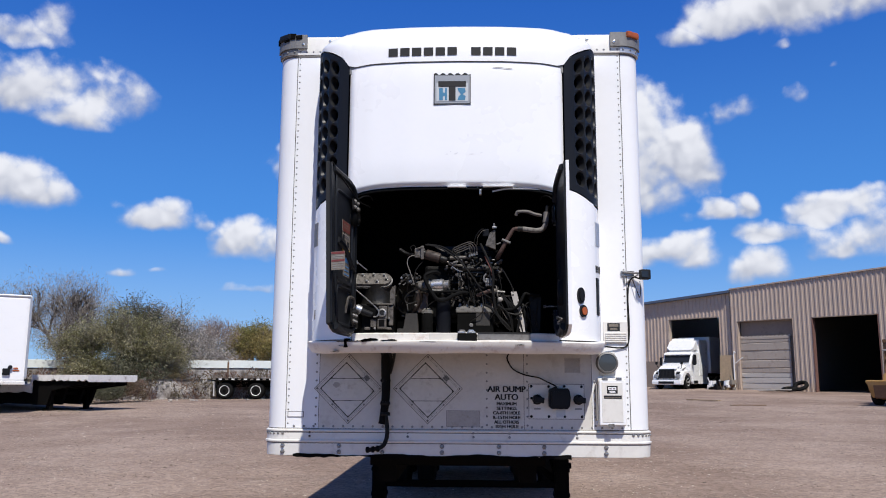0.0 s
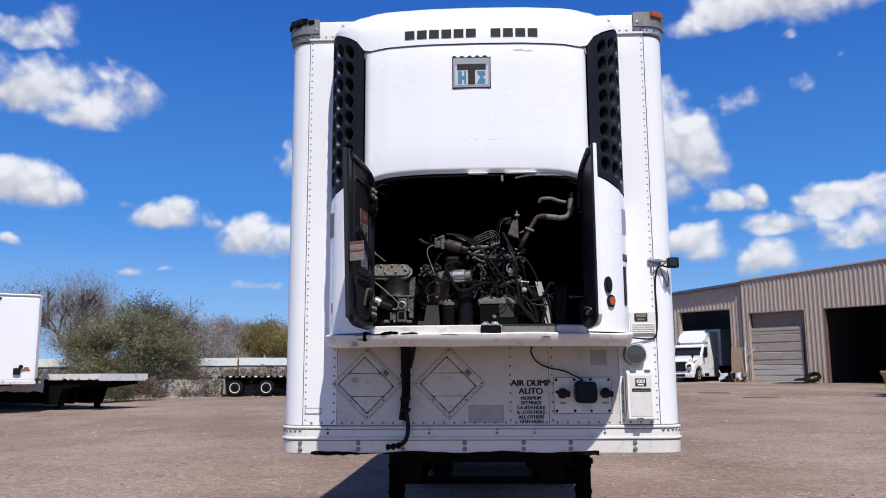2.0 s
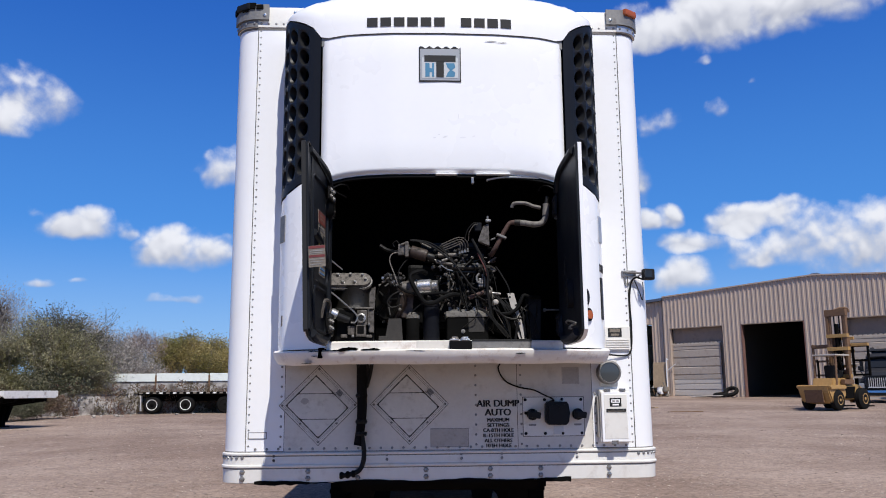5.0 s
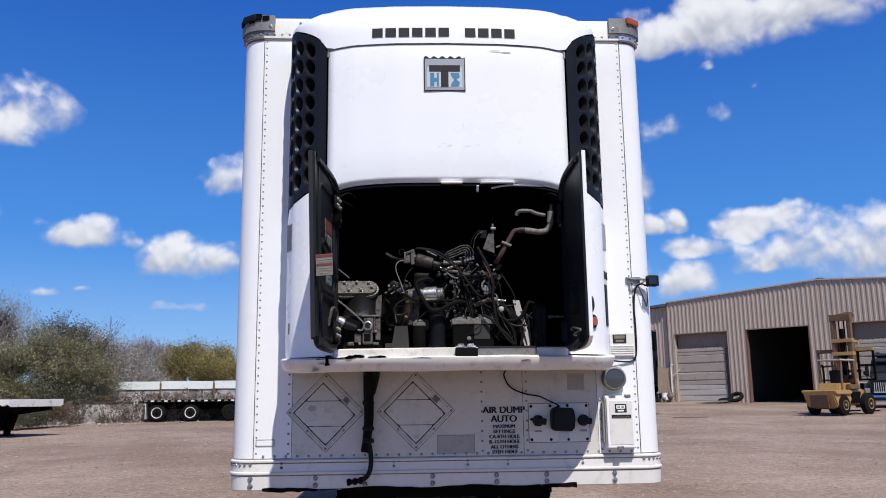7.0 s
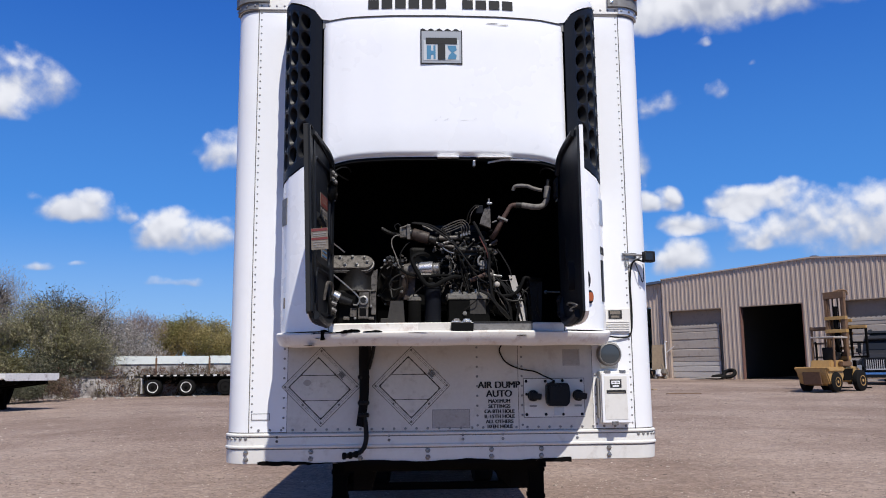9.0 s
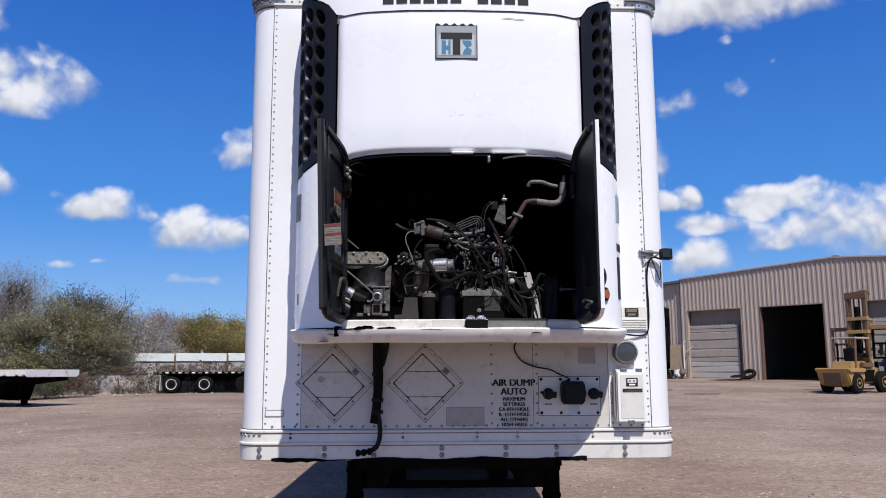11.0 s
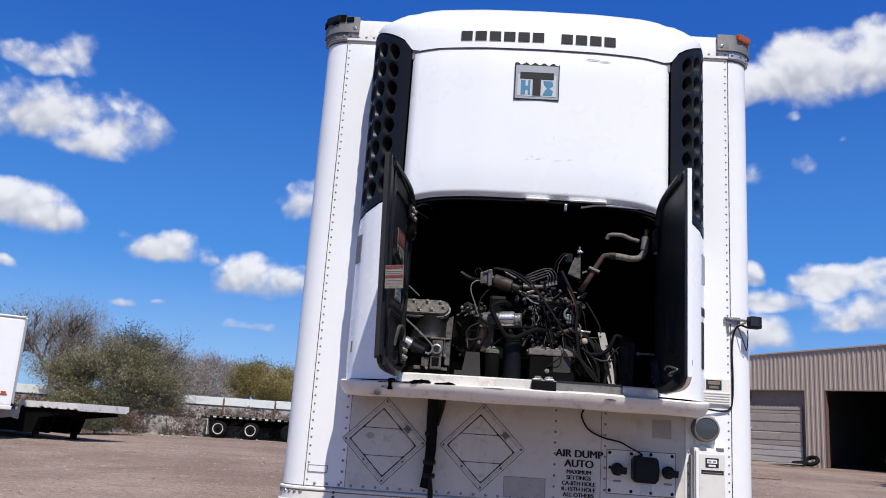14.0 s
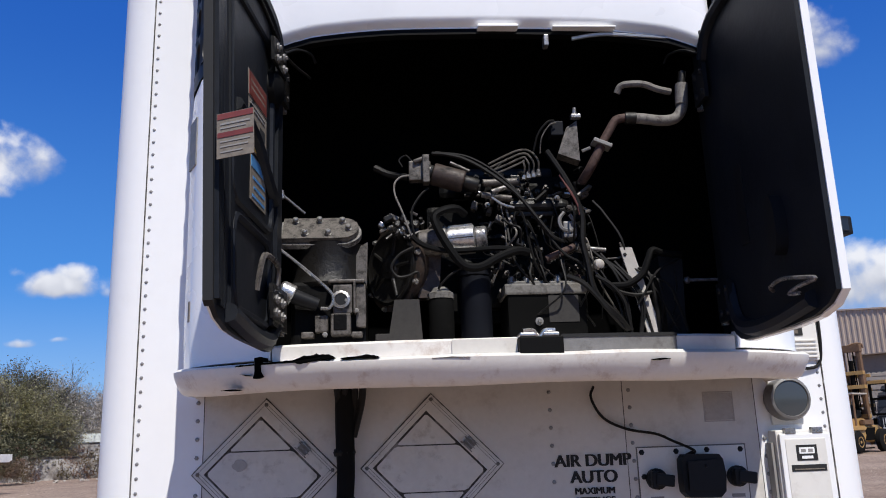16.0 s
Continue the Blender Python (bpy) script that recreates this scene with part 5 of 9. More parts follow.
    prism(bm, [(-0.861, 1.886), (-0.849, 1.888), (-0.850, 1.850), (-0.846, 1.836), (-0.853, 1.833), (-0.863, 1.832), (-0.860, 1.850)], lambda u, v, w: on_lip(u, v, -0.0445 + w), 0.05)
    part("hinge_slot", bm, LINER, unit)
    # latch plate in the middle of the sill
    bm = bmesh.new()
    span_box(bm, (-0.179, 4.838, 1.868), (-0.060, 4.95, 1.918), 0.004)
    part("latch_plate", bm, RUBBER, unit)
    bm = bmesh.new()
    for x0, x1 in ((-0.176, -0.132), (-0.112, -0.070)):
        span_box(bm, (x0, 4.842, 1.919), (x1, 4.90, 1.929), 0.003)
    tube(bm, [(-0.165, 4.850, 1.934), (-0.140, 4.846, 1.934), (-0.124, 4.848, 1.916), (-0.108, 4.846, 1.934), (-0.08, 4.85, 1.935)], 0.0055, 6)
    part("latch_claw", bm, ALLOY, unit)


bumper()


def cavity():
    """Black boards that put the engine bay's shade into colour, and the jambs of its opening."""
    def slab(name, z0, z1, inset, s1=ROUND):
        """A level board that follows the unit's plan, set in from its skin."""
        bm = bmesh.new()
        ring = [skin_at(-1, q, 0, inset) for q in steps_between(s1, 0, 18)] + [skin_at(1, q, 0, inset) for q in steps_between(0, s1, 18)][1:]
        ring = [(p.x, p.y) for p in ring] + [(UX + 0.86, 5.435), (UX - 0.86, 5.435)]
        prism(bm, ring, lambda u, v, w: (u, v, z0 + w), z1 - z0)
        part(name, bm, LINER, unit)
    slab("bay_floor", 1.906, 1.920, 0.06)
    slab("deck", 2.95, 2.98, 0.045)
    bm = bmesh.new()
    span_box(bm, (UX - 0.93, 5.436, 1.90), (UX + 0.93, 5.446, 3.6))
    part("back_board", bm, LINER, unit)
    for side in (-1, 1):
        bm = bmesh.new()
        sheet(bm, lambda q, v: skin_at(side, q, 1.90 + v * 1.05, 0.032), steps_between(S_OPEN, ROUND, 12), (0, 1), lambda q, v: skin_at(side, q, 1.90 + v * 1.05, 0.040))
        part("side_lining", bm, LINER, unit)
    for side in (-1, 1):
        bm = bmesh.new()
        x = UX + side * 0.652
        span_box(bm, (x - 0.012, 4.928, 1.93), (x + 0.012, 5.0, 2.86), 0.004)
        part("jamb", bm, BLACK, unit)
    # rubber head seal with a bright plate, and the drooping strip
    bm = bmesh.new()
    ss = [(-1, s) for s in steps_between(S_PANEL - 0.05, 0, 12)] + [(1, s) for s in steps_between(0, S_PANEL - 0.05, 12)][1:]
    sheet(bm, lambda q, v: skin_at(q[0], q[1], panel_foot(q[1]) - 0.050 + v * 0.018, 0.03), ss, (0, 1), lambda q, v: skin_at(q[0], q[1], panel_foot(q[1]) - 0.050 + v * 0.018, 0.06))
    part("head_seal", bm, RUBBER, unit)
    bm = bmesh.new()
    span_box(bm, (-0.245, 4.866, 2.838), (-0.125, 4.90, 2.846), 0.002)
    part("bright_plate", bm, WHITE, unit)
    bm = bmesh.new()
    span_box(bm, (-0.02, 4.876, 2.842), (0.17, 4.91, 2.847), 0.001)
    part("bright_plate", bm, WHITE, unit)
    bm = bmesh.new()
    tube(bm, [(0.04, 4.90, 2.815), (0.13, 4.905, 2.832), (0.24, 4.92, 2.836), (0.34, 4.93, 2.835)], 0.006, 6)
    part("trim_strip", bm, ALU, unit)
    bm = bmesh.new()
    span_box(bm, (-0.045, 4.90, 2.795), (-0.03, 4.93, 2.83), 0.003)
    part("catch", bm, STEEL, unit)


cavity()


def mark_panel():
    """The maker's name as plain bars, and the badge as plain shapes."""
    x0, x1, n = -0.64, 0.205, 11
    pitch = (x1 - x0) / n
    bars = [k for k in range(n) if k != 6]
    for k in bars:
        a, b = x0 + k * pitch + 0.008, x0 + (k + 1) * pitch - 0.008
        za = 3.712
        def spot(u, v, w):
            s = bow_length(abs(u - UX))
            y = bow(s)[1]
            t = (v - 3.672) / 0.41
            return Vector((u, y + 0.42 * (1 - math.cos(math.asin(min(1, max(0, t)) ** 1.25))) ** 1.3 - 0.004 + w, v))
        bm = bmesh.new()
        prism(bm, [(a, za), (b, za), (b, za + 0.054), (a, za + 0.054)], spot, 0.008)
        part("name_bar", bm, INK, unit)
    badge = thing("badge", (-0.2165, 4.866, 3.378), "grey rectangular badge with black and blue shapes", "badge")
    def face(u, v, w):
        return Vector((u, 4.871 - w, v))
    top = [(-0.335 + 0.237 * k / 24, 3.583 + 0.007 * math.sin(k / 24 * math.pi * 10)) for k in range(24, -1, -1)]
    bm = bmesh.new()
    prism(bm, [(-0.335, 3.378), (-0.098, 3.378)] + top, face, 0.006)
    part("plate", bm, INK, badge)
    bm = bmesh.new()
    prism(bm, [(-0.329, 3.384), (-0.104, 3.384), (-0.104, 3.572), (-0.329, 3.572)], face, 0.008)
    part("field", bm, BADGE_GREY, badge)
    bm = bmesh.new()
    prism(bm, [(-0.318, 3.398), (-0.115, 3.398), (-0.115, 3.520), (-0.318, 3.520)], face, 0.0095)
    part("inlay", bm, BADGE_PALE, badge)
    bm = bmesh.new()
    prism(bm, [(-0.305, 3.495), (-0.128, 3.495), (-0.128, 3.532), (-0.305, 3.532)], face, 0.012)
    prism(bm, [(-0.238, 3.402), (-0.195, 3.402), (-0.195, 3.50), (-0.238, 3.50)], face, 0.0115)
    part("dark_shape", bm, INK, badge)
    bm = bmesh.new()
    prism(bm, [(-0.300, 3.405), (-0.276, 3.405), (-0.276, 3.432), (-0.262, 3.432), (-0.262, 3.405), (-0.250, 3.405), (-0.250, 3.486), (-0.262, 3.486), (-0.262, 3.455), (-0.276, 3.455), (-0.276, 3.486), (-0.300, 3.486)], face, 0.011)
    part("blue_shape", bm, BADGE_BLUE, badge)
    bm = bmesh.new()
    prism(bm, [(-0.183, 3.405), (-0.135, 3.405), (-0.130, 3.430), (-0.150, 3.445), (-0.130, 3.460), (-0.135, 3.486), (-0.183, 3.486), (-0.175, 3.462), (-0.160, 3.445), (-0.175, 3.428)], face, 0.011)
    part("blue_shape", bm, BADGE_BLUE, badge)


mark_panel()


# ---- the unit's two open doors ----
def unit_door(side, hinge, tip, lean, label):
    """A bowed door: white outside, black lining with a raised frame inside."""
    door = thing("unit_door", (hinge[0], hinge[1], 1.90), label, "door", "doors of the refrigeration unit")
    a, b = Vector((hinge[0], hinge[1], 0)), Vector((tip[0], tip[1], 0))
    length = (b - a).length
    way = (b - a).normalized()
    out = Vector((way.y, -way.x, 0)) * (1 if side > 0 else -1)
    if out.x * side < 0:
        out = -out
    def spot(u, z, w):
        """u along from the hinge, w outwards from the inner face."""
        return a + way * u + out * (w + lean * (z - 1.9) * u / length) + Vector((0, 0, z))
    z0, z1 = 1.890, 2.865
    r = 0.11
    def outline(inset=0.0):
        pts = [(length - 0.22, z0 + inset), (length - 0.11, z0 + 0.006 + inset), (length - 0.04 - inset, z0 + 0.022 + inset), (length - inset, z0 + 0.05), (length - inset, z1 - inset)]
        for k in range(7):                                   # swooping upper hinge corner
            t = k / 6
            pts.append((0.17 * (1 - t) + inset * t + 0.0, z1 - inset - 0.085 * (t ** 1.6)))
        for k in range(6):
            t = math.pi + k / 5 * math.pi / 2
            pts.append((inset + r + r * math.cos(t), z0 + inset + r + r * math.sin(t)))
        return pts
    def panel(name, inset, w0, w1, mat):
        bm = bmesh.new()
        prism(bm, outline(inset), lambda u, v, w: spot(u, v, w0 + w), w1 - w0)
        return part(name, bm, mat, door)
    panel("outer_skin", 0.0 if side > 0 else 0.006, 0.0135, 0.032 if side > 0 else 0.019, SHELL)
    panel("lining", 0.004, 0.002, 0.0132, DOOR_IN)
    # raised rails round the lining
    for u0, u1, za, zb, w in () if side > 0 else ((length - 0.022, length - 0.004, z0 + 0.06, z1 - 0.006, -0.010), (length - 0.052, length - 0.034, z0 + 0.05, z1 - 0.02, -0.007), (length - 0.078, length - 0.066, z0 + 0.05, z1 - 0.03, -0.004), (length - 0.135, length - 0.105, z0 + 0.04, z1 - 0.05, -0.006), (0.025, 0.075, z0 + 0.13, z1 - 0.10, -0.010)):
        bm = bmesh.new()
        for k in range(6):
            p, q = za + (zb - za) * k / 6, za + (zb - za) * (k + 1) / 6
            prism(bm, [(u0, p), (u1, p), (u1, q), (u0, q)], lambda u, v, ww: spot(u, v, w + ww), 0.012)
        bmesh.ops.remove_doubles(bm, verts=bm.verts, dist=0.0005)
        part("rail", bm, DOOR_IN, door)
    if side < 0:
        bm = bmesh.new()
        prism(bm, [(length - 0.008, z0 + 0.045), (length + 0.005, z0 + 0.055), (length + 0.005, z1 - 0.004), (length - 0.008, z1 + 0.002)], lambda u, v, w: spot(u, v, w), 0.021)
        part("edge_seal", bm, SEAL_BLACK, door, "black rubber edge seal")
    bm = bmesh.new()
    tube(bm, [spot(0.06, z0 + 0.16, -0.004), spot(0.09, z0 + 0.07, -0.004), spot(0.16, z0 + 0.03, -0.004), spot(0.32, z0 + 0.025, -0.004), spot(length - 0.09, z0 + 0.045, -0.004)], 0.022, 8)
    tube(bm, [spot(0.05, z1 - 0.12, -0.002), spot(0.10, z1 - 0.06, -0.002), spot(0.22, z1 - 0.03, -0.002), spot(length - 0.06, z1 - 0.025, -0.002)], 0.020, 8)
    if side < 0:
        tube(bm, [spot(0.07, z0 + 0.42, 0.0), spot(0.16, z0 + 0.44, -0.004), spot(0.30, z0 + 0.52, -0.004), spot(0.44, z0 + 0.55, 0.0)], 0.020, 8)
    part("rib", bm, DOOR_IN, door, smooth=True)
    for z in (z1 - 0.20, z0 + 0.12):
        reach = 0.08 if z < 2.2 and side < 0 else 0.0
        bm = bmesh.new()
        prism(bm, [(0.0, z - 0.055), (0.085 + reach, z - 0.055), (0.085 + reach, z + 0.055), (0.0, z + 0.055)], lambda u, v, w: spot(u, v, -0.022 + w), 0.012)
        for k in range(4):
            dome(bm, spot(0.02 + reach + 0.045 * (k % 2), z - 0.032 + 0.064 * (k // 2), -0.022), -out, 0.011)
        part("hinge", bm, IRON if side < 0 else BLACK, door)
        bm = bmesh.new()
        rod(bm, spot(-0.012, z - 0.06, 0.0), spot(-0.012, z + 0.06, 0.0), 0.012)
        part("hinge_pin", bm, STEEL, door)
    bm = bmesh.new()
    tube(bm, [spot(0.05, z1 - 0.10, -0.02), spot(0.02, z1 - 0.075, -0.05), spot(-0.02, z1 - 0.07, -0.08), spot(-0.04, z1 - 0.09, -0.09)], 0.004, 6)
    part("stay_wire", bm, CABLE, door)
    return door, spot, length, z0, z1


left_door, spot, length, z0, z1 = unit_door(-1, (-0.822, 4.945), (-0.872, 4.347), 0.030, "open unit door, white outside, black lining with warning labels")


def sticker(parent, spot, u0, u1, za, zb, mat, bars, name="label", w=-0.0235, base=True):
    if base:
        bm = bmesh.new()
        prism(bm, [(u0, za), (u1, za), (u1, zb), (u0, zb)], lambda u, v, ww: spot(u, v, w + ww), 0.002)
        holder = part(name, bm, mat, parent)
    for mat2, f0, f1, g0, g1 in bars:
        bm = bmesh.new()
        ua, ub, zc, zd = u0 + (u1 - u0) * g0, u0 + (u1 - u0) * g1, za + (zb - za) * f0, za + (zb - za) * f1
        prism(bm, [(ua, zc), (ub, zc), (ub, zd), (ua, zd)], lambda u, v, ww: spot(u, v, w - 0.0015 + ww), 0.002)
        part("print_bar", bm, mat2, holder)


GREY_INK = plain("grey print", (0.25, 0.24, 0.23), 0.7)
# a paper tag hooked on the door's free edge, swung out of its plane
def tag_spot(u, z, w):
    return Vector((-0.876 + 0.083 * u + 0.006 * (1 - z), 4.338 - 0.040 * u - 0.016 * (1 - z) + w, 2.233 + 0.105 * z))


sticker(left_door, tag_spot, 0.0, 1.0, 0.0, 1.0, PAPER, [(RED, 0.86, 0.985, 0.02, 0.98), (RED, 0.45, 0.56, 0.02, 0.98), (GREY_INK, 0.73, 0.77, 0.1, 0.9), (GREY_INK, 0.64, 0.67, 0.1, 0.8),
                                                            (GREY_INK, 0.34, 0.37, 0.1, 0.9), (GREY_INK, 0.23, 0.26, 0.1, 0.85), (GREY_INK, 0.11, 0.14, 0.1, 0.7)], "paper_tag", -0.004)
sticker(left_door, spot, 0.175, 0.345, 2.508, 2.578, PAPER, [(RED, 0.05, 0.95, 0.03, 0.97), (PAPER, 0.62, 0.70, 0.1, 0.9), (PAPER, 0.36, 0.44, 0.1, 0.9)], "warning_label", -0.003)
sticker(left_door, spot, 0.175, 0.345, 2.372, 2.504, PAPER, [(GREY_INK, 0.90, 0.93, 0.1, 0.9), (GREY_INK, 0.82, 0.85, 0.1, 0.7), (INK, 0.44, 0.66, 0.12, 0.40), (INK, 0.44, 0.66, 0.60, 0.88), (YELLOW_PRINT, 0.03, 0.30, 0.04, 0.96)], "caution_label", -0.003)
sticker(left_door, spot, 0.178, 0.325, 2.243, 2.362, PAPER, [(BLUE_PRINT, 0.72, 0.96, 0.04, 0.96), (BLUE_PRINT, 0.08, 0.14, 0.1, 0.9), (BLUE_PRINT, 0.28, 0.34, 0.1, 0.8), (BLUE_PRINT, 0.48, 0.54, 0.1, 0.85)], "service_label", -0.003)


def moulding(u0, u1, za, zb, r=0.045, thick=0.011):
    """A raised bead round a sunk field of the lining."""
    rim = []
    for cu, cz, start in ((u1 - r, zb - r, 0), (u0 + r, zb - r, 90), (u0 + r, za + r, 180), (u1 - r, za + r, 270)):
        rim += [(cu + r * math.cos(radians(start + k * 22.5)), cz + r * math.sin(radians(start + k * 22.5))) for k in range(5)]
    bm = bmesh.new()
    tube(bm, [spot(u, z, 0.0) for u, z in rim + rim[:1]], thick, 7, 0)
    part("moulded_bead", bm, DOOR_IN, left_door, smooth=True)


moulding(0.12, 0.48, 2.205, 2.735)
moulding(0.13, 0.47, 1.955, 2.170)
for z in (2.706, 2.003):
    bm = bmesh.new()
    prism(bm, [(0.07, z - 0.038), (0.20, z - 0.034), (0.21, z + 0.030), (0.17, z + 0.040), (0.07, z + 0.036)], lambda u, v, w: spot(u, v, -0.030 + w), 0.008)
    strap = part("hinge_strap", bm, IRON, left_door, "dirty grey hinge strap with bolts")
    for u, dz in ((0.10, -0.018), (0.10, 0.018), (0.165, -0.016), (0.165, 0.018)):
        bm = bmesh.new()
        lathe(bm, spot(u, z + dz, -0.030), (1, -0.1, 0), [(0, 0.013), (0.005, 0.013), (0.006, 0.007), (0.011, 0.006)], 8)
        part("bolt", bm, CAST, strap)
bm = bmesh.new()
lathe(bm, spot(0.11, 2.625, 0.004), (1, -0.1, 0), [(0, 0.055), (0.02, 0.050), (0.034, 0.030), (0.038, 0.008)], 18)
part("buffer", bm, RUBBER, left_door, "black rubber buffer", smooth=True)
bm = bmesh.new()
tube(bm, [spot(length - 0.03, 2.868, -0.006), spot(0.40, 2.815, -0.016), spot(0.22, 2.775, -0.022), spot(0.06, 2.745, -0.03), spot(-0.06, 2.735, -0.07)], 0.0045, 6)
part("stay_cable", bm, CABLE, left_door, smooth=True)
bm = bmesh.new()
tube(bm, [spot(0.250, 2.03, 0.0), spot(0.250, 2.105, -0.014), spot(0.215, 2.126, -0.018), spot(0.115, 2.126, -0.018), spot(0.085, 2.105, -0.016), spot(0.083, 2.04, -0.004)], 0.008, 6, 3)
part("grab_loop", bm, CASTING, left_door)

right_door, spot, length, z0, z1 = unit_door(1, (0.436, 4.945), (0.422, 4.345), 0.0, "open unit door, white outside, plain black lining")
bm = bmesh.new()
prism(bm, [(0.395 + 0.028 * math.cos(t * math.pi / 8), 2.135 + 0.075 * math.sin(t * math.pi / 8)) for t in range(16)], lambda u, v, w: spot(u, v, -0.028 + w), 0.04)
part("handle_cup", bm, BLACK, right_door, smooth=True)
bm = bmesh.new()
tube(bm, [spot(0.33, 1.985, -0.01), spot(0.36, 1.99, -0.03), spot(0.43, 1.995, -0.035), spot(0.50, 1.985, -0.03), spot(0.56, 1.972, -0.02), spot(0.50, 1.965, -0.03), spot(0.46, 1.955, -0.035), spot(0.50, 1.950, -0.03)], 0.005, 6)
part("latch_wire", bm, STEEL, right_door)
bm = bmesh.new()
prism(bm, [(0.16, 2.14), (0.21, 2.14), (0.21, 2.36), (0.16, 2.36)], lambda u, v, w: spot(u, v, -0.001 + w), 0.008)
part("faded_label", bm, BLACK, right_door)


# ---- fittings on the trailer's front ----
def placard_holder(cx, cz, label):
    """A square sheet-metal holder set on its corner, with flip plates and a clip."""
    holder = thing("placard_holder", (cx, FACE, cz - 0.23), label, "placard holder", "placard holders")
    def spot(p, q, w):
        return Vector((cx + (p - q) * 0.70711, FACE - w, cz + (p + q) * 0.70711))
    h = 0.163
    def plate(name, pts, w0, w1, mat=PLACARD, parent=holder):
        bm = bmesh.new()
        prism(bm, pts, lambda u, v, w: spot(u, v, w0 + w), w1 - w0)
        return part(name, bm, mat, parent)
    def slim(p0, p1, q0, q1):
        return [(p0, q0), (p1, q0), (p1, q1), (p0, q1)]
    # dark rim gives the thin plate's edge its shade, broken like grime
    plate("edge_line", slim(-h - 0.0035, h + 0.0035, -h - 0.0035, h + 0.0035), -0.002, 0.0040, DARK_LINE)
    plate("back_plate", slim(-h, h, -h, h), 0.0014, 0.003)
    plate("shadow_gap", slim(-0.138, 0.114, -0.138, 0.138), 0.0025, 0.0045, DARK_LINE)
    for pts in (slim(-h, -0.138, -h, h), slim(0.114, h, -h, h), slim(-0.138, 0.114, -h, -0.138), slim(-0.138, 0.114, 0.138, h)):
        plate("frame_strip", pts, 0.003, 0.008)
    # three flip plates split along the level
    def band(lo, hi):
        box_pts = [(-0.131, -0.131), (0.107, -0.131), (0.107, 0.131), (-0.131, 0.131)]
        def cut(points, keep):
            res = []
            for (p0, q0), (p1, q1) in zip(points, points[1:] + points[:1]):
                a, b = keep(p0 + q0), keep(p1 + q1)
                if a >= 0:
                    res.append((p0, q0))
                if (a < 0) != (b < 0):
                    t = a / (a - b)
                    res.append((p0 + (p1 - p0) * t, q0 + (q1 - q0) * t))
            return res
        return cut(cut(box_pts, lambda s: s - lo), lambda s: hi - s)
    def soften(points):
        """Rounds the corners of an outline."""
        out = []
        for (a, b), (c, d), (e, f) in zip(points[-1:] + points[:-1], points, points[1:] + points[:1]):
            for (p, q) in ((a, b), (e, f)):
                reach = math.hypot(p - c, q - d)
                t = min(0.4, 0.007 / max(reach, 1e-6))
                out.append((c + (p - c) * t, d + (q - d) * t))
        return out
    for lo, hi, w in ((-0.30, -0.118, 0.007), (-0.112, 0.092, 0.0095), (0.098, 0.30, 0.007)):
        rim = soften(band(lo, hi))
        plate("flip_plate", rim, 0.0045, w)
    # dark lines draw the shaded edges of the frame's channels
    for inset in (0.009, 0.017):
        e, w = h - inset, 0.0012
        for pts in (slim(-e, -e + w, -e, e), slim(e - w, e, -e, e), slim(-e + w, e - w, -e, -e + w), slim(-e + w, e - w, e - w, e)):
            if inset < 0.01 or pts[0][0] > 0 or pts[0][1] < 0:
                plate("channel_line", pts, 0.0075, 0.0086, DARK_LINE)
    clip = plate("clip", slim(0.122, 0.152, -0.055, -0.020), 0.008, 0.014, CAST)
    plate("clip_slot", slim(0.127, 0.150, -0.040, -0.030), 0.013, 0.0155, SEAM, clip)
    for p, q in ((-h + 0.012, -h + 0.012), (-h + 0.012, h - 0.012), (h - 0.012, -h + 0.012), (h - 0.012, h - 0.012), (0.0, -h + 0.012), (-h + 0.012, 0.0)):
        bm = bmesh.new()
        dome(bm, spot(p, q, 0.008), (0, -1, 0), 0.007)
        part("rivet", bm, SEAM, holder)
    for k in range(5):
        plate("clip_wire", slim(0.118 + 0.007 * k, 0.121 + 0.007 * k, -0.062 + 0.006 * (k % 2), -0.012 - 0.008 * (k % 3)), 0.013, 0.0165, SEAM if k % 2 else STEEL, clip)
    return holder


smudged = placard_holder(-0.925, 1.578, "bare white metal placard holder with a dark smudge")
bm = bmesh.new()
rnd = random.Random(23)
prism(bm, [(-1.008 + 0.024 * math.cos(k * 0.4488) * rnd.uniform(0.75, 1.1), 1.603 + 0.021 * math.sin(k * 0.4488) * rnd.uniform(0.75, 1.1)) for k in range(14)], lambda u, v, w: (u, FACE - 0.0108 - w, v), 0.0012)
part("smudge", bm, TARNISH, smudged, "dark round smudge")
placard_holder(-0.387, 1.579, "bare white metal placard holder riveted to the trailer front")


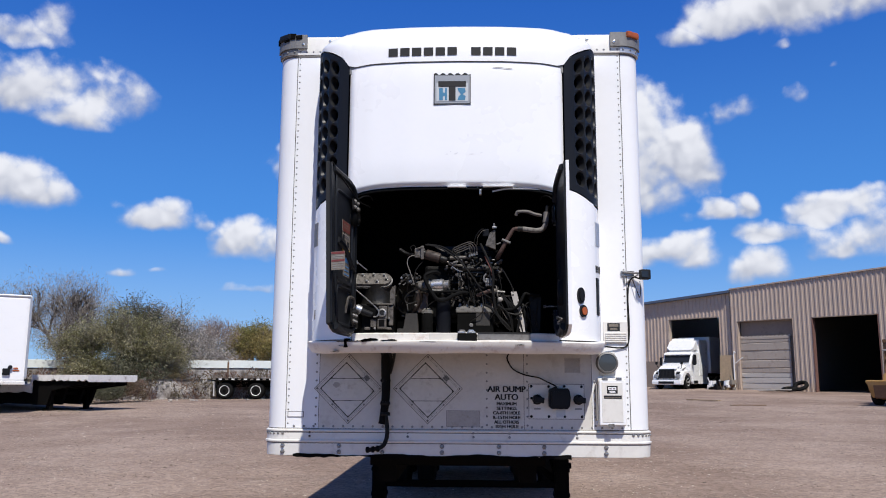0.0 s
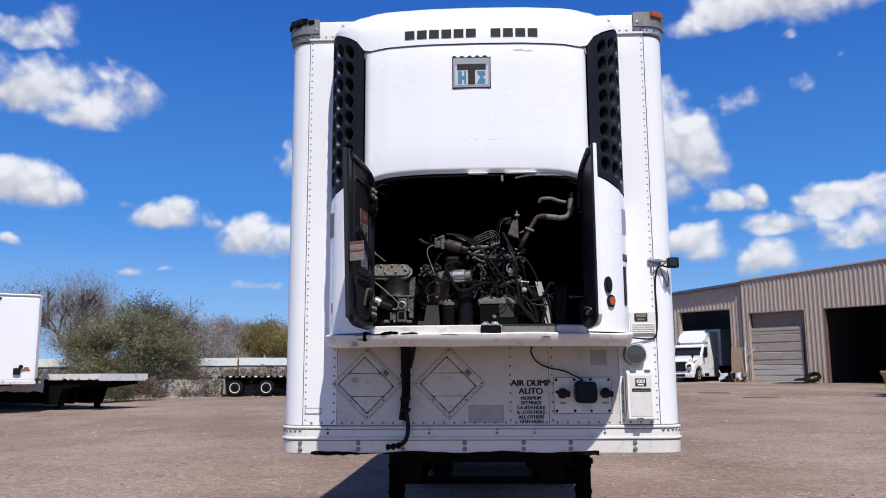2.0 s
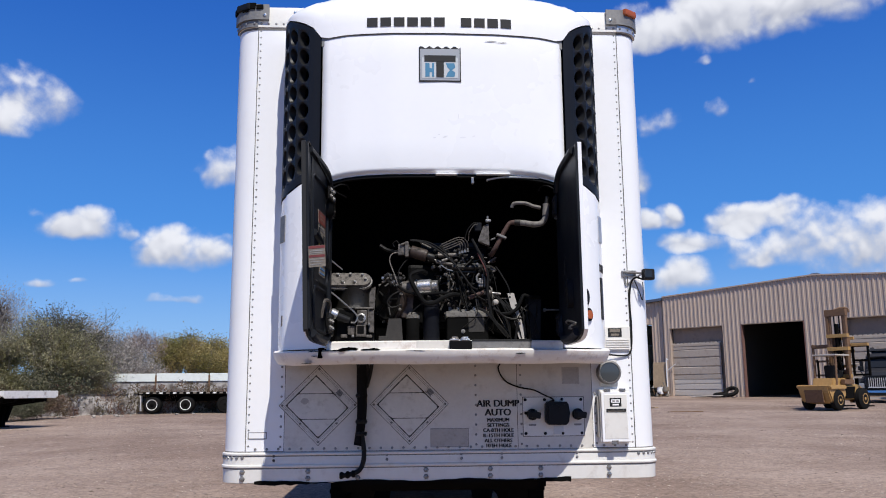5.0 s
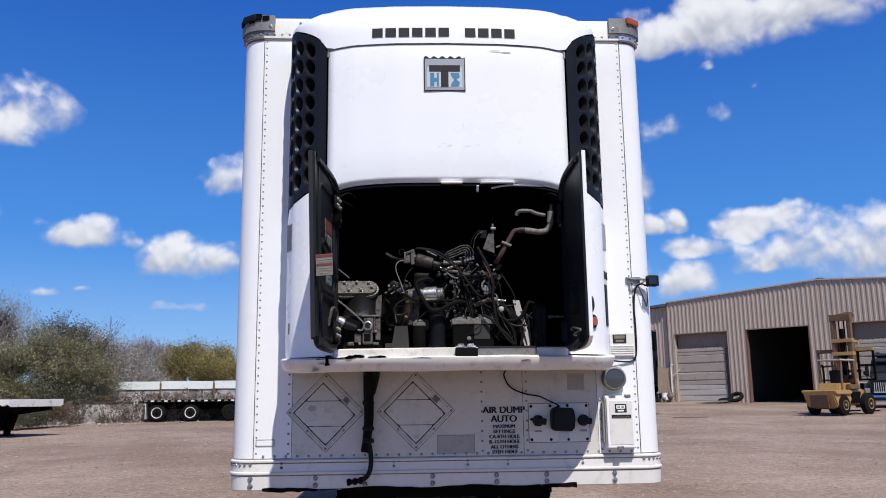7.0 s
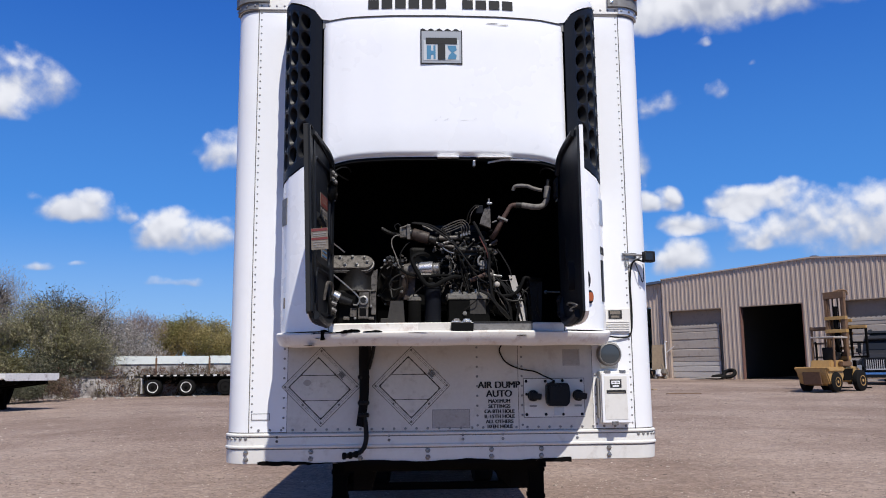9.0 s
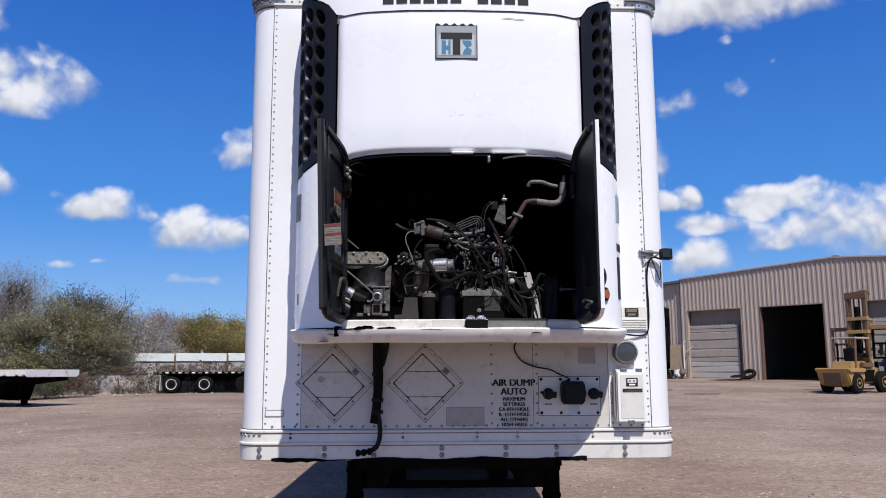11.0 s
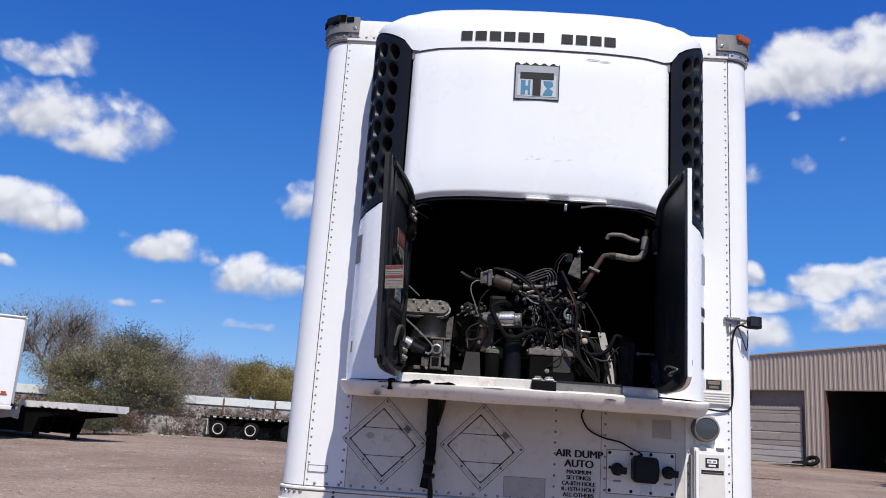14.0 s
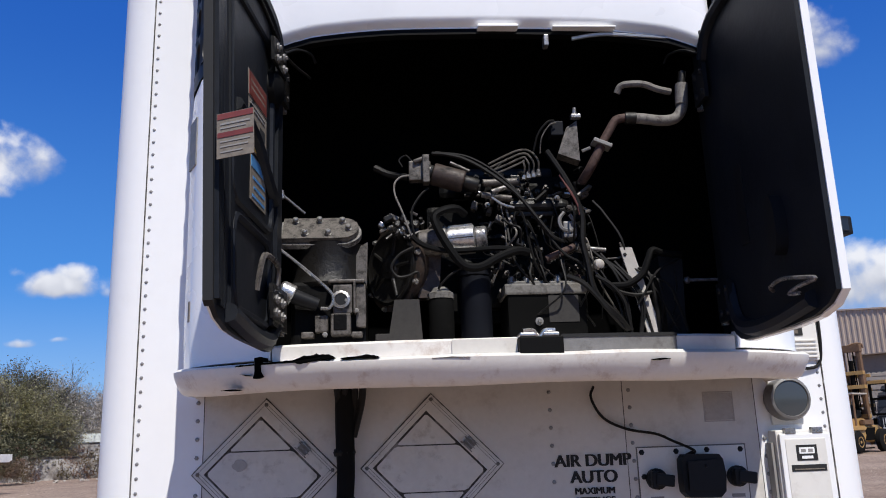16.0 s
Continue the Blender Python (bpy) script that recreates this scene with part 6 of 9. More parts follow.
def connector_panel():
    panel = thing("connector_panel", (0.475, FACE, 1.386), "white plate with black socket and two air couplings", "connector panel")
    # dark rim behind the plate: its edge shade put into colour
    bm = bmesh.new()
    span_box(bm, (0.290, FACE - 0.004, 1.382), (0.664, FACE - 0.001, 1.616))
    part("edge_line", bm, SEAM, panel)
    bm = bmesh.new()
    span_box(bm, (0.294, FACE - 0.006, 1.386), (0.660, FACE - 0.0035, 1.612), 0.001)
    part("plate", bm, WHITE_DIRTY, panel)
    for x, z in ((0.308, 1.598), (0.425, 1.598), (0.530, 1.600), (0.645, 1.598), (0.308, 1.400), (0.425, 1.400), (0.530, 1.400), (0.645, 1.400), (0.310, 1.52)):
        bm = bmesh.new()
        dome(bm, (x, FACE - 0.006, z), (0, -1, 0), 0.010, 0.5)
        part("bolt", bm, BLACK, panel)
    bm = bmesh.new()
    prism(bm, [(0.424, 1.468), (0.422, 1.500), (0.424, 1.572), (0.437, 1.588), (0.548, 1.586), (0.560, 1.570), (0.566, 1.52), (0.560, 1.468), (0.542, 1.450), (0.44, 1.452)], lambda u, v, w: (u, FACE - 0.006 - w, v), 0.055)
    prism(bm, [(0.436, 1.475), (0.438, 1.565), (0.54, 1.570), (0.552, 1.52), (0.545, 1.47)], lambda u, v, w: (u, FACE - 0.061 - w, v), 0.012)
    sock = part("socket_cover", bm, BLACK, panel)
    bm = bmesh.new()
    dome(bm, (0.497, FACE - 0.073, 1.55), (0, -1, 0), 0.006)
    rod(bm, (0.432, FACE - 0.04, 1.575), (0.47, FACE - 0.04, 1.592), 0.008)
    part("hinge", bm, BLACK, sock)
    for x in (0.348, 0.622):
        bm = bmesh.new()
        lathe(bm, (x, FACE - 0.006, 1.512), (0, -1, 0), [(0, 0.034), (0.02, 0.034), (0.024, 0.026), (0.045, 0.026), (0.05, 0.02)], 16)
        box(bm, (x + 0.012, FACE - 0.058, 1.510), (0.062, 0.03, 0.038), Matrix.Rotation(radians(8), 3, "Y"), 0.006)
        box(bm, (x - 0.02, FACE - 0.055, 1.512), (0.02, 0.026, 0.055), None, 0.005)
        part("air_coupling", bm, BLACK, panel, smooth=False)
        bm = bmesh.new()
        span_box(bm, (x - 0.022, FACE - 0.008, 1.445), (x + 0.022, FACE - 0.005, 1.456))
        part("tag", bm, GREY_INK, panel)
    bm = bmesh.new()
    span_box(bm, (0.475, FACE - 0.008, 1.395), (0.535, FACE - 0.005, 1.445))
    part("tag", bm, ALU, panel)


connector_panel()

bm = bmesh.new()
tube(bm, [(0.160, 5.435, 1.819), (0.148, 5.430, 1.780), (0.186, 5.435, 1.714), (0.265, 5.440, 1.675), (0.356, 5.430, 1.657), (0.404, 5.410, 1.633), (0.470, 5.40, 1.600), (0.462, 5.405, 1.585)], 0.0045, 6)
single("socket_cable", bm, CABLE, "thin black cable sagging from the unit to the socket", "cable", smooth=True)


def document_box():
    item = thing("document_box", (0.838, FACE, 1.338), "white steel document box with hinged lid and printed label", "document box")
    x0, x1, z0, z1, y = 0.748, 0.930, 1.345, 1.655, FACE - 0.065
    bm = bmesh.new()
    span_box(bm, (x0, y + 0.008, z0), (x1, FACE - 0.001, z1), 0.006)
    part("body", bm, WHITE_DIRTY, item)
    bm = bmesh.new()
    span_box(bm, (x0 + 0.006, y - 0.006, z0 + 0.004), (x1 - 0.004, y + 0.008, z1 - 0.012), 0.005)
    lid = part("lid", bm, WHITE, item)
    bm = bmesh.new()
    span_box(bm, (x0 + 0.022, y - 0.008, z0 + 0.022), (x1 - 0.022, y - 0.004, z1 - 0.03), 0.002)
    part("pressed_field", bm, WHITE_DIRTY, lid)
    for x in (x0 + 0.045, x1 - 0.045):
        bm = bmesh.new()
        span_box(bm, (x - 0.018, y - 0.008, z1 - 0.014), (x + 0.018, y + 0.012, z1 + 0.006), 0.002)
        part("hinge", bm, STEEL, item)
    bm = bmesh.new()
    span_box(bm, (x0 + 0.06, y - 0.012, z0 - 0.010), (x0 + 0.10, y, z0 + 0.014), 0.003)
    part("catch", bm, STEEL, item)
    bm = bmesh.new()
    span_box(bm, (x0 + 0.056, y - 0.0095, z1 - 0.100), (x0 + 0.126, y - 0.0075, z1 - 0.050), 0.0)
    plate = part("emblem", bm, INK, lid)
    for a, b, c, d, mt in ((0.065, 0.117, -0.078, -0.058, WHITE), (0.071, 0.087, -0.073, -0.063, GREY_INK), (0.095, 0.111, -0.073, -0.063, GREY_INK), (0.072, 0.110, -0.094, -0.085, WHITE)):
        bm = bmesh.new()
        span_box(bm, (x0 + a, y - 0.0102 - (0.0008 if mt is GREY_INK else 0), z1 + c), (x0 + b, y - 0.009, z1 + d))
        part("print_bar", bm, mt, plate)
    bm = bmesh.new()
    span_box(bm, (x0 + 0.034, y - 0.0095, z1 - 0.134), (x0 + 0.152, y - 0.0075, z1 - 0.113))
    bar = part("caption", bm, INK, lid)
    for z in (z1 - 0.127,):
        bm = bmesh.new()
        span_box(bm, (x0 + 0.042, y - 0.0105, z - 0.0018), (x0 + 0.143, y - 0.009, z + 0.0018))
        part("print_bar", bm, PAPER, bar)
    bm = bmesh.new()
    span_box(bm, (x0 - 0.012, FACE - 0.04, z0 + 0.03), (x0 - 0.002, FACE - 0.001, z1 - 0.04), 0.002)
    part("side_rail", bm, GREY_INK, item)


document_box()


def round_cap():
    item = thing("round_lamp", (0.815, FACE, 1.69), "round dark glass lamp on a white bracket", "lamp")
    bm = bmesh.new()
    span_box(bm, (0.765, FACE - 0.012, 1.672), (0.875, FACE - 0.001, 1.83), 0.003)
    part("bracket", bm, WHITE_DIRTY, item)
    bm = bmesh.new()
    lathe(bm, (0.815, FACE - 0.010, 1.757), (0, -1, 0), [(0, 0.072), (0.045, 0.072), (0.052, 0.068), (0.055, 0.060), (0.050, 0.058)], 32)
    part("rim", bm, CAST, item, "dull grey rim", smooth=True)
    bm = bmesh.new()
    lathe(bm, (0.815, FACE - 0.058, 1.757), (0, -1, 0), [(0, 0.060), (0.003, 0.057), (0.005, 0.038), (0.0062, 0.018), (0.0065, 0.004)], 32)
    part("lens", bm, LENS_GREY, item, smooth=True)


round_cap()


def vent_plate():
    item = thing("vent_plate", (0.883, FACE, 1.88), "small ribbed white cover plate with a label", "cover plate")
    bm = bmesh.new()
    span_box(bm, (0.800, FACE - 0.010, 1.885), (0.965, FACE - 0.001, 2.035), 0.004)
    part("plate", bm, WHITE_DIRTY, item)
    for k in range(5):
        bm = bmesh.new()
        span_box(bm, (0.812, FACE - 0.016, 1.895 + k * 0.014), (0.955, FACE - 0.008, 1.902 + k * 0.014), 0.002)
        part("rib", bm, WHITE_DIRTY, item)
    bm = bmesh.new()
    span_box(bm, (0.828, FACE - 0.0125, 1.972), (0.912, FACE - 0.009, 2.025))
    lab = part("emblem", bm, INK, item)
    for a, b, c, d in ((0.838, 0.902, 2.000, 2.019), (0.845, 0.895, 1.979, 1.992)):
        bm = bmesh.new()
        span_box(bm, (a, FACE - 0.0138, c), (b, FACE - 0.012, d))
        part("print_bar", bm, PAPER, lab)


vent_plate()


def work_lamp():
    item = thing("work_lamp", (0.95, FACE, 2.31), "small black work lamp on a steel bracket", "lamp")
    bm = bmesh.new()
    tube(bm, [(0.938, FACE - 0.008, 2.372), (1.06, FACE - 0.03, 2.362)], 0.007, 6, 0)
    tube(bm, [(0.945, FACE - 0.008, 2.372), (0.955, FACE - 0.008, 2.29), (0.995, FACE - 0.012, 2.325), (1.045, FACE - 0.03, 2.355)], 0.006, 6, 0)
    span_box(bm, (0.93, FACE - 0.010, 2.345), (1.02, FACE - 0.004, 2.382), 0.001)
    part("bracket", bm, STEEL, item)
    bm = bmesh.new()
    box(bm, (1.085, FACE - 0.045, 2.352), (0.068, 0.05, 0.068), turn_z(12), 0.008)
    head = part("head", bm, BLACK, item)
    bm = bmesh.new()
    box(bm, (1.080, FACE - 0.072, 2.352), (0.048, 0.006, 0.046), turn_z(12), 0.002)
    part("lens", bm, GLASS_DARK, head)
    bm = bmesh.new()
    tube(bm, [(1.06, FACE - 0.02, 2.325), (1.01, FACE - 0.03, 2.335), (0.985, FACE - 0.01, 2.30), (0.972, FACE - 0.008, 2.20), (0.975, FACE - 0.008, 2.05), (0.972, FACE - 0.008, 1.93), (0.955, FACE - 0.008, 1.87), (0.90, FACE - 0.012, 1.858), (0.80, FACE - 0.03, 1.865), (0.76, FACE - 0.02, 1.85)], 0.0055, 6)
    tube(bm, [(1.005, FACE - 0.02, 2.32), (1.035, FACE - 0.02, 2.24), (1.055, FACE + 0.0, 2.20), (1.06, FACE - 0.01, 2.26), (1.055, FACE - 0.02, 2.31)], 0.003, 5)
    part("cable", bm, CABLE, item, smooth=True)


work_lamp()

# patches left by old labels
for x0, x1, z0, z1, mat in ((-0.262, -0.035, 1.327, 1.436, GREY_INK), (0.535, 0.640, 1.690, 1.790, PLACARD), (-1.335, -1.225, 1.385, 1.425, GREY_INK)):
    patch = thing("old_label", ((x0 + x1) / 2, FACE, z0), "faded remains of a label on white sheet", "label", "old labels")
    bm = bmesh.new()
    for a, b, c, d in ((x0, x1, z0, z0 + 0.004), (x0, x1, z1 - 0.004, z1), (x0, x0 + 0.004, z0 + 0.004, z1 - 0.004), (x1 - 0.004, x1, z0 + 0.004, z1 - 0.004)):
        span_box(bm, (a, FACE - 0.0035, c), (b, FACE - 0.001, d))
    part("edge", bm, TARNISH if x0 > 0 else mat, patch)
    bm = bmesh.new()
    span_box(bm, (x0 + 0.005, FACE - 0.003, z0 + 0.005), (x1 - 0.005, FACE - 0.001, z1 - 0.005))
    part("film", bm, TARNISH if x0 > -1 else WHITE, patch)


def drain_hoses():
    item = thing("drain_hoses", (-0.67, FACE, 1.18), "bundle of black taped drain hoses hanging from the unit", "hoses")
    bm = bmesh.new()
    tube(bm, [(-0.665, 5.36, 1.84), (-0.668, 5.39, 1.70), (-0.666, 5.40, 1.55), (-0.676, 5.405, 1.43), (-0.690, 5.40, 1.345)], 0.033, 10, 5, 0.024)
    part("tape_sleeve", bm, RUBBER, item, smooth=True)
    for dx, top in ((-0.02, 1.85), (0.0, 1.86), (0.028, 1.86), (0.05, 1.855)):
        bm = bmesh.new()
        tube(bm, [(-0.665 + dx * 1.2, 5.30, top), (-0.665 + dx, 5.37, 1.78), (-0.666 + dx * 0.5, 5.395, 1.68)], 0.012, 7)
        part("hose", bm, CABLE, item, smooth=True)
    bm = bmesh.new()
    tube(bm, [(-0.675, 5.395, 1.45), (-0.655, 5.395, 1.34), (-0.655, 5.39, 1.26), (-0.680, 5.385, 1.205), (-0.730, 5.380, 1.185), (-0.770, 5.378, 1.180)], 0.014, 8)
    part("hose", bm, CABLE, item, smooth=True)
    for x, z in ((-0.712, 1.188), (-0.745, 1.183), (-0.780, 1.180)):
        bm = bmesh.new()
        lathe(bm, (x + 0.012, 5.379, z), (-1, 0, -0.05), [(0, 0.016), (0.006, 0.021), (0.018, 0.021), (0.024, 0.014)], 10)
        part("fitting", bm, RUBBER, item)
    for z in (1.62, 1.47, 1.40):
        bm = bmesh.new()
        lathe(bm, (-0.670, 5.402, z), (0, 0, 1), [(0, 0.032), (0.012, 0.036), (0.024, 0.032)], 10)
        part("tape_wrap", bm, CABLE, item)


drain_hoses()


# ---- the machinery in the open bay ----
def hose(name, points, r, mat, label, category="hose", n=7, group=""):
    bm = bmesh.new()
    tube(bm, points, r, n)
    return single(name, bm, mat, label, category, group, smooth=True)


FLOOR = 1.920


def compressor():
    item = thing("refrigeration_compressor", (-0.70, 5.1, FLOOR), "grey cast compressor with bolted oval cylinder head", "compressor")
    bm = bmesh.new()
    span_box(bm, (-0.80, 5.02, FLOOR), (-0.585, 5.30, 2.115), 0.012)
    part("crankcase", bm, SHADE_BLACK, item)
    for nm, lo, hi in (("side_cover", (-0.678, 4.985, 2.014), (-0.624, 5.03, 2.098)), ("end_cover", (-0.614, 4.99, 1.975), (-0.586, 5.03, 2.098)), ("valve_block", (-0.684, 4.975, 1.952), (-0.628, 5.03, 2.013)), ("rib", (-0.691, 4.98, 2.102), (-0.588, 5.04, 2.112)), ("rib", (-0.621, 4.978, 2.013), (-0.614, 5.04, 2.106)), ("oil_pump", (-0.729, 4.988, 1.964), (-0.692, 5.03, 2.010)),
                       ("foot", (-0.766, 4.98, 1.948), (-0.732, 5.04, 1.964)), ("foot", (-0.627, 4.98, 1.948), (-0.596, 5.04, 1.962))):
        bm = bmesh.new()
        span_box(bm, lo, hi, 0.004)
        part(nm, bm, CASTING, item)
    # flat dark slab: a hollow's shade given as colour
    bm = bmesh.new()
    span_box(bm, (-0.676, 4.9725, 1.966), (-0.639, 4.99, 2.011), 0.003)
    part("recess_shade", bm, SHADE_BLACK, item)
    bm = bmesh.new()
    lathe(bm, (-0.70, 5.12, 2.10), (0, 0, 1), [(0, 0.112), (0.012, 0.118), (0.03, 0.110), (0.10, 0.112), (0.13, 0.120)], 26)
    part("cylinder", bm, IRON, item, smooth=True)
    bm = bmesh.new()
    prism(bm, [(-0.605, 2.10), (-0.585, 2.10), (-0.58, 2.235), (-0.60, 2.225), (-0.64, 2.14)], lambda u, v, w: (u, 5.05 + w, v), 0.06)
    part("web", bm, CASTING, item)
    # head plate, tipped towards the viewer
    tip = Matrix.Translation((-0.715, 5.045, 2.262)) @ Matrix.Rotation(radians(52), 4, "X")
    def slot(rx, rz, shift=0.0):
        pts = []
        for k in range(10):
            a = -math.pi / 2 + math.pi * k / 9
            pts.append((rx - rz + rz * math.cos(a) + shift, rz * math.sin(a)))
        return pts + [(-rx, rz), (-rx, -rz)]
    for nm, rx, rz, w0, w1, mat in (("head_flange", 0.118, 0.056, -0.012, 0.004, STEEL), ("head_cover", 0.110, 0.048, 0.004, 0.022, CASTING)):
        bm = bmesh.new()
        prism(bm, slot(rx, rz), lambda u, v, w: tip @ Vector((u, v, w0 + w)), w1 - w0)
        part(nm, bm, mat, item)
    for u, v in ((-0.075, 0.028), (-0.005, 0.030), (0.062, 0.026), (-0.045, -0.030), (0.022, -0.030), (0.080, -0.008)):
        bm = bmesh.new()
        way = (tip.to_3x3() @ Vector((0, 0, 1)))
        lathe(bm, tip @ Vector((u, v, 0.022)), way, [(0, 0.011), (0.004, 0.011), (0.0045, 0.0085), (0.014, 0.0085), (0.016, 0.006)], 8)
        part("bolt", bm, STEEL, item)
    bm = bmesh.new()
    lathe(bm, (-0.655, 4.985, 2.052), (0, -1, 0.1), [(0, 0.026), (0.010, 0.026), (0.012, 0.018), (0.006, 0.016)], 18)
    part("sight_ring", bm, STEEL, item, smooth=True)
    bm = bmesh.new()
    lathe(bm, (-0.655, 4.979, 2.052), (0, -1, 0.1), [(0, 0.017), (0.004, 0.016)], 14)
    part("sight_glass", bm, BLACK, item)
    bm = bmesh.new()
    lathe(bm, (-0.826, 4.970, 2.085), Vector((-0.748, 4.985, 2.044)) - Vector((-0.826, 4.970, 2.085)), [(0, 0.022), (0.006, 0.029), (0.040, 0.030), (0.044, 0.026)], 18)
    part("solenoid_sleeve", bm, ALLOY, item, "bright metal sleeve", smooth=True)
    bm = bmesh.new()
    rod(bm, (-0.789, 4.975, 2.065), (-0.721, 4.990, 2.041), 0.022, 0.018, 16)
    part("solenoid", bm, BLACK, item, smooth=True)
    bm = bmesh.new()
    tube(bm, [(-0.827, 4.965, 2.199), (-0.755, 4.970, 2.140), (-0.692, 4.975, 2.083), (-0.676, 4.975, 2.056), (-0.687, 4.975, 2.029), (-0.711, 4.975, 2.028)], 0.0048, 7, 4)
    part("equaliser_pipe", bm, STEEL, item, "thin bright pipe", smooth=True)
    for a, b, r in (((-0.831, 5.050, 2.385), (-0.767, 5.080, 2.335), 0.004), ((-0.834, 5.040, 2.395), (-0.829, 5.040, 2.370), 0.008)):
        bm = bmesh.new()
        rod(bm, a, b, r)
        part("fitting", bm, STEEL, item)
    for x, z in ((-0.700, 1.955), (-0.640, 2.05), (-0.612, 2.02)):
        bm = bmesh.new()
        lathe(bm, (x, 4.985, z), (0, -1, 0), [(0, 0.008), (0.006, 0.008), (0.007, 0.005), (0.012, 0.005)], 6)
        part("bolt", bm, CAST, item)


compressor()


def diesel_engine():
    item = thing("diesel_engine", (-0.2, 5.2, FLOOR), "small oily black diesel engine with injector pipes", "engine")
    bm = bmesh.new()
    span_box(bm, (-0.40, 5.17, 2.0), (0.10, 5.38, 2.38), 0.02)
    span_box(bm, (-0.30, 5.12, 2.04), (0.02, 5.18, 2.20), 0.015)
    part("block", bm, SHADE_BLACK, item)
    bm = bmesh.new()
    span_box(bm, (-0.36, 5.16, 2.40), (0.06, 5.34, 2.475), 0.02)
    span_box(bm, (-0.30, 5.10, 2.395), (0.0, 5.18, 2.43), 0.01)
    part("cylinder_head", bm, SHADE_BLACK, item)
    bm = bmesh.new()
    span_box(bm, (-0.32, 5.2, 2.475), (0.02, 5.32, 2.515), 0.015)
    part("valve_cover", bm, BLACK, item)
    # flywheel housing: a cast bell with a flange, bolts, webs and the dark flywheel in its mouth
    c, axis = Vector((-0.505, 5.075, 2.160)), Vector((-0.8, -0.60, 0.0)).normalized()
    bm = bmesh.new()
    lathe(bm, c - axis * 0.10, axis, [(0, 0.080), (0.03, 0.098), (0.07, 0.116), (0.085, 0.128), (0.100, 0.130), (0.104, 0.122)], 30)
    part("flywheel_housing", bm, HOUSING, item, smooth=True)
    bm = bmesh.new()
    lathe(bm, c + axis * 0.0045, axis, [(0, 0.112), (0.010, 0.112), (0.013, 0.104), (0.006, 0.094), (0.006, 0.040), (0.016, 0.034), (0.022, 0.016), (0.023, 0.004)], 30)
    part("flywheel", bm, IRON, item, smooth=True)
    turned = turn_to(axis)
    for k in range(9):
        t = k * 2 * math.pi / 9 + 0.2
        at = c + turned @ Vector((0.124 * math.cos(t), 0.124 * math.sin(t), 0.0))
        bm = bmesh.new()
        lathe(bm, at, axis, [(0, 0.009), (0.008, 0.009), (0.009, 0.006), (0.014, 0.0055)], 6)
        part("flange_bolt", bm, STEEL, item)
    for k in range(5):
        t = k * 2 * math.pi / 5
        bm = bmesh.new()
        rod(bm, c + axis * 0.012 + turned @ Vector((0.035 * math.cos(t), 0.035 * math.sin(t), 0)), c + axis * 0.012 + turned @ Vector((0.094 * math.cos(t), 0.094 * math.sin(t), 0)), 0.008, 0.005, 8)
        part("spoke", bm, IRON, item)
    bm = bmesh.new()
    prism(bm, [(-0.435, 2.06), (-0.375, 2.06), (-0.365, 2.20), (-0.400, 2.27), (-0.440, 2.24)], lambda u, v, w: (u, 5.02 + w, v), 0.05)
    part("bell_web", bm, HOUSING, item)
    # switches and unions crowded over the housing
    rnd = random.Random(41)
    for k in range(26):
        x, z = rnd.uniform(-0.545, -0.385), 2.245 + rnd.uniform(-0.01, 0.055)
        y = 4.995 + rnd.uniform(-0.01, 0.05)
        bm = bmesh.new()
        if k % 3 == 0:
            lathe(bm, (x, y, z), (rnd.uniform(-0.6, 0.6), -1, rnd.uniform(-0.3, 0.8)), [(-0.02, 0.008), (0, 0.012), (0.010, 0.012), (0.012, 0.007), (0.024, 0.006)], 8)
        elif k % 3 == 1:
            box(bm, (x, y, z), (rnd.uniform(0.012, 0.030), 0.03, rnd.uniform(0.010, 0.022)), Matrix.Rotation(rnd.uniform(-0.6, 0.6), 3, "Y"), 0.003)
        else:
            rod(bm, (x, y, z), (x + rnd.uniform(-0.05, 0.05), y - 0.01, z + rnd.uniform(-0.03, 0.03)), rnd.uniform(0.003, 0.006), None, 8)
        part("fitting", bm, rnd.choice((IRON, CASTING, STEEL, CASTING, IRON)), item)
    # injection pump with its pipes
    bm = bmesh.new()
    span_box(bm, (-0.15, 5.06, 2.31), (-0.01, 5.10, 2.37), 0.008)
    lathe(bm, (-0.19, 5.065, 2.345), (1, 0, 0), [(0, 0.018), (0.03, 0.022), (0.20, 0.021), (0.22, 0.014)], 14)
    part("injection_pump", bm, IRON, item)
    for k in range(4):
        bm = bmesh.new()
        tube(bm, [Vector((-0.210, 5.050, 2.474)) - Vector((0, 0, 0.013 * k)), Vector((-0.165, 5.040, 2.494)) - Vector((-0.004 * k, 0, 0.013 * k)), Vector((-0.117, 5.030, 2.511)) - Vector((-0.004 * k, 0, 0.012 * k)),
                  Vector((-0.082, 5.030, 2.507)) - Vector((0.008 * k, 0, 0.011 * k)), Vector((-0.060, 5.030, 2.478)) - Vector((0.014 * k, 0, 0.008 * k)), Vector((-0.059, 5.040, 2.442)) - Vector((0.016 * k, 0, 0.004 * k))], 0.0032, 6)
        part("injector_pipe", bm, CASTING, item, smooth=True)
        bm = bmesh.new()
        lathe(bm, Vector((-0.059, 5.040, 2.431)) - Vector((0.016 * k, 0, 0.004 * k)), (0, 0, 1), [(0, 0.009), (0.012, 0.009), (0.013, 0.006), (0.02, 0.006)], 6)
        part("union_nut", bm, STEEL, item)
    # small fittings over the front of the block
    rnd = random.Random(21)
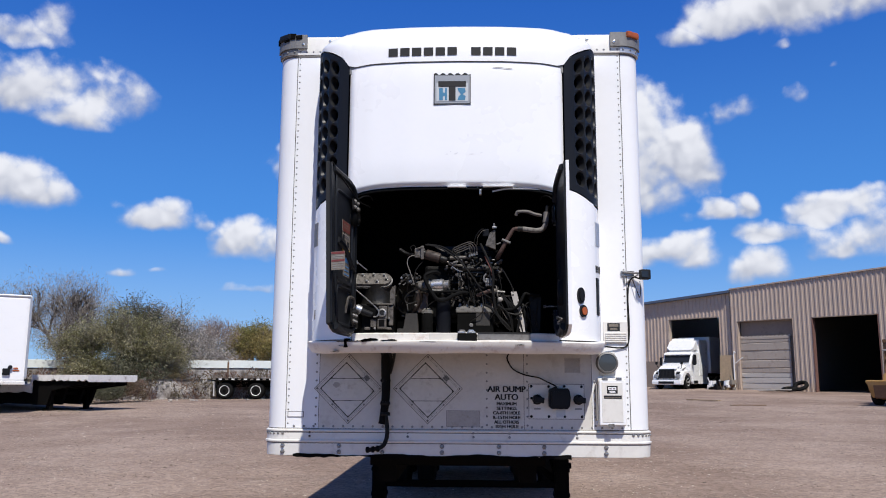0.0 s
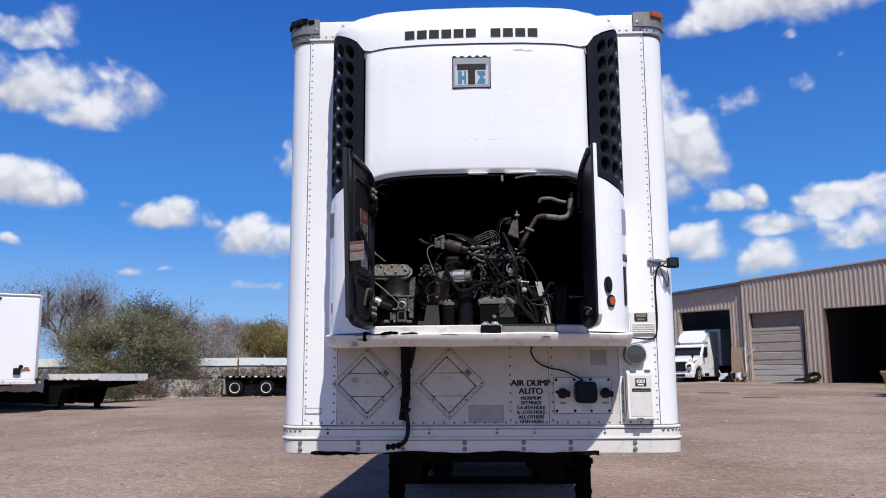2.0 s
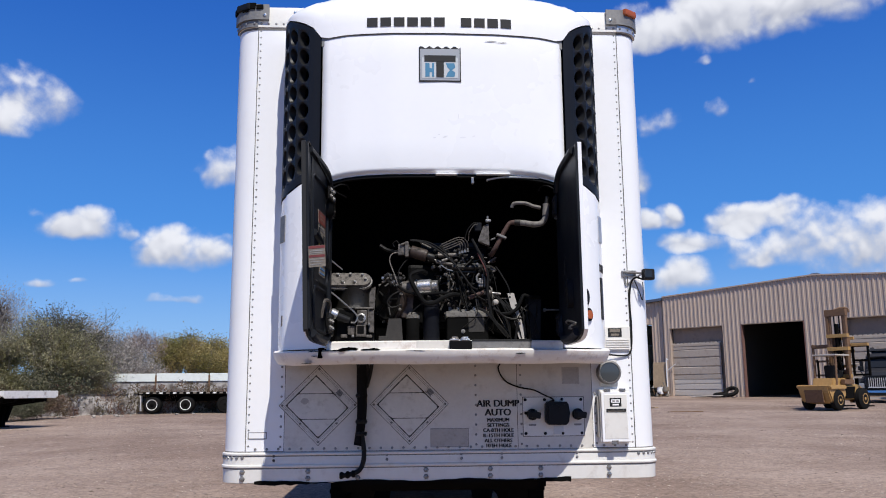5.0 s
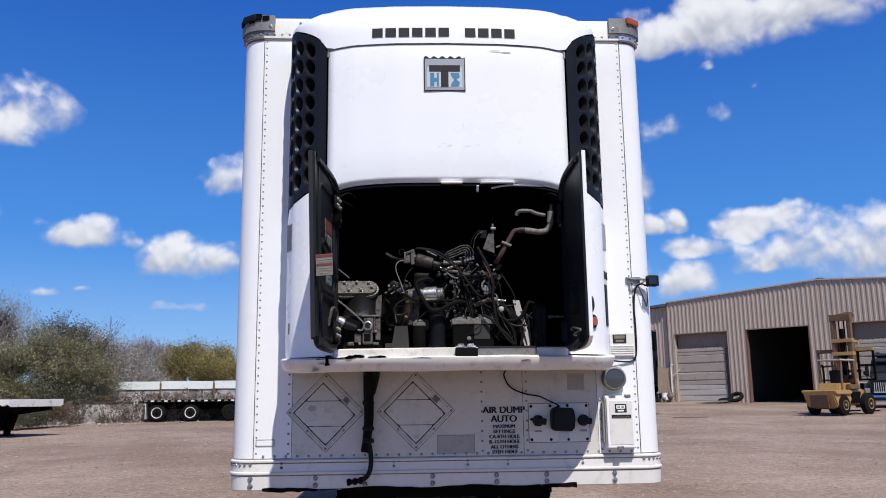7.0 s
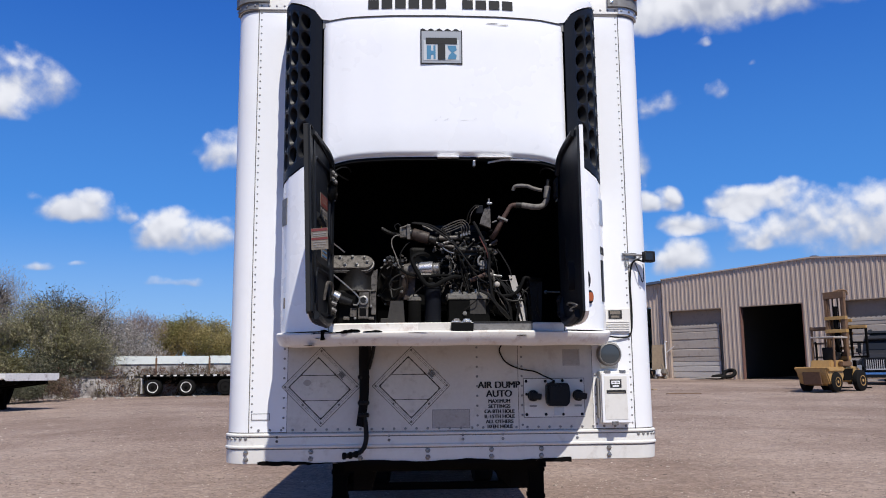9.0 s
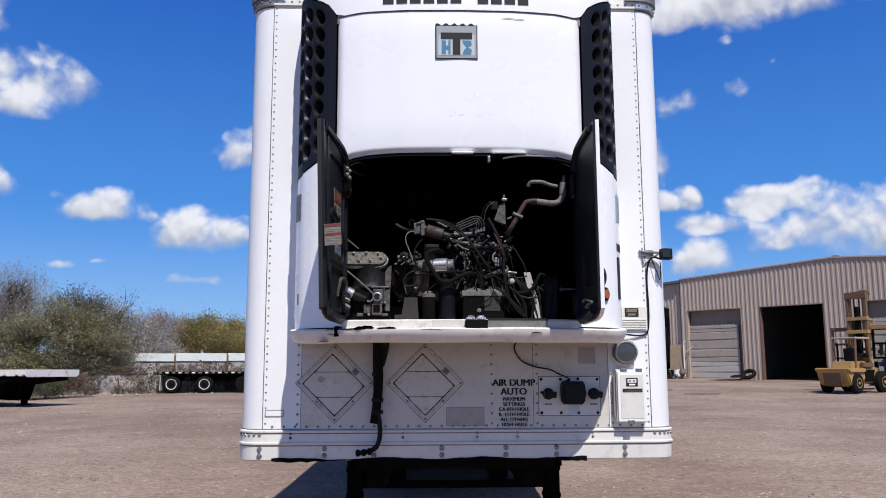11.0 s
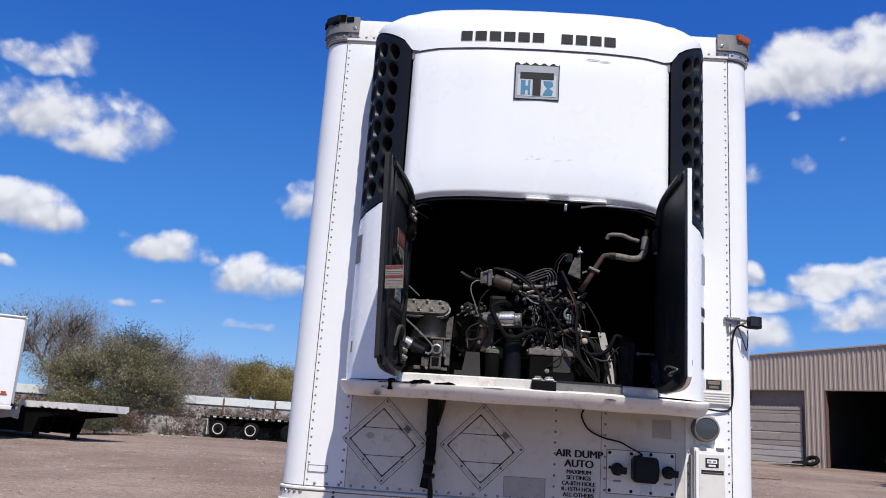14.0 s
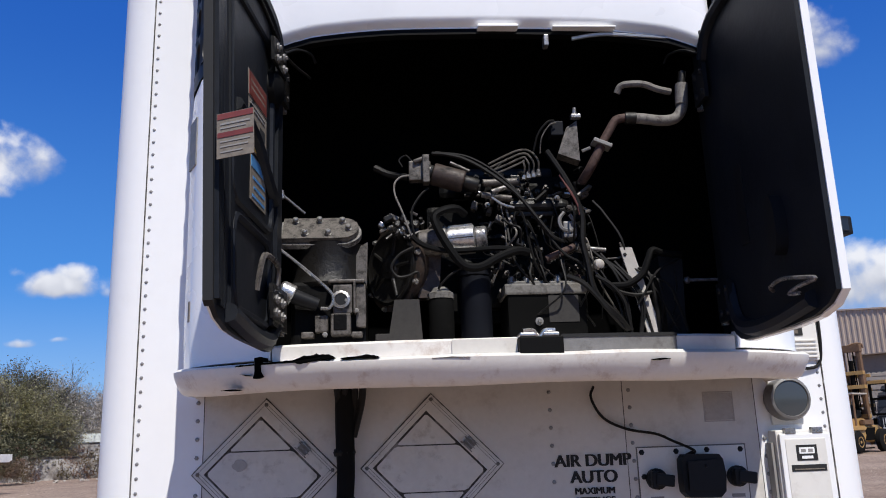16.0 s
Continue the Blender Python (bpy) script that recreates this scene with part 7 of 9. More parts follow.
    for k in range(190):
        x, z = rnd.uniform(-0.27, 0.10), rnd.uniform(2.06, 2.46)
        y = 5.075 + rnd.uniform(-0.045, 0.05)
        bm = bmesh.new()
        kind = rnd.random()
        if kind < 0.4:
            lathe(bm, (x, y, z), (rnd.uniform(-0.4, 0.4), -1, rnd.uniform(-0.3, 0.5)), [(-0.03, 0.007), (0, 0.009), (0.008, 0.009), (0.009, 0.005), (0.020, 0.0045)], 6)
        elif kind < 0.7:
            box(bm, (x, y, z), (rnd.uniform(0.010, 0.034), 0.035, rnd.uniform(0.008, 0.026)), Matrix.Rotation(rnd.uniform(-0.5, 0.5), 3, "Y"), 0.003)
        else:
            rod(bm, (x, y, z), (x + rnd.uniform(-0.06, 0.06), y + 0.01, z + rnd.uniform(-0.04, 0.04)), rnd.uniform(0.003, 0.007), None, 8)
        part("fitting", bm, rnd.choice((IRON, SHADE_BLACK, CASTING, IRON, IRON, STEEL, CASTING, SHADE_BLACK)), item)
    for a, b, r, mat in (((-0.061, 5.000, 2.162), (0.025, 5.000, 2.198), 0.011, RUST), ((0.025, 5.000, 2.198), (0.065, 5.000, 2.192), 0.016, CASTING), ((0.065, 5.000, 2.192), (0.118, 5.000, 2.186), 0.007, STEEL),
                         ((-0.238, 5.030, 2.371), (-0.148, 5.030, 2.357), 0.010, CASTING), ((-0.230, 5.040, 2.410), (-0.121, 5.040, 2.414), 0.012, CASTING), ((-0.208, 5.020, 2.376), (-0.156, 5.020, 2.393), 0.008, STEEL)):
        bm = bmesh.new()
        rod(bm, a, b, r)
        part("pipe", bm, mat, item, smooth=True)
    bm = bmesh.new()
    tube(bm, [(-0.000, 4.990, 2.301), (-0.015, 4.990, 2.280), (-0.010, 4.990, 2.253), (0.019, 4.990, 2.245), (0.028, 4.990, 2.269), (0.016, 4.990, 2.294)], 0.006, 6)
    span_box(bm, (-0.005, 4.99, 2.225), (0.035, 5.06, 2.275), 0.006)
    part("stop_lever", bm, CAST, item)
    bm = bmesh.new()
    span_box(bm, (-0.56, 4.99, 1.93), (-0.44, 5.10, 1.955), 0.004)
    prism(bm, [(-0.525, 1.93), (-0.427, 1.93), (-0.435, 2.05), (-0.505, 2.05)], lambda u, v, w: (u, 4.985 + w, v), 0.12)
    part("sump", bm, LABEL_GREY, item)


diesel_engine()


def canister(name, centre_x, y, z0, z1, r, mat, cap, label, category):
    item = thing(name, (centre_x, y, z0), label, category)
    bm = bmesh.new()
    lathe(bm, (centre_x, y, z0), (0, 0, 1), [(0, r * 0.85), (0.012, r), (z1 - z0 - 0.035, r), (z1 - z0 - 0.03, r * 0.9)], 20)
    part("body", bm, mat, item, smooth=True)
    bm = bmesh.new()
    lathe(bm, (centre_x, y, z1 - 0.032), (0, 0, 1), [(0, r * 1.08), (0.016, r * 1.08), (0.022, r * 0.8), (0.034, r * 0.55)], 12)
    part("cap", bm, cap, item)


canister("oil_filter", -0.372, 5.0, FLOOR, 2.082, 0.036, BATTERY, BATTERY_TOP, "dark oil filter with a dusty grey cap", "filter")
canister("fuel_filter", -0.270, 5.02, FLOOR, 2.15, 0.046, BLUE_CAN, BLUE_CAN, "tall dark blue filter canister", "filter")


def alternator():
    item = thing("alternator", (-0.33, 5.0, 2.17), "alternator with bright aluminium casing", "alternator")
    a, b = Vector((-0.429, 5.020, 2.220)), Vector((-0.232, 4.990, 2.229))
    way = b - a
    n = way.length
    for nm, d0, d1, r, mat in (("rear_case", 0.0, 0.07, 0.040, CASTING), ("ring", 0.07, 0.085, 0.047, STEEL), ("front_case", 0.085, 0.165, 0.042, ALLOY), ("nose", 0.165, n, 0.034, STEEL)):
        bm = bmesh.new()
        lathe(bm, a + way.normalized() * d0, way, [(0, r * 0.9), (0.004, r), (d1 - d0 - 0.004, r), (d1 - d0, r * 0.88)], 20)
        part(nm, bm, mat, item, smooth=True)
    for k in range(6):
        t = k * math.pi / 3
        q = turn_to(way)
        bm = bmesh.new()
        p = a + way.normalized() * 0.09 + q @ Vector((0.040 * math.cos(t), 0.040 * math.sin(t), 0))
        rod(bm, p, p + way.normalized() * 0.07, 0.006, None, 6)
        part("rib", bm, STEEL, item)
    bm = bmesh.new()
    span_box(bm, (-0.50, 4.99, 2.245), (-0.43, 5.03, 2.285), 0.006)
    for x in (-0.49, -0.465, -0.44):
        lathe(bm, (x, 4.995, 2.27), (0, -1, 0.2), [(0, 0.013), (0.012, 0.013), (0.016, 0.008)], 8)
    part("terminal_block", bm, IRON, item)


alternator()


def starter():
    item = thing("fuel_solenoid", (-0.33, 5.05, 2.40), "rusty brown cylindrical solenoid on a bracket", "solenoid")
    a, b = Vector((-0.384, 5.000, 2.428)), Vector((-0.247, 5.000, 2.388))
    way = (b - a).normalized()
    for nm, d0, d1, r, mat in (("cap", -0.02, 0.0, 0.026, IRON), ("body", 0.0, 0.095, 0.034, HOUSING), ("neck", 0.095, 0.14, 0.022, IRON)):
        bm = bmesh.new()
        lathe(bm, a + way * d0, way, [(0, r * 0.92), (0.004, r), (d1 - d0 - 0.004, r), (d1 - d0, r * 0.9)], 18)
        part(nm, bm, mat, item, smooth=True)
    bm = bmesh.new()
    span_box(bm, (-0.455, 4.985, 2.405), (-0.39, 5.02, 2.465), 0.004)
    rod(bm, (-0.44, 4.98, 2.46), (-0.40, 4.98, 2.475), 0.006)
    box(bm, (-0.405, 4.985, 2.435), (0.02, 0.04, 0.085), None, 0.003)
    part("bracket", bm, CASTING, item)
    bm = bmesh.new()
    tube(bm, [(-0.555, 5.060, 2.469), (-0.511, 5.040, 2.440), (-0.457, 5.010, 2.422)], 0.011, 8)
    part("pipe", bm, IRON, item, smooth=True)


starter()


def battery():
    item = thing("battery", (-0.07, 5.03, FLOOR), "dusty black battery with pale grey lid and label", "battery")
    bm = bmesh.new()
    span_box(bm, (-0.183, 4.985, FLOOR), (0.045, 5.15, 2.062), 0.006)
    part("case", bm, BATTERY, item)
    bm = bmesh.new()
    span_box(bm, (-0.190, 4.978, 2.056), (0.055, 5.155, 2.088), 0.006)
    span_box(bm, (-0.175, 5.0, 2.086), (-0.07, 5.13, 2.100), 0.004)
    span_box(bm, (-0.055, 5.0, 2.086), (0.042, 5.13, 2.098), 0.004)
    part("lid", bm, BATTERY_TOP, item)
    for x in (-0.165, -0.12, -0.03, 0.03):
        bm = bmesh.new()
        lathe(bm, (x, 5.01, 2.096), (0, 0, 1), [(0, 0.012), (0.014, 0.010), (0.02, 0.006)], 10)
        part("terminal", bm, STEEL if x < 0 else RUST, item)
    bm = bmesh.new()
    span_box(bm, (-0.065, 4.983, 1.975), (0.022, 4.987, 2.052))
    part("label", bm, LABEL_GREY, item)
    bm = bmesh.new()
    lathe(bm, (-0.095, 4.985, 1.978), (0, -1, 0), [(0, 0.012), (0.006, 0.012), (0.007, 0.006), (0.016, 0.005)], 8)
    part("clamp_bolt", bm, CAST, item)


battery()


def control_box():
    item = thing("relay_bracket", (0.04, 5.0, 2.49), "grey steel bracket with a relay and wires", "bracket")
    bm = bmesh.new()
    a, b, c, d = (Vector(p) for p in ((-0.005, 4.990, 2.485), (0.059, 4.985, 2.459), (0.057, 4.985, 2.587), (0.025, 4.990, 2.568)))
    off = Vector((0.004, 0.05, 0))
    va = [bm.verts.new(p) for p in (a, b, c, d)]
    vb = [bm.verts.new(p + off) for p in (a, b, c, d)]
    bm.faces.new(va)
    bm.faces.new(vb[::-1])
    for k in range(4):
        bm.faces.new((va[k], vb[k], vb[(k + 1) % 4], va[(k + 1) % 4]))
    part("plate", bm, CASTING, item)
    bm = bmesh.new()
    span_box(bm, (-0.022, 4.995, 2.545), (0.018, 5.04, 2.592), 0.004)
    part("relay", bm, BLUE_CAN, item)
    bm = bmesh.new()
    rod(bm, (0.049, 4.980, 2.589), (0.051, 4.980, 2.626), 0.006)
    box(bm, Vector((0.053, 4.980, 2.598)), (0.03, 0.02, 0.012), None, 0.002)
    part("stud", bm, STEEL, item)


control_box()


def exhaust():
    item = thing("exhaust_pipe", (0.2, 5.0, 2.45), "bent exhaust pipe, rusty below and grey-wrapped above", "pipe")
    bm = bmesh.new()
    tube(bm, [(0.380, 4.955, 2.663), (0.377, 4.955, 2.617), (0.354, 4.955, 2.582), (0.312, 4.955, 2.573), (0.260, 4.960, 2.581), (0.212, 4.965, 2.587)], 0.0165, 12)
    part("wrapped_pipe", bm, PIPE, item, smooth=True)
    bm = bmesh.new()
    tube(bm, [(0.389, 4.955, 2.732), (0.383, 4.955, 2.691), (0.379, 4.955, 2.653)], 0.012, 10)
    part("upper_pipe", bm, IRON, item, smooth=True)
    for p, q in (((0.376, 4.955, 2.624), (0.383, 4.955, 2.691)), ((0.233, 4.962, 2.584), (0.201, 4.966, 2.586))):
        bm = bmesh.new()
        rod(bm, p, q, 0.0195, None, 14)
        part("clamp", bm, IRON if p[0] < 0.3 else PIPE, item, smooth=True)
    bm = bmesh.new()
    tube(bm, [(0.205, 4.966, 2.588), (0.174, 4.970, 2.582), (0.152, 4.975, 2.550), (0.129, 4.980, 2.512)], 0.0135, 10)
    part("elbow", bm, RUST, item, smooth=True)
    bm = bmesh.new()
    tube(bm, [(0.125, 4.980, 2.505), (0.106, 4.985, 2.467), (0.087, 5.000, 2.433), (0.074, 5.040, 2.411)], 0.0145, 10)
    part("downpipe", bm, RUST, item, smooth=True)
    bm = bmesh.new()
    box(bm, Vector((0.126, 4.980, 2.508)), (0.058, 0.045, 0.012), Matrix.Rotation(radians(22), 3, "Y"), 0.002)
    tube(bm, [(0.093, 4.985, 2.500), (0.068, 4.990, 2.491)], 0.005, 6, 0)
    part("flange", bm, CAST, item)
    bm = bmesh.new()
    tube(bm, [(0.191, 4.990, 2.678), (0.201, 4.980, 2.697), (0.230, 4.970, 2.700), (0.270, 4.965, 2.696), (0.308, 4.965, 2.681), (0.351, 4.970, 2.673)], 0.0105, 9)
    single("breather_hose", bm, PIPE, "short curved grey breather hose", "hose", smooth=True)


exhaust()

bm = bmesh.new()
prism(bm, [(0.0, 0.0), (0.042, 0.0), (0.042, 0.262), (0.006, 0.262)], lambda u, v, w: Vector((0.211, 4.965, 1.934)) + Vector((u - 0.24 * v, w + 0.05 * v, v * 0.97)), 0.006)
strut = single("mounting_strut", bm, TARNISH, "flat grey steel strut with bolt holes", "strut")
for v in (0.05, 0.11, 0.24):
    bm = bmesh.new()
    dome(bm, Vector((0.211, 4.965, 1.934)) + Vector((0.014 - 0.24 * v, 0.05 * v - 0.001, v * 0.97)), (0, -1, 0), 0.006)
    part("bolt", bm, INK, strut)

bm = bmesh.new()
prism(bm, [(0.285, FLOOR), (0.335, FLOOR), (0.345, 2.155), (0.272, 2.165)], lambda u, v, w: (u, 5.0 + w, v), 0.10)
guard = single("fan_guard", bm, BLACK, "black box-shaped belt guard", "guard")
for k in range(4):
    bm = bmesh.new()
    tube(bm, [(0.290 + 0.01 * k, 4.998, 1.95 + 0.04 * k), (0.318, 4.996, 1.99 + 0.045 * k)], 0.003, 5, 0)
    part("scratch_rib", bm, IRON, guard)
bm = bmesh.new()
lathe(bm, (0.084, 4.985, 2.138), (0.2, -1, 0), [(0, 0.012), (0.010, 0.016), (0.022, 0.014), (0.027, 0.007)], 14)
single("plastic_plug", bm, TARNISH, "off-white round plastic plug in the wiring", "plug", smooth=True)
bm = bmesh.new()
rod(bm, (0.376, 5.050, 2.101), (0.475, 5.050, 2.101), 0.005)
dome(bm, Vector((0.371, 5.045, 2.100)), (0, -1, 0), 0.012)
single("pull_rod", bm, STEEL, "thin steel pull rod at the back of the bay", "rod")

# hoses and wires
hose("battery_cable", [(-0.386, 4.985, 2.487), (-0.343, 4.980, 2.481), (-0.287, 4.975, 2.463), (-0.219, 4.970, 2.420), (-0.143, 4.965, 2.353), (-0.088, 4.960, 2.278), (-0.047, 4.960, 2.223), (-0.014, 4.970, 2.207)], 0.0058, CABLE, "thick black battery cable looping over the engine", "cable")
hose("battery_cable", [(-0.375, 4.990, 2.492), (-0.275, 4.985, 2.473), (-0.179, 4.975, 2.405), (-0.114, 4.970, 2.321), (-0.063, 4.965, 2.235), (-0.015, 4.965, 2.172), (0.037, 4.970, 2.142)], 0.0042, CABLE, "black battery cable looping over the engine", "cable")
hose("capillary_pipe", [(-0.455, 4.985, 2.419), (-0.481, 4.980, 2.412), (-0.498, 4.975, 2.390), (-0.497, 4.970, 2.354), (-0.477, 4.965, 2.301), (-0.459, 4.965, 2.247), (-0.450, 4.970, 2.228)], 0.0030, PIPE, "thin pale capillary pipe", "pipe")
hose("thin_wire", [(-0.399, 4.985, 2.380), (-0.423, 4.980, 2.356), (-0.448, 4.975, 2.314), (-0.450, 4.970, 2.270), (-0.443, 4.970, 2.231)], 0.0035, CABLE, "thin dark wire between the fittings", "wire")
hose("coolant_hose", [(-0.295, 4.990, 2.299), (-0.320, 4.970, 2.310), (-0.356, 4.955, 2.303), (-0.386, 4.950, 2.282), (-0.375, 4.945, 2.240), (-0.343, 4.940, 2.180), (-0.306, 4.940, 2.135), (-0.259, 4.940, 2.131), (-0.208, 4.945, 2.158), (-0.154, 4.955, 2.179), (-0.117, 4.970, 2.177)], 0.0125, RUBBER, "ribbed black coolant hose bent round the alternator", "hose", 9)
hose("fuel_hose", [(-0.452, 4.965, 2.228), (-0.419, 4.960, 2.201), (-0.360, 4.955, 2.183), (-0.292, 4.955, 2.183), (-0.225, 4.955, 2.187), (-0.167, 4.960, 2.187)], 0.008, RUBBER, "black fuel hose along the engine", "hose")
hose("wire_loop", [(-0.448, 4.965, 2.197), (-0.490, 4.960, 2.173), (-0.512, 4.955, 2.136), (-0.495, 4.955, 2.110), (-0.466, 4.955, 2.111), (-0.440, 4.955, 2.122), (-0.436, 4.960, 2.106)], 0.0045, CABLE, "black wire looped over the flywheel housing", "wire")
hose("thin_wire", [(-0.314, 4.960, 2.133), (-0.345, 4.955, 2.113), (-0.371, 4.960, 2.089), (-0.380, 4.970, 2.075)], 0.0035, CABLE, "thin dark wire between the fittings", "wire")
hose("wiring_harness", [(-0.037, 5.000, 2.496), (-0.014, 4.985, 2.447), (0.010, 4.970, 2.392), (0.032, 4.960, 2.330), (0.045, 4.955, 2.275), (0.040, 4.950, 2.202), (0.048, 4.945, 2.139), (0.057, 4.940, 2.069), (0.080, 4.940, 2.025), (0.120, 4.940, 1.984), (0.153, 4.950, 1.943)], 0.0085, CABLE, "black wiring harness running down the engine", "wiring")
hose("wiring_harness", [(-0.078, 5.000, 2.496), (-0.064, 4.985, 2.545), (-0.035, 4.980, 2.581), (-0.013, 4.985, 2.588)], 0.0035, CABLE, "thin black wires at the relay", "wire")
hose("wiring_harness", [(-0.058, 5.000, 2.489), (-0.054, 4.985, 2.532), (-0.029, 4.980, 2.571), (-0.006, 4.985, 2.581)], 0.0022, CASTING, "thin pale wires at the relay", "wire")
hose("red_wire", [(-0.008, 4.980, 2.413), (0.014, 4.960, 2.358), (0.033, 4.955, 2.314), (0.038, 4.955, 2.283)], 0.004, WIRE_RED, "dull red wire taped to the harness", "wire")
hose("wiring_harness", [(-0.011, 4.960, 2.103), (0.027, 4.945, 2.081), (0.063, 4.940, 2.043), (0.100, 4.940, 1.994), (0.141, 4.950, 1.950)], 0.008, CABLE, "black wiring harness over the battery", "wiring")
hose("wiring_harness", [(0.070, 4.955, 2.101), (0.111, 4.945, 2.072), (0.142, 4.945, 2.029), (0.153, 4.950, 1.981), (0.161, 4.955, 1.943)], 0.006, CABLE, "black cable hanging beside the battery", "cable")
hose("heater_hose", [(0.115, 4.950, 2.070), (0.160, 4.945, 2.073), (0.202, 4.945, 2.100), (0.222, 4.945, 2.139), (0.240, 4.950, 2.172), (0.276, 4.960, 2.165), (0.333, 4.980, 2.162)], 0.010, RUBBER, "black hose rising to the guard", "hose", 9)
hose("wiring_harness", [(0.074, 4.955, 2.105), (0.106, 4.950, 2.070), (0.138, 4.945, 2.050), (0.183, 4.945, 2.041), (0.227, 4.950, 2.049)], 0.0055, CABLE, "black cable across the strut", "cable")
hose("thin_wire", [(0.181, 4.945, 2.012), (0.201, 4.940, 2.040), (0.223, 4.945, 2.076), (0.254, 4.950, 2.113), (0.322, 4.970, 2.150)], 0.0035, CABLE, "thin dark wire between the fittings", "wire")
hose("thin_wire", [(-0.214, 4.980, 2.346), (-0.183, 4.975, 2.323), (-0.150, 4.975, 2.313)], 0.004, STEEL, "thin steel pipe on the engine", "pipe")
hose("thin_wire", [(-0.474, 5.000, 2.451), (-0.483, 5.000, 2.472), (-0.463, 5.000, 2.486), (-0.446, 5.000, 2.468)], 0.003, CABLE, "thin dark wire between the fittings", "wire")

# the looser tangle of thin wires over the engine's right half and the battery
rnd = random.Random(77)
for k in range(26):
    x0, z0 = rnd.uniform(-0.20, 0.10), rnd.uniform(2.16, 2.40)
    x1, z1 = min(0.17, x0 + rnd.uniform(-0.08, 0.12)), rnd.uniform(1.96, 2.22)
    y = rnd.uniform(4.965, 5.03)
    mid = Vector(((x0 + x1) / 2 + rnd.uniform(-0.05, 0.05), y - 0.02, (z0 + z1) / 2 - rnd.uniform(0.0, 0.05)))
    hose("thin_wire", [(x0, y + 0.02, z0), (x0 * 0.6 + mid.x * 0.4, y, z0 - rnd.uniform(0.0, 0.05)), mid, (x1, y + 0.01, z1)], rnd.choice((0.0022, 0.003, 0.004)),
         rnd.choice((CABLE, CABLE, CABLE, CASTING, CABLE)), "thin dark wire between the fittings", "wire", 5, "loose engine wires")
for k in range(9):
    x0 = 0.13 + 0.022 * k + rnd.uniform(-0.01, 0.01)
    hose("thin_wire", [(x0 - 0.08, 5.0, 2.20 - 0.012 * k), (x0 - 0.03, 4.965, 2.10 + rnd.uniform(-0.03, 0.03)), (x0 + rnd.uniform(-0.02, 0.02), 4.96, 2.02), (x0 + rnd.uniform(-0.01, 0.03), 4.965, 1.935)],
         rnd.choice((0.003, 0.0045, 0.006)), CABLE, "thin dark wire between the fittings", "wire", 5, "loose engine wires")


# ---- plants ----
def scatter(name, places, lengths, mat, label, category, parent=None, slim=0.45, seed=1, kind="", aim=None):
    """Many small pointed leaves at places, turned at random, as one mesh."""
    rng = np.random.default_rng(seed)
    n = len(places)
    a = rng.normal(size=(n, 3))
    if aim is not None:
        a = a * 0.75 + aim
    a /= np.linalg.norm(a, axis=1, keepdims=True)
    b = np.cross(a, rng.normal(size=(n, 3)))
    b /= np.linalg.norm(b, axis=1, keepdims=True)
    size = np.asarray(lengths)[:, None]
    p = np.asarray(places)
    corners = np.stack([p - a * size / 2, p - b * size * slim / 2, p + a * size / 2, p + b * size * slim / 2], axis=1).reshape(-1, 3)
    me = bpy.data.meshes.new(name)
    me.from_pydata(corners.tolist(), [], np.arange(4 * n).reshape(-1, 4).tolist())
    me.materials.append(mat)
    ob = new(name, me)
    if parent is not None:
        ob.parent = parent
        ob.matrix_parent_inverse = WORLD_OF[parent.name].inverted()
    return tagged(ob, label, category, kind=kind)


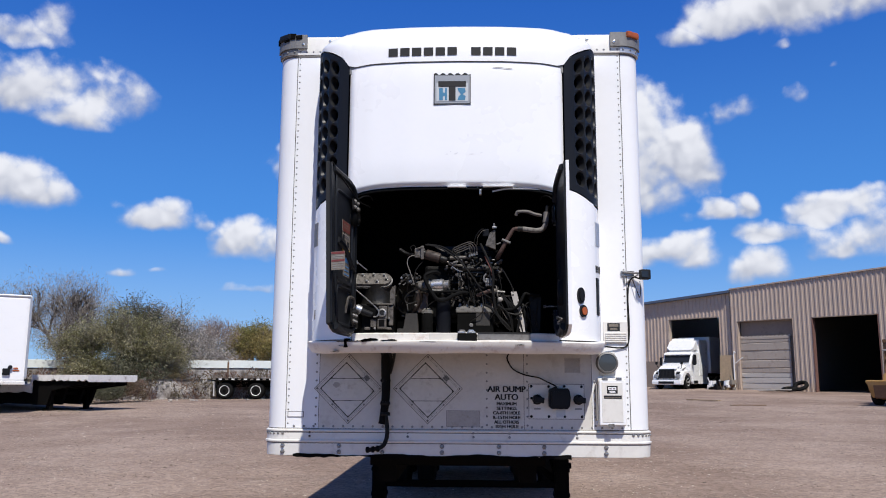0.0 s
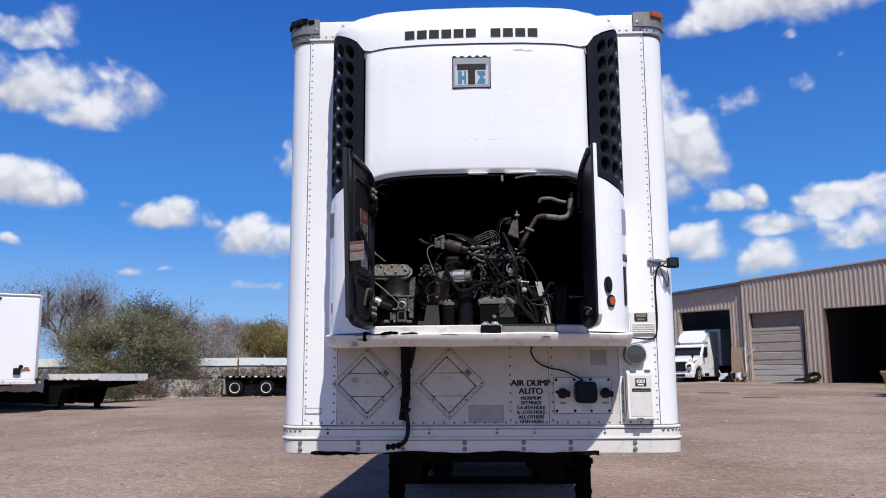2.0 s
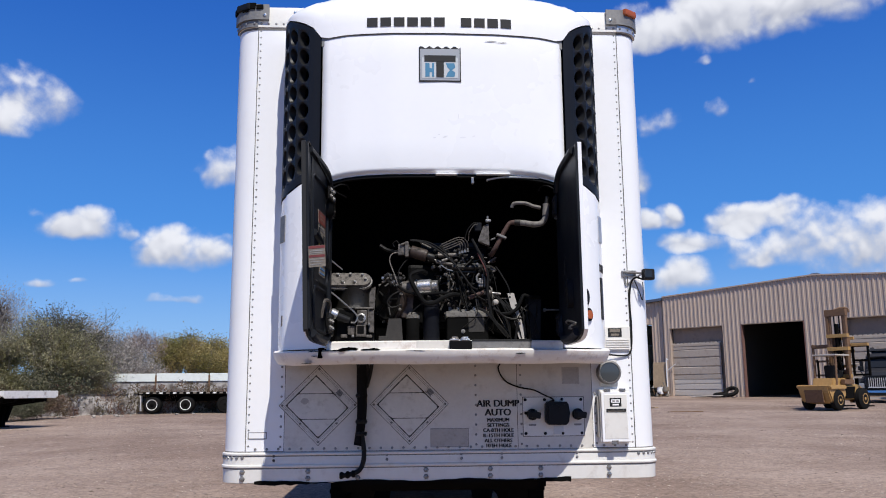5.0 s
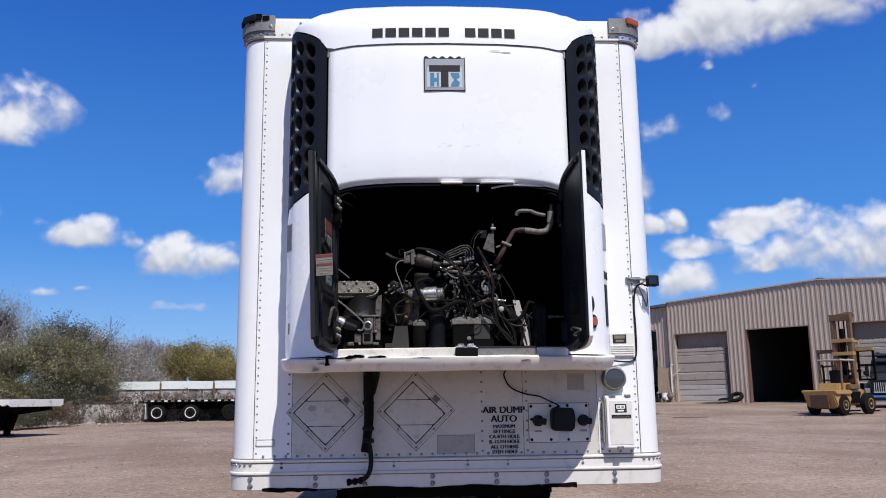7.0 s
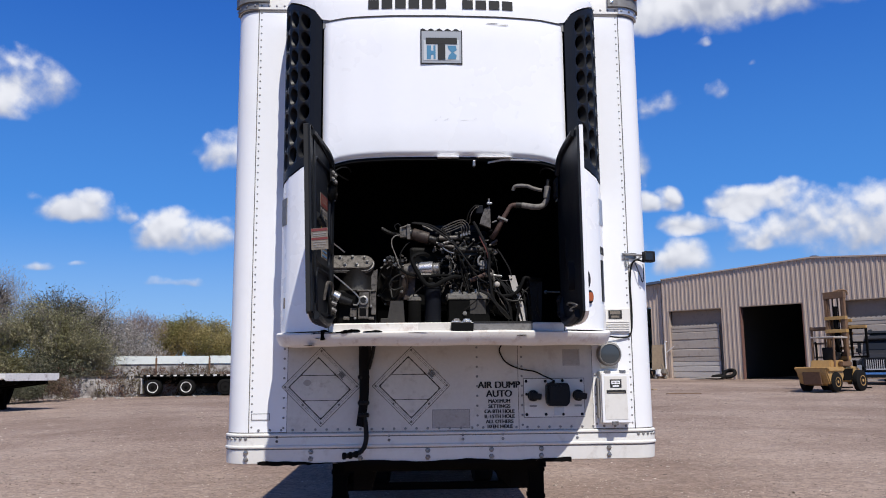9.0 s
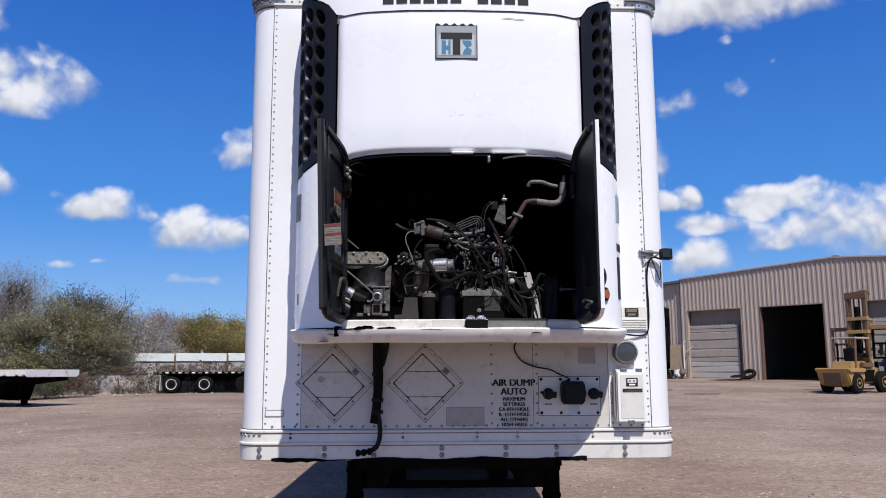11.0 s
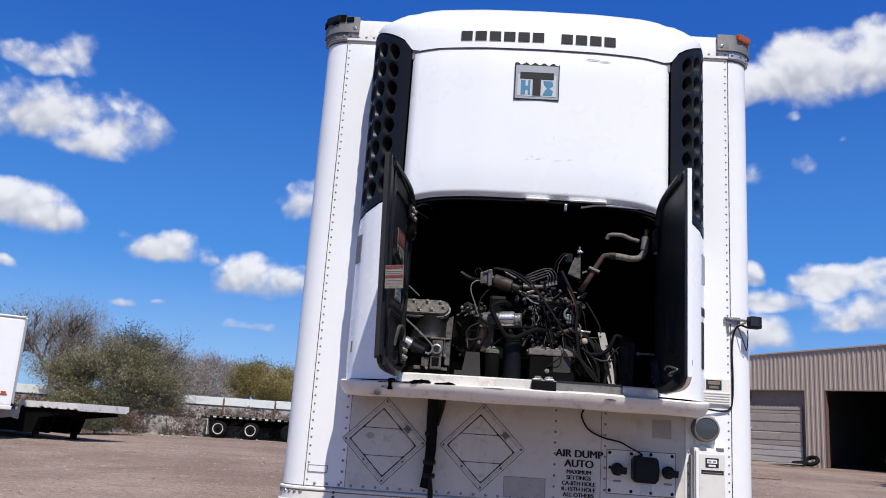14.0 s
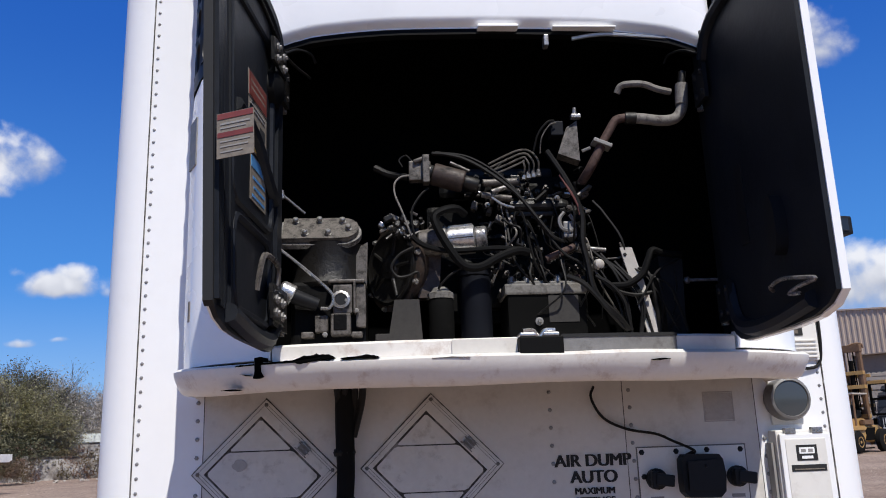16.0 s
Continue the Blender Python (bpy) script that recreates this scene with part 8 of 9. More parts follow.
def plant(name, at, height, spread, mat, label, leaves, leaf_size, seed, forks=3, depth=4, stems=1, droop=0.0, twig_mat=None, fuzz=0.35, bare=0):
    """A trunk or several stems with limbs that fork, and leaves round the twigs."""
    rnd = random.Random(seed)
    at = Vector((at[0], at[1], ground_z(at[0], at[1]) - 0.1))
    item = thing(name, at, label, "tree" if stems == 1 else "shrub")
    verts, faces, ends = [], [], []
    def grow(p, way, length, r, level):
        q = p + way * length
        mid = (p + q) / 2 + Vector((rnd.uniform(-1, 1), rnd.uniform(-1, 1), 0)) * length * 0.06
        side = way.orthogonal().normalized()
        up = way.cross(side)
        sides, base = (6 if level < 2 else 3), len(verts)
        for spot, rr in ((p, r), (mid, r * 0.8), (q, r * 0.6)):
            verts.extend(spot + (side * math.cos(6.2832 * k / sides) + up * math.sin(6.2832 * k / sides)) * rr for k in range(sides))
        for ring in (0, sides):
            faces.extend((base + ring + k, base + ring + (k + 1) % sides, base + ring + sides + (k + 1) % sides, base + ring + sides + k) for k in range(sides))
        if level >= depth:
            ends.append((p, q))
            return
        if level >= depth - 1:
            ends.append((p, q))
        for k in range(forks + (rnd.random() < 0.4)):
            side = Vector((rnd.gauss(0, 1), rnd.gauss(0, 1), rnd.gauss(0.1, 0.5)))
            side = (side - way * side.dot(way)).normalized()
            tilt = rnd.uniform(0.35, 0.85)
            w = (way * math.cos(tilt) + side * math.sin(tilt) * spread + Vector((0, 0, 0.12 - droop))).normalized()
            start = p + (q - p) * rnd.uniform(0.55, 1.0)
            grow(start, w, length * rnd.uniform(0.6, 0.82), r * (0.66 if stems == 1 else 0.58), level + 1)
    total = sum(0.72 ** k for k in range(depth + 1))
    for k in range(stems):
        lean = Vector((rnd.uniform(-1, 1), rnd.uniform(-0.6, 0.6), 0)) * (0.55 * spread if stems > 1 else 0.08)
        grow(at + Vector((rnd.uniform(-0.3, 0.3), rnd.uniform(-0.3, 0.3), 0)) * (stems > 1), (Vector((0, 0, 1)) + lean).normalized(), height / total * 0.98, height * (0.022 if stems == 1 else 0.010), 0)
    me = bpy.data.meshes.new("trunk")
    me.from_pydata([tuple(v) for v in verts], [], faces)
    me.materials.append(twig_mat or BARK)
    wood = new("trunk" if stems == 1 else "stem", me)
    wood.parent = item
    wood.matrix_parent_inverse = WORLD_OF[item.name].inverted()
    rng = np.random.default_rng(seed)
    e = np.array([[*p, *q] for p, q in ends])
    pick = rng.integers(0, len(e), leaves)
    t = rng.random((leaves, 1))
    drift = rng.normal(size=(leaves, 3))
    drift *= np.minimum(1.0, 1.3 / np.linalg.norm(drift, axis=1, keepdims=True))
    places = e[pick, :3] * (1 - t) + e[pick, 3:] * t + drift * fuzz * height * 0.06
    rise = None
    if bare == 1:                                            # twigs point up and outwards
        rise = places - np.array([at.x, at.y, at.z + height * 0.3])
        rise /= np.linalg.norm(rise, axis=1, keepdims=True)
        rise[:, 2] += 0.5
    scatter("crown", places, rng.uniform(0.6, 1.3, leaves) * leaf_size, mat, "", "", item, (0.5, 0.06, 0.16)[bare], seed, aim=rise)
    return item


def along(az, dist):
    """The spot dist metres from the walk's start in the direction az degrees right of ahead."""
    return (-0.1 + dist * math.sin(radians(az)), -0.1 + dist * math.cos(radians(az)))


plant("bare_tree", along(-27.0, 56), 8.3, 0.95, TWIG, "tall bare tree with fine grey twigs behind the wall", 14000, 0.27, 3, 3, 5, 1, -0.02, None, 2.2, bare=1)
plant("bare_tree", along(-30.2, 58), 7.6, 0.95, TWIG, "bare tree with fine grey twigs behind the wall", 10000, 0.27, 13, 3, 5, 1, -0.02, None, 2.8, bare=1)
plant("bare_tree", along(-24.8, 54), 6.3, 0.95, TWIG, "bare tree with fine grey twigs behind the wall", 8000, 0.27, 14, 3, 5, 1, -0.02, None, 2.8, bare=1)
plant("leafy_shrub", along(-23.4, 43.2), 4.9, 0.78, LEAF_OLIVE, "dense olive-green shrub behind the wall", 22000, 0.100, 5, 3, 5, 7, -0.02, TWIG, 1.15)
plant("leafy_shrub", along(-21.9, 43.6), 4.2, 1.0, LEAF_OLIVE, "dense olive-green shrub behind the wall", 13000, 0.100, 6, 3, 5, 6, 0.0, TWIG, 1.15)
plant("leafy_shrub", along(-22.2, 44.4), 5.9, 0.6, LEAF_DARK, "tall sparse shrub with dark upright sprigs", 8000, 0.09, 7, 3, 4, 7, -0.10, None, 0.7)
plant("leafy_shrub", along(-25.3, 44.0), 4.2, 0.7, LEAF_OLIVE, "thin olive-green shrub behind the wall", 9000, 0.100, 71, 3, 5, 5, -0.04, TWIG, 1.2)
plant("leafy_shrub", along(-20.4, 44.2), 3.3, 1.0, LEAF_OLIVE, "thin olive-green shrub behind the wall", 5500, 0.065, 72, 3, 5, 4, 0.0, TWIG, 1.6)
plant("grey_shrub", along(-20.7, 45.8), 5.6, 0.85, PALE_TWIG, "leafless grey shrub with pale twigs", 19000, 0.15, 8, 3, 4, 7, -0.04, TWIG, 1.7, bare=2)
plant("grey_shrub", along(-19.2, 47.0), 4.7, 0.9, PALE_TWIG, "leafless grey shrub with pale twigs", 14000, 0.15, 28, 3, 4, 6, -0.02, TWIG, 1.7, bare=2)
plant("grey_shrub", along(-18.0, 52.0), 3.4, 0.9, PALE_TWIG, "leafless grey shrub with pale twigs", 8000, 0.17, 9, 3, 4, 5, -0.02, TWIG, 1.6, bare=2)
plant("leafy_shrub", along(-22.9, 42.6), 2.7, 1.2, LEAF_DARK, "low dark shrub filling the foot of the taller ones", 12000, 0.10, 73, 3, 4, 9, 0.02, TWIG, 2.4)
plant("leafy_shrub", along(-25.2, 42.6), 2.5, 1.2, LEAF_OLIVE, "low olive shrub filling the foot of the taller ones", 9000, 0.10, 74, 3, 4, 8, 0.02, TWIG, 2.4)
plant("bramble", along(-25.0, 37.6), 1.25, 1.2, LEAF_DARK, "dark tangled bramble at the foot of the wall", 9000, 0.06, 81, 3, 4, 8, 0.06, None, 2.6)
plant("bramble", along(-22.9, 38.6), 1.30, 1.2, WEED, "dark tangled bramble at the foot of the wall", 9000, 0.06, 82, 3, 4, 8, 0.06, None, 2.6)
plant("bramble", along(-23.8, 38.0), 1.15, 1.2, LEAF_DARK, "dark tangled bramble at the foot of the wall", 7000, 0.06, 83, 3, 4, 8, 0.06, None, 2.6)
plant("bare_tree", along(-17.4, 70), 6.1, 0.5, PINK_TWIG, "slender bare pinkish tree in the distance", 6000, 0.36, 10, 3, 5, 2, -0.12, PINK_TWIG, 1.8, bare=1)
plant("russet_shrub", along(-16.6, 60), 2.8, 1.1, RUSSET, "russet leafless shrub in the distance", 9000, 0.2, 12, 3, 4, 7, 0, RUSSET, 1.6, bare=2)
for k, (az, dist, tall, wide) in enumerate(((-15.9, 74, 4.2, 0.6), (-15.3, 73, 5.4, 0.4), (-14.5, 72, 5.6, 0.4), (-13.8, 71, 4.6, 0.6), (-13.1, 74, 5.4, 0.4), (-12.4, 72, 4.2, 0.6))):
    plant("leafy_tree", along(az, dist), tall, wide, LEAF_GREEN, "yellow-green spring tree in the distance", 8500, 0.15, 30 + k, 3, 4, 6, -0.14, TWIG, 2.0)
rnd = random.Random(17)
for k in range(7):
    plant("grey_shrub", along(-33 - 2.4 * k, 46 + rnd.uniform(-3, 3)), rnd.uniform(3, 5), 1.0, TWIG, "leafless grey shrub with pale twigs", 2500, 0.4, 50 + k, 3, 3, 5, 0, TWIG, 1.0, bare=1)


# ---- vehicles ----
def wheel(parent, centre, axle, r, width, rim_mat, inner=0.56, dish_shade=False):
    """A tyre with a dished rim and boss; the rim is a piece of the wheel. A dark cap can give the dish its shade."""
    axle = Vector(axle).normalized()
    c = Vector(centre) - axle * width / 2
    bm = bmesh.new()
    lathe(bm, c, axle, [(0, r * inner), (0.01, r * 0.86), (width * 0.18, r), (width * 0.82, r), (width - 0.01, r * 0.86), (width, r * inner)], 24)
    tyre = part("wheel", bm, TYRE, parent, smooth=True)
    bm = bmesh.new()
    lathe(bm, c + axle * (width * 0.30), axle, [(0, r * 0.2), (0.001, r * inner), (width * 0.72, r * inner), (width * 0.70, r * (inner - 0.08)), (width * 0.45, r * 0.42), (width * 0.55, r * 0.2), (width * 0.72, r * 0.14), (width * 0.73, 0.01)], 20)
    part("rim", bm, rim_mat, tyre, smooth=True)
    # dark cap: the shade inside the dished rim put into colour
    if dish_shade:
        bm = bmesh.new()
        lathe(bm, c + axle * (width * 0.66), axle, [(0, r * 0.44), (width * 0.12, r * 0.40), (width * 0.40, r * 0.16), (width * 0.42, 0.01)], 16)
        part("dish_shade", bm, CHASSIS, tyre, smooth=True)
    return tyre


class Frame:
    """A local frame on the ground: x ahead, y left, z up."""
    def __init__(self, at, heading):
        self.o = Vector((at[0], at[1], ground_z(*at)))
        self.m = Matrix.Rotation(radians(heading), 3, "Z")

    def __call__(self, x, y, z):
        return self.o + self.m @ Vector((x, y, z))

    def way(self, x, y, z=0.0):
        return self.m @ Vector((x, y, z))

    def box(self, bm, low, high, bevel=0.0):
        return box(bm, self(*[(a + b) / 2 for a, b in zip(low, high)]), [abs(b - a) for a, b in zip(low, high)], self.m, bevel)


def white_trailer():
    f = Frame(along(-31.25, 31.0), 90 + 31 + 180)
    item = thing("box_trailer", f(-5, 0, 0), "plain white box trailer parked nose-on in the yard", "trailer")
    bm = bmesh.new()
    f.box(bm, (-13.5, -1.28, 1.06), (0.0, 1.28, 3.96), 0.10)
    part("body", bm, WHITE, item, smooth=False)
    bm = bmesh.new()
    f.box(bm, (-13.5, -1.30, 3.91), (0.02, 1.30, 4.0), 0.03)
    part("top_rail", bm, ALU, item)
    bm = bmesh.new()
    f.box(bm, (-13.5, -1.30, 0.98), (0.02, 1.30, 1.10), 0.02)
    part("bottom_rail", bm, DECK_WHITE, item)
    for y in (-1.295, 1.295):
        bm = bmesh.new()
        f.box(bm, (-0.03, y - 0.04, 1.2), (0.03, y + 0.04, 3.95), 0.015)
        part("corner_post", bm, ALU, item)
    bm = bmesh.new()
    f.box(bm, (0.0, -0.10, 3.80), (0.04, 0.10, 3.87), 0.01)
    part("marker_lamp", bm, BLACK, item)
    bm = bmesh.new()
    f.box(bm, (0.0, 0.60, 1.30), (0.08, 0.82, 1.52), 0.02)
    lathe(bm, f(0.0, 0.82, 1.56), f.way(1, 0), [(0, 0.07), (0.08, 0.07), (0.10, 0.05)], 10)
    part("air_coupling", bm, BLACK, item)
    bm = bmesh.new()
    f.box(bm, (0.0, 0.92, 1.50), (0.02, 1.06, 1.55), 0.004)
    f.box(bm, (0.0, 0.90, 1.43), (0.02, 1.10, 1.475), 0.004)
    part("coupling_tag", bm, ORANGE_LENS, item)
    bm = bmesh.new()
    f.box(bm, (-12.5, -0.95, 0.70), (-7.0, 0.95, 1.0), 0.02)
    f.box(bm, (-7.0, -0.60, 0.93), (-0.5, 0.60, 1.0), 0.01)
    part("underframe", bm, CHASSIS, item)
    for y in (-0.8, 0.8):
        bm = bmesh.new()
        f.box(bm, (-7.6, y - 0.07, 0.03), (-7.45, y + 0.07, 1.15), 0.01)
        f.box(bm, (-7.7, y - 0.15, 0.0), (-7.35, y + 0.15, 0.05), 0.01)
        part("leg", bm, CHASSIS, item)
    for x in (-10.5, -11.8):
        for y in (-0.95, 0.95):
            wheel(item, f(x, y, 0.5), f.way(0, 1 if y > 0 else -1), 0.5, 0.55, DECK_WHITE)


white_trailer()


def near_flatbed():
    f = Frame((-13.0, 29.23), -20)                        # nose to the right
    item = thing("flatbed_trailer", f(-4, 0, 0), "step-deck flatbed trailer with worn white deck rail standing on its legs", "trailer")
    rnd = random.Random(44)
    drop = -2.65                                          # the deck steps down behind here
    for y in (-1.16, 1.16):
        bm = bmesh.new()
        n = 26
        lower = [(drop + (0.0 - drop) * k / n, 1.05 + rnd.uniform(0.0, 0.07) * (k % 3 > 0)) for k in range(n + 1)]
        prism(bm, lower + [(0.0, 1.27), (drop, 1.27)], lambda u, v, w: f(u, y - 0.04 + w, v), 0.08)
        part("side_rail", bm, DECK_WHITE, item, "worn white side rail with ragged lower edge")
        bm = bmesh.new()
        lower = [(-12.0 + (drop + 12.0) * k / n, 0.62 + rnd.uniform(0.0, 0.07) * (k % 2)) for k in range(n + 1)]
        prism(bm, lower + [(drop, 0.92), (-12.0, 0.92)], lambda u, v, w: f(u, y - 0.04 + w, v), 0.08)
        part("side_rail", bm, DECK_WHITE, item)
    bm = bmesh.new()
    f.box(bm, (-0.06, -1.12, 1.02), (0.0, 1.12, 1.27), 0.01)
    part("nose_rail", bm, DECK_WHITE, item)
    for k in range(8):
        y = -1.05 + k * 0.30
        for u0, u1, z in ((drop + 0.02, -0.08, 1.255), (-11.95, drop, 0.91)):
            bm = bmesh.new()
            f.box(bm, (u0, y - 0.14, z - 0.055), (u1, y + 0.14, z), 0.006)
            part("deck_plank", bm, DECK_WHITE, item)
    bm = bmesh.new()
    f.box(bm, (drop - 0.05, -1.1, 0.30), (drop + 0.03, 1.1, 1.2), 0.01)
    part("bulkhead", bm, CHASSIS, item)
    bm = bmesh.new()
    prism(bm, [(drop - 0.10, 0.70), (drop + 0.02, 0.70), (drop + 0.05, 1.06), (drop - 0.02, 1.06)], lambda u, v, w: f(u, -1.21 + w, v), 0.05)
    part("step_gusset", bm, DECK_WHITE, item, "worn white gusset at the step")
    # web, boxes and deep beams added to fill the black shade under the deck
    bm = bmesh.new()
    prism(bm, [(drop, 0.20), (-1.95, 0.20), (-1.75, 0.72), (-0.35, 0.96), (-0.35, 1.10), (drop, 1.10)], lambda u, v, w: f(u, -1.10 + w, v), 0.05)
    part("gooseneck_web", bm, CHASSIS, item)
    for x in (-4.2, -3.4):
        bm = bmesh.new()
        f.box(bm, (x, -1.0, 0.24), (x + 0.5, 1.0, 0.70), 0.02)
        part("under_deck_fill", bm, CHASSIS, item)
    for y in (-0.95, -0.4, 0.4, 0.95):
        bm = bmesh.new()
        prism(bm, [(-11.8, 0.30), (drop, 0.22), (-1.95, 0.20), (-1.75, 0.74), (-0.3, 0.90), (-0.3, 1.16), (drop, 1.16), (drop, 0.85), (-11.8, 0.85)], lambda u, v, w: f(u, y - 0.06 + w, v), 0.12)
        part("frame_beam", bm, CHASSIS, item)
    for k in range(4):
        bm = bmesh.new()
        f.box(bm, (-1.0 - 0.42 * k, -1.1, 0.98), (-0.9 - 0.42 * k, 1.1, 1.10))
        part("cross_member", bm, CHASSIS, item)
    for y in (-0.85, 0.85):
        bm = bmesh.new()
        f.box(bm, (-2.14, y - 0.08, 0.03), (-1.96, y + 0.08, 1.1), 0.01)
        f.box(bm, (-2.24, y - 0.16, -0.02), (-1.86, y + 0.16, 0.04), 0.01)
        part("leg", bm, CHASSIS, item)
    bm = bmesh.new()
    f.box(bm, (-2.09, -0.8, 0.55), (-2.01, 0.8, 0.66))
    part("cross_shaft", bm, CHASSIS, item)
    for x in (-8.6, -9.9):
        for y in (-0.9, 0.9):
            wheel(item, f(x, y, 0.40), f.way(0, 1 if y > 0 else -1), 0.40, 0.5, CHASSIS)


near_flatbed()


def far_flatbed():
    f = Frame((-12.55, 40.15), 3.0)                      # tail to the left
    item = thing("flatbed_trailer", f(5, 0, 0), "dark flatbed trailer with bright wheel rims by the wall", "trailer")
    bm = bmesh.new()
    f.box(bm, (0.0, -1.25, 0.86), (13.5, 1.25, 0.98), 0.01)
    part("deck", bm, CHASSIS, item)
    for k in range(44):
        bm = bmesh.new()
        f.box(bm, (0.05 + 0.30 * k, -1.268, 0.90), (0.20 + 0.30 * k, -1.254, 0.965))
        part("tape_mark", bm, (PAPER, DECK_WHITE)[k % 2], item)
    bm = bmesh.new()
    f.box(bm, (0.2, -0.5, 0.55), (13.2, 0.5, 0.86), 0.02)
    part("frame_beam", bm, CHASSIS, item)
    bm = bmesh.new()
    f.box(bm, (0.10, -1.22, 0.12), (0.13, -0.70, 0.80), 0.004)
    part("mud_flap", bm, DECK_WHITE, item)
    for x in (0.62, 2.12, 3.9):
        for y in (-0.95, 0.95):
            wheel(item, f(x, y, 0.40), f.way(0, 1 if y > 0 else -1), 0.40, 0.5, DECK_WHITE if x < 3 else CHASSIS, 0.62, x < 3)


far_flatbed()


def tractor(at, heading, paint, label, tall, grille_mat):
    """A bonneted road tractor: bonnet, cab with fairing, lamps, wheels."""
    f = Frame(at, heading)
    item = thing("semi_truck", f(-2, 0, 0), label, "truck", "parked trucks")
    def slab(name, outline, y0, y1, mat, parent=item, bevel=0.0):
        bm = bmesh.new()
        prism(bm, outline, lambda u, v, w: f(u, y0 + w, v), y1 - y0)
        if bevel:
            bmesh.ops.bevel(bm, geom=bm.edges[:], offset=bevel, segments=2, affect="EDGES")
        return part(name, bm, mat, parent)
    hood = slab("bonnet", [(-1.75, 0.75), (-0.2, 0.62), (-0.02, 0.75), (-0.04, 1.40), (-0.30, 1.60), (-1.75, 1.95)], -0.90, 0.90, paint, bevel=0.22)
    for y in (-1.0, 1.0):
        slab("wing", [(-1.75, 0.55), (-1.62, 0.98), (-1.3, 1.22), (-0.85, 1.22), (-0.52, 0.95), (-0.40, 0.45), (-0.1, 0.45), (-0.1, 0.95), (-0.4, 1.32), (-1.75, 1.40)], y - 0.16, y + 0.16, paint, bevel=0.07)
    cab = slab("cab", [(-3.35, 0.75), (-1.70, 0.75), (-1.70, 1.88), (-2.15, 2.62), (-2.4, 2.75), (-3.35, 2.75)], -1.12, 1.12, paint, bevel=0.07)
    slab("windscreen", [(-1.72, 1.95), (-1.70, 1.95), (-2.11, 2.60), (-2.14, 2.60)], -1.0, 1.0, GLASS_DARK, cab)
    for y in (-1.125, 1.10):
        slab("side_window", [(-2.85, 1.85), (-2.02, 1.85), (-2.30, 2.55), (-2.85, 2.55)], y, y + 0.025, GLASS_DARK, cab)
    slab("roof_fairing", [(-3.5, 2.74), (-2.35, 2.74), (-2.55, 3.1), (-2.95, tall - 0.08), (-3.5, tall)], -1.05, 1.05, paint, bevel=0.18)
    slab("sleeper", [(-4.9 if tall > 3.6 else -3.6, 0.95), (-3.3, 0.95), (-3.3, tall - 0.15), (-4.9 if tall > 3.6 else -3.6, tall - 0.15)], -1.15, 1.15, paint, bevel=0.06)
    slab("bumper", [(-0.35, 0.30), (0.10, 0.30), (0.14, 0.42), (0.10, 0.66), (-0.35, 0.66)], -1.14, 1.14, paint if paint is TRUCK_WHITE else CHROME, bevel=0.04)
    slab("lower_intake", [(0.11, 0.36), (0.145, 0.40), (0.135, 0.55), (0.11, 0.55)], -0.6, 0.6, BLACK)
    gr = slab("grille", [(-0.04, 0.74), (0.012, 0.76), (0.0, 1.42), (-0.05, 1.42)], -0.60, 0.60, BLACK, hood)
    for k in range(9):
        slab("bar", [(0.0, 0.80), (0.03, 0.80), (0.03, 1.35), (0.0, 1.35)], -0.46 + k * 0.108, -0.43 + k * 0.108, grille_mat, gr)
    slab("diagonal", [(0.014, 0.80), (0.036, 0.80), (0.036, 0.86), (0.014, 0.86)], -0.5, 0.5, grille_mat, gr)
    for y in (-0.86, 0.86):
        bm = bmesh.new()
        f.box(bm, (-0.26, y - 0.15, 0.78), (-0.03, y + 0.15, 1.06), 0.05)
        part("headlight", bm, BADGE_GREY, item)
    for y in (-0.78, 0.78):
        slab("lamp_surround", [(-0.34, 1.02), (-0.06, 0.98), (-0.10, 1.16), (-0.34, 1.30)], y - 0.14, y + 0.14, BLACK, bevel=0.03)
    if paint is TRUCK_WHITE:
        bm = bmesh.new()
        tube(bm, [f(-0.50, 0.915, 1.05), f(-0.62, 0.93, 1.28), f(-0.86, 0.925, 1.44), f(-1.30, 0.915, 1.56)], 0.045, 6, 4, 0.015)
        tube(bm, [f(-0.70, 0.93, 1.30), f(-0.95, 0.93, 1.34), f(-1.15, 0.92, 1.30)], 0.035, 6, 3, 0.012)
        part("painted_stripe", bm, INK, hood, "black swoosh on the bonnet's side")
    for y in (-1.32, 1.32):
        bm = bmesh.new()
        f.box(bm, (-2.05, y - 0.09, 1.75), (-1.92, y + 0.09, 2.35), 0.03)
        tube(bm, [f(-2.0, y, 2.3), f(-2.1, y * 0.84, 2.4)], 0.02, 6, 0)
        part("mirror", bm, BLACK, item)
    bm = bmesh.new()
    f.box(bm, (-8.0, -0.45, 0.60), (-1.2, 0.45, 0.85), 0.02)
    part("chassis", bm, CHASSIS, item)
    for y in (-1.06, 1.06):
        slab("side_fairing", [(-4.7, 0.36), (-1.95, 0.36), (-1.85, 0.55), (-1.9, 0.95), (-4.7, 0.95)], y - 0.09, y + 0.09, paint if paint is TRUCK_WHITE else CHROME, bevel=0.03)
        slab("step", [(-2.9, 0.40), (-2.1, 0.40), (-2.1, 0.62), (-2.9, 0.62)], y * 1.06 - 0.03, y * 1.06 + 0.03, BLACK)
    slab("sun_visor", [(-2.10, 2.60), (-1.86, 2.50), (-1.84, 2.56), (-2.10, 2.72)], -1.02, 1.02, paint)
    for y in (-0.98, 0.98):
        bm = bmesh.new()
        tube(bm, [f(-0.62, y * 0.86, 1.45), f(-0.50, y * 0.98, 1.72), f(-0.46, y, 1.86)], 0.025, 6)
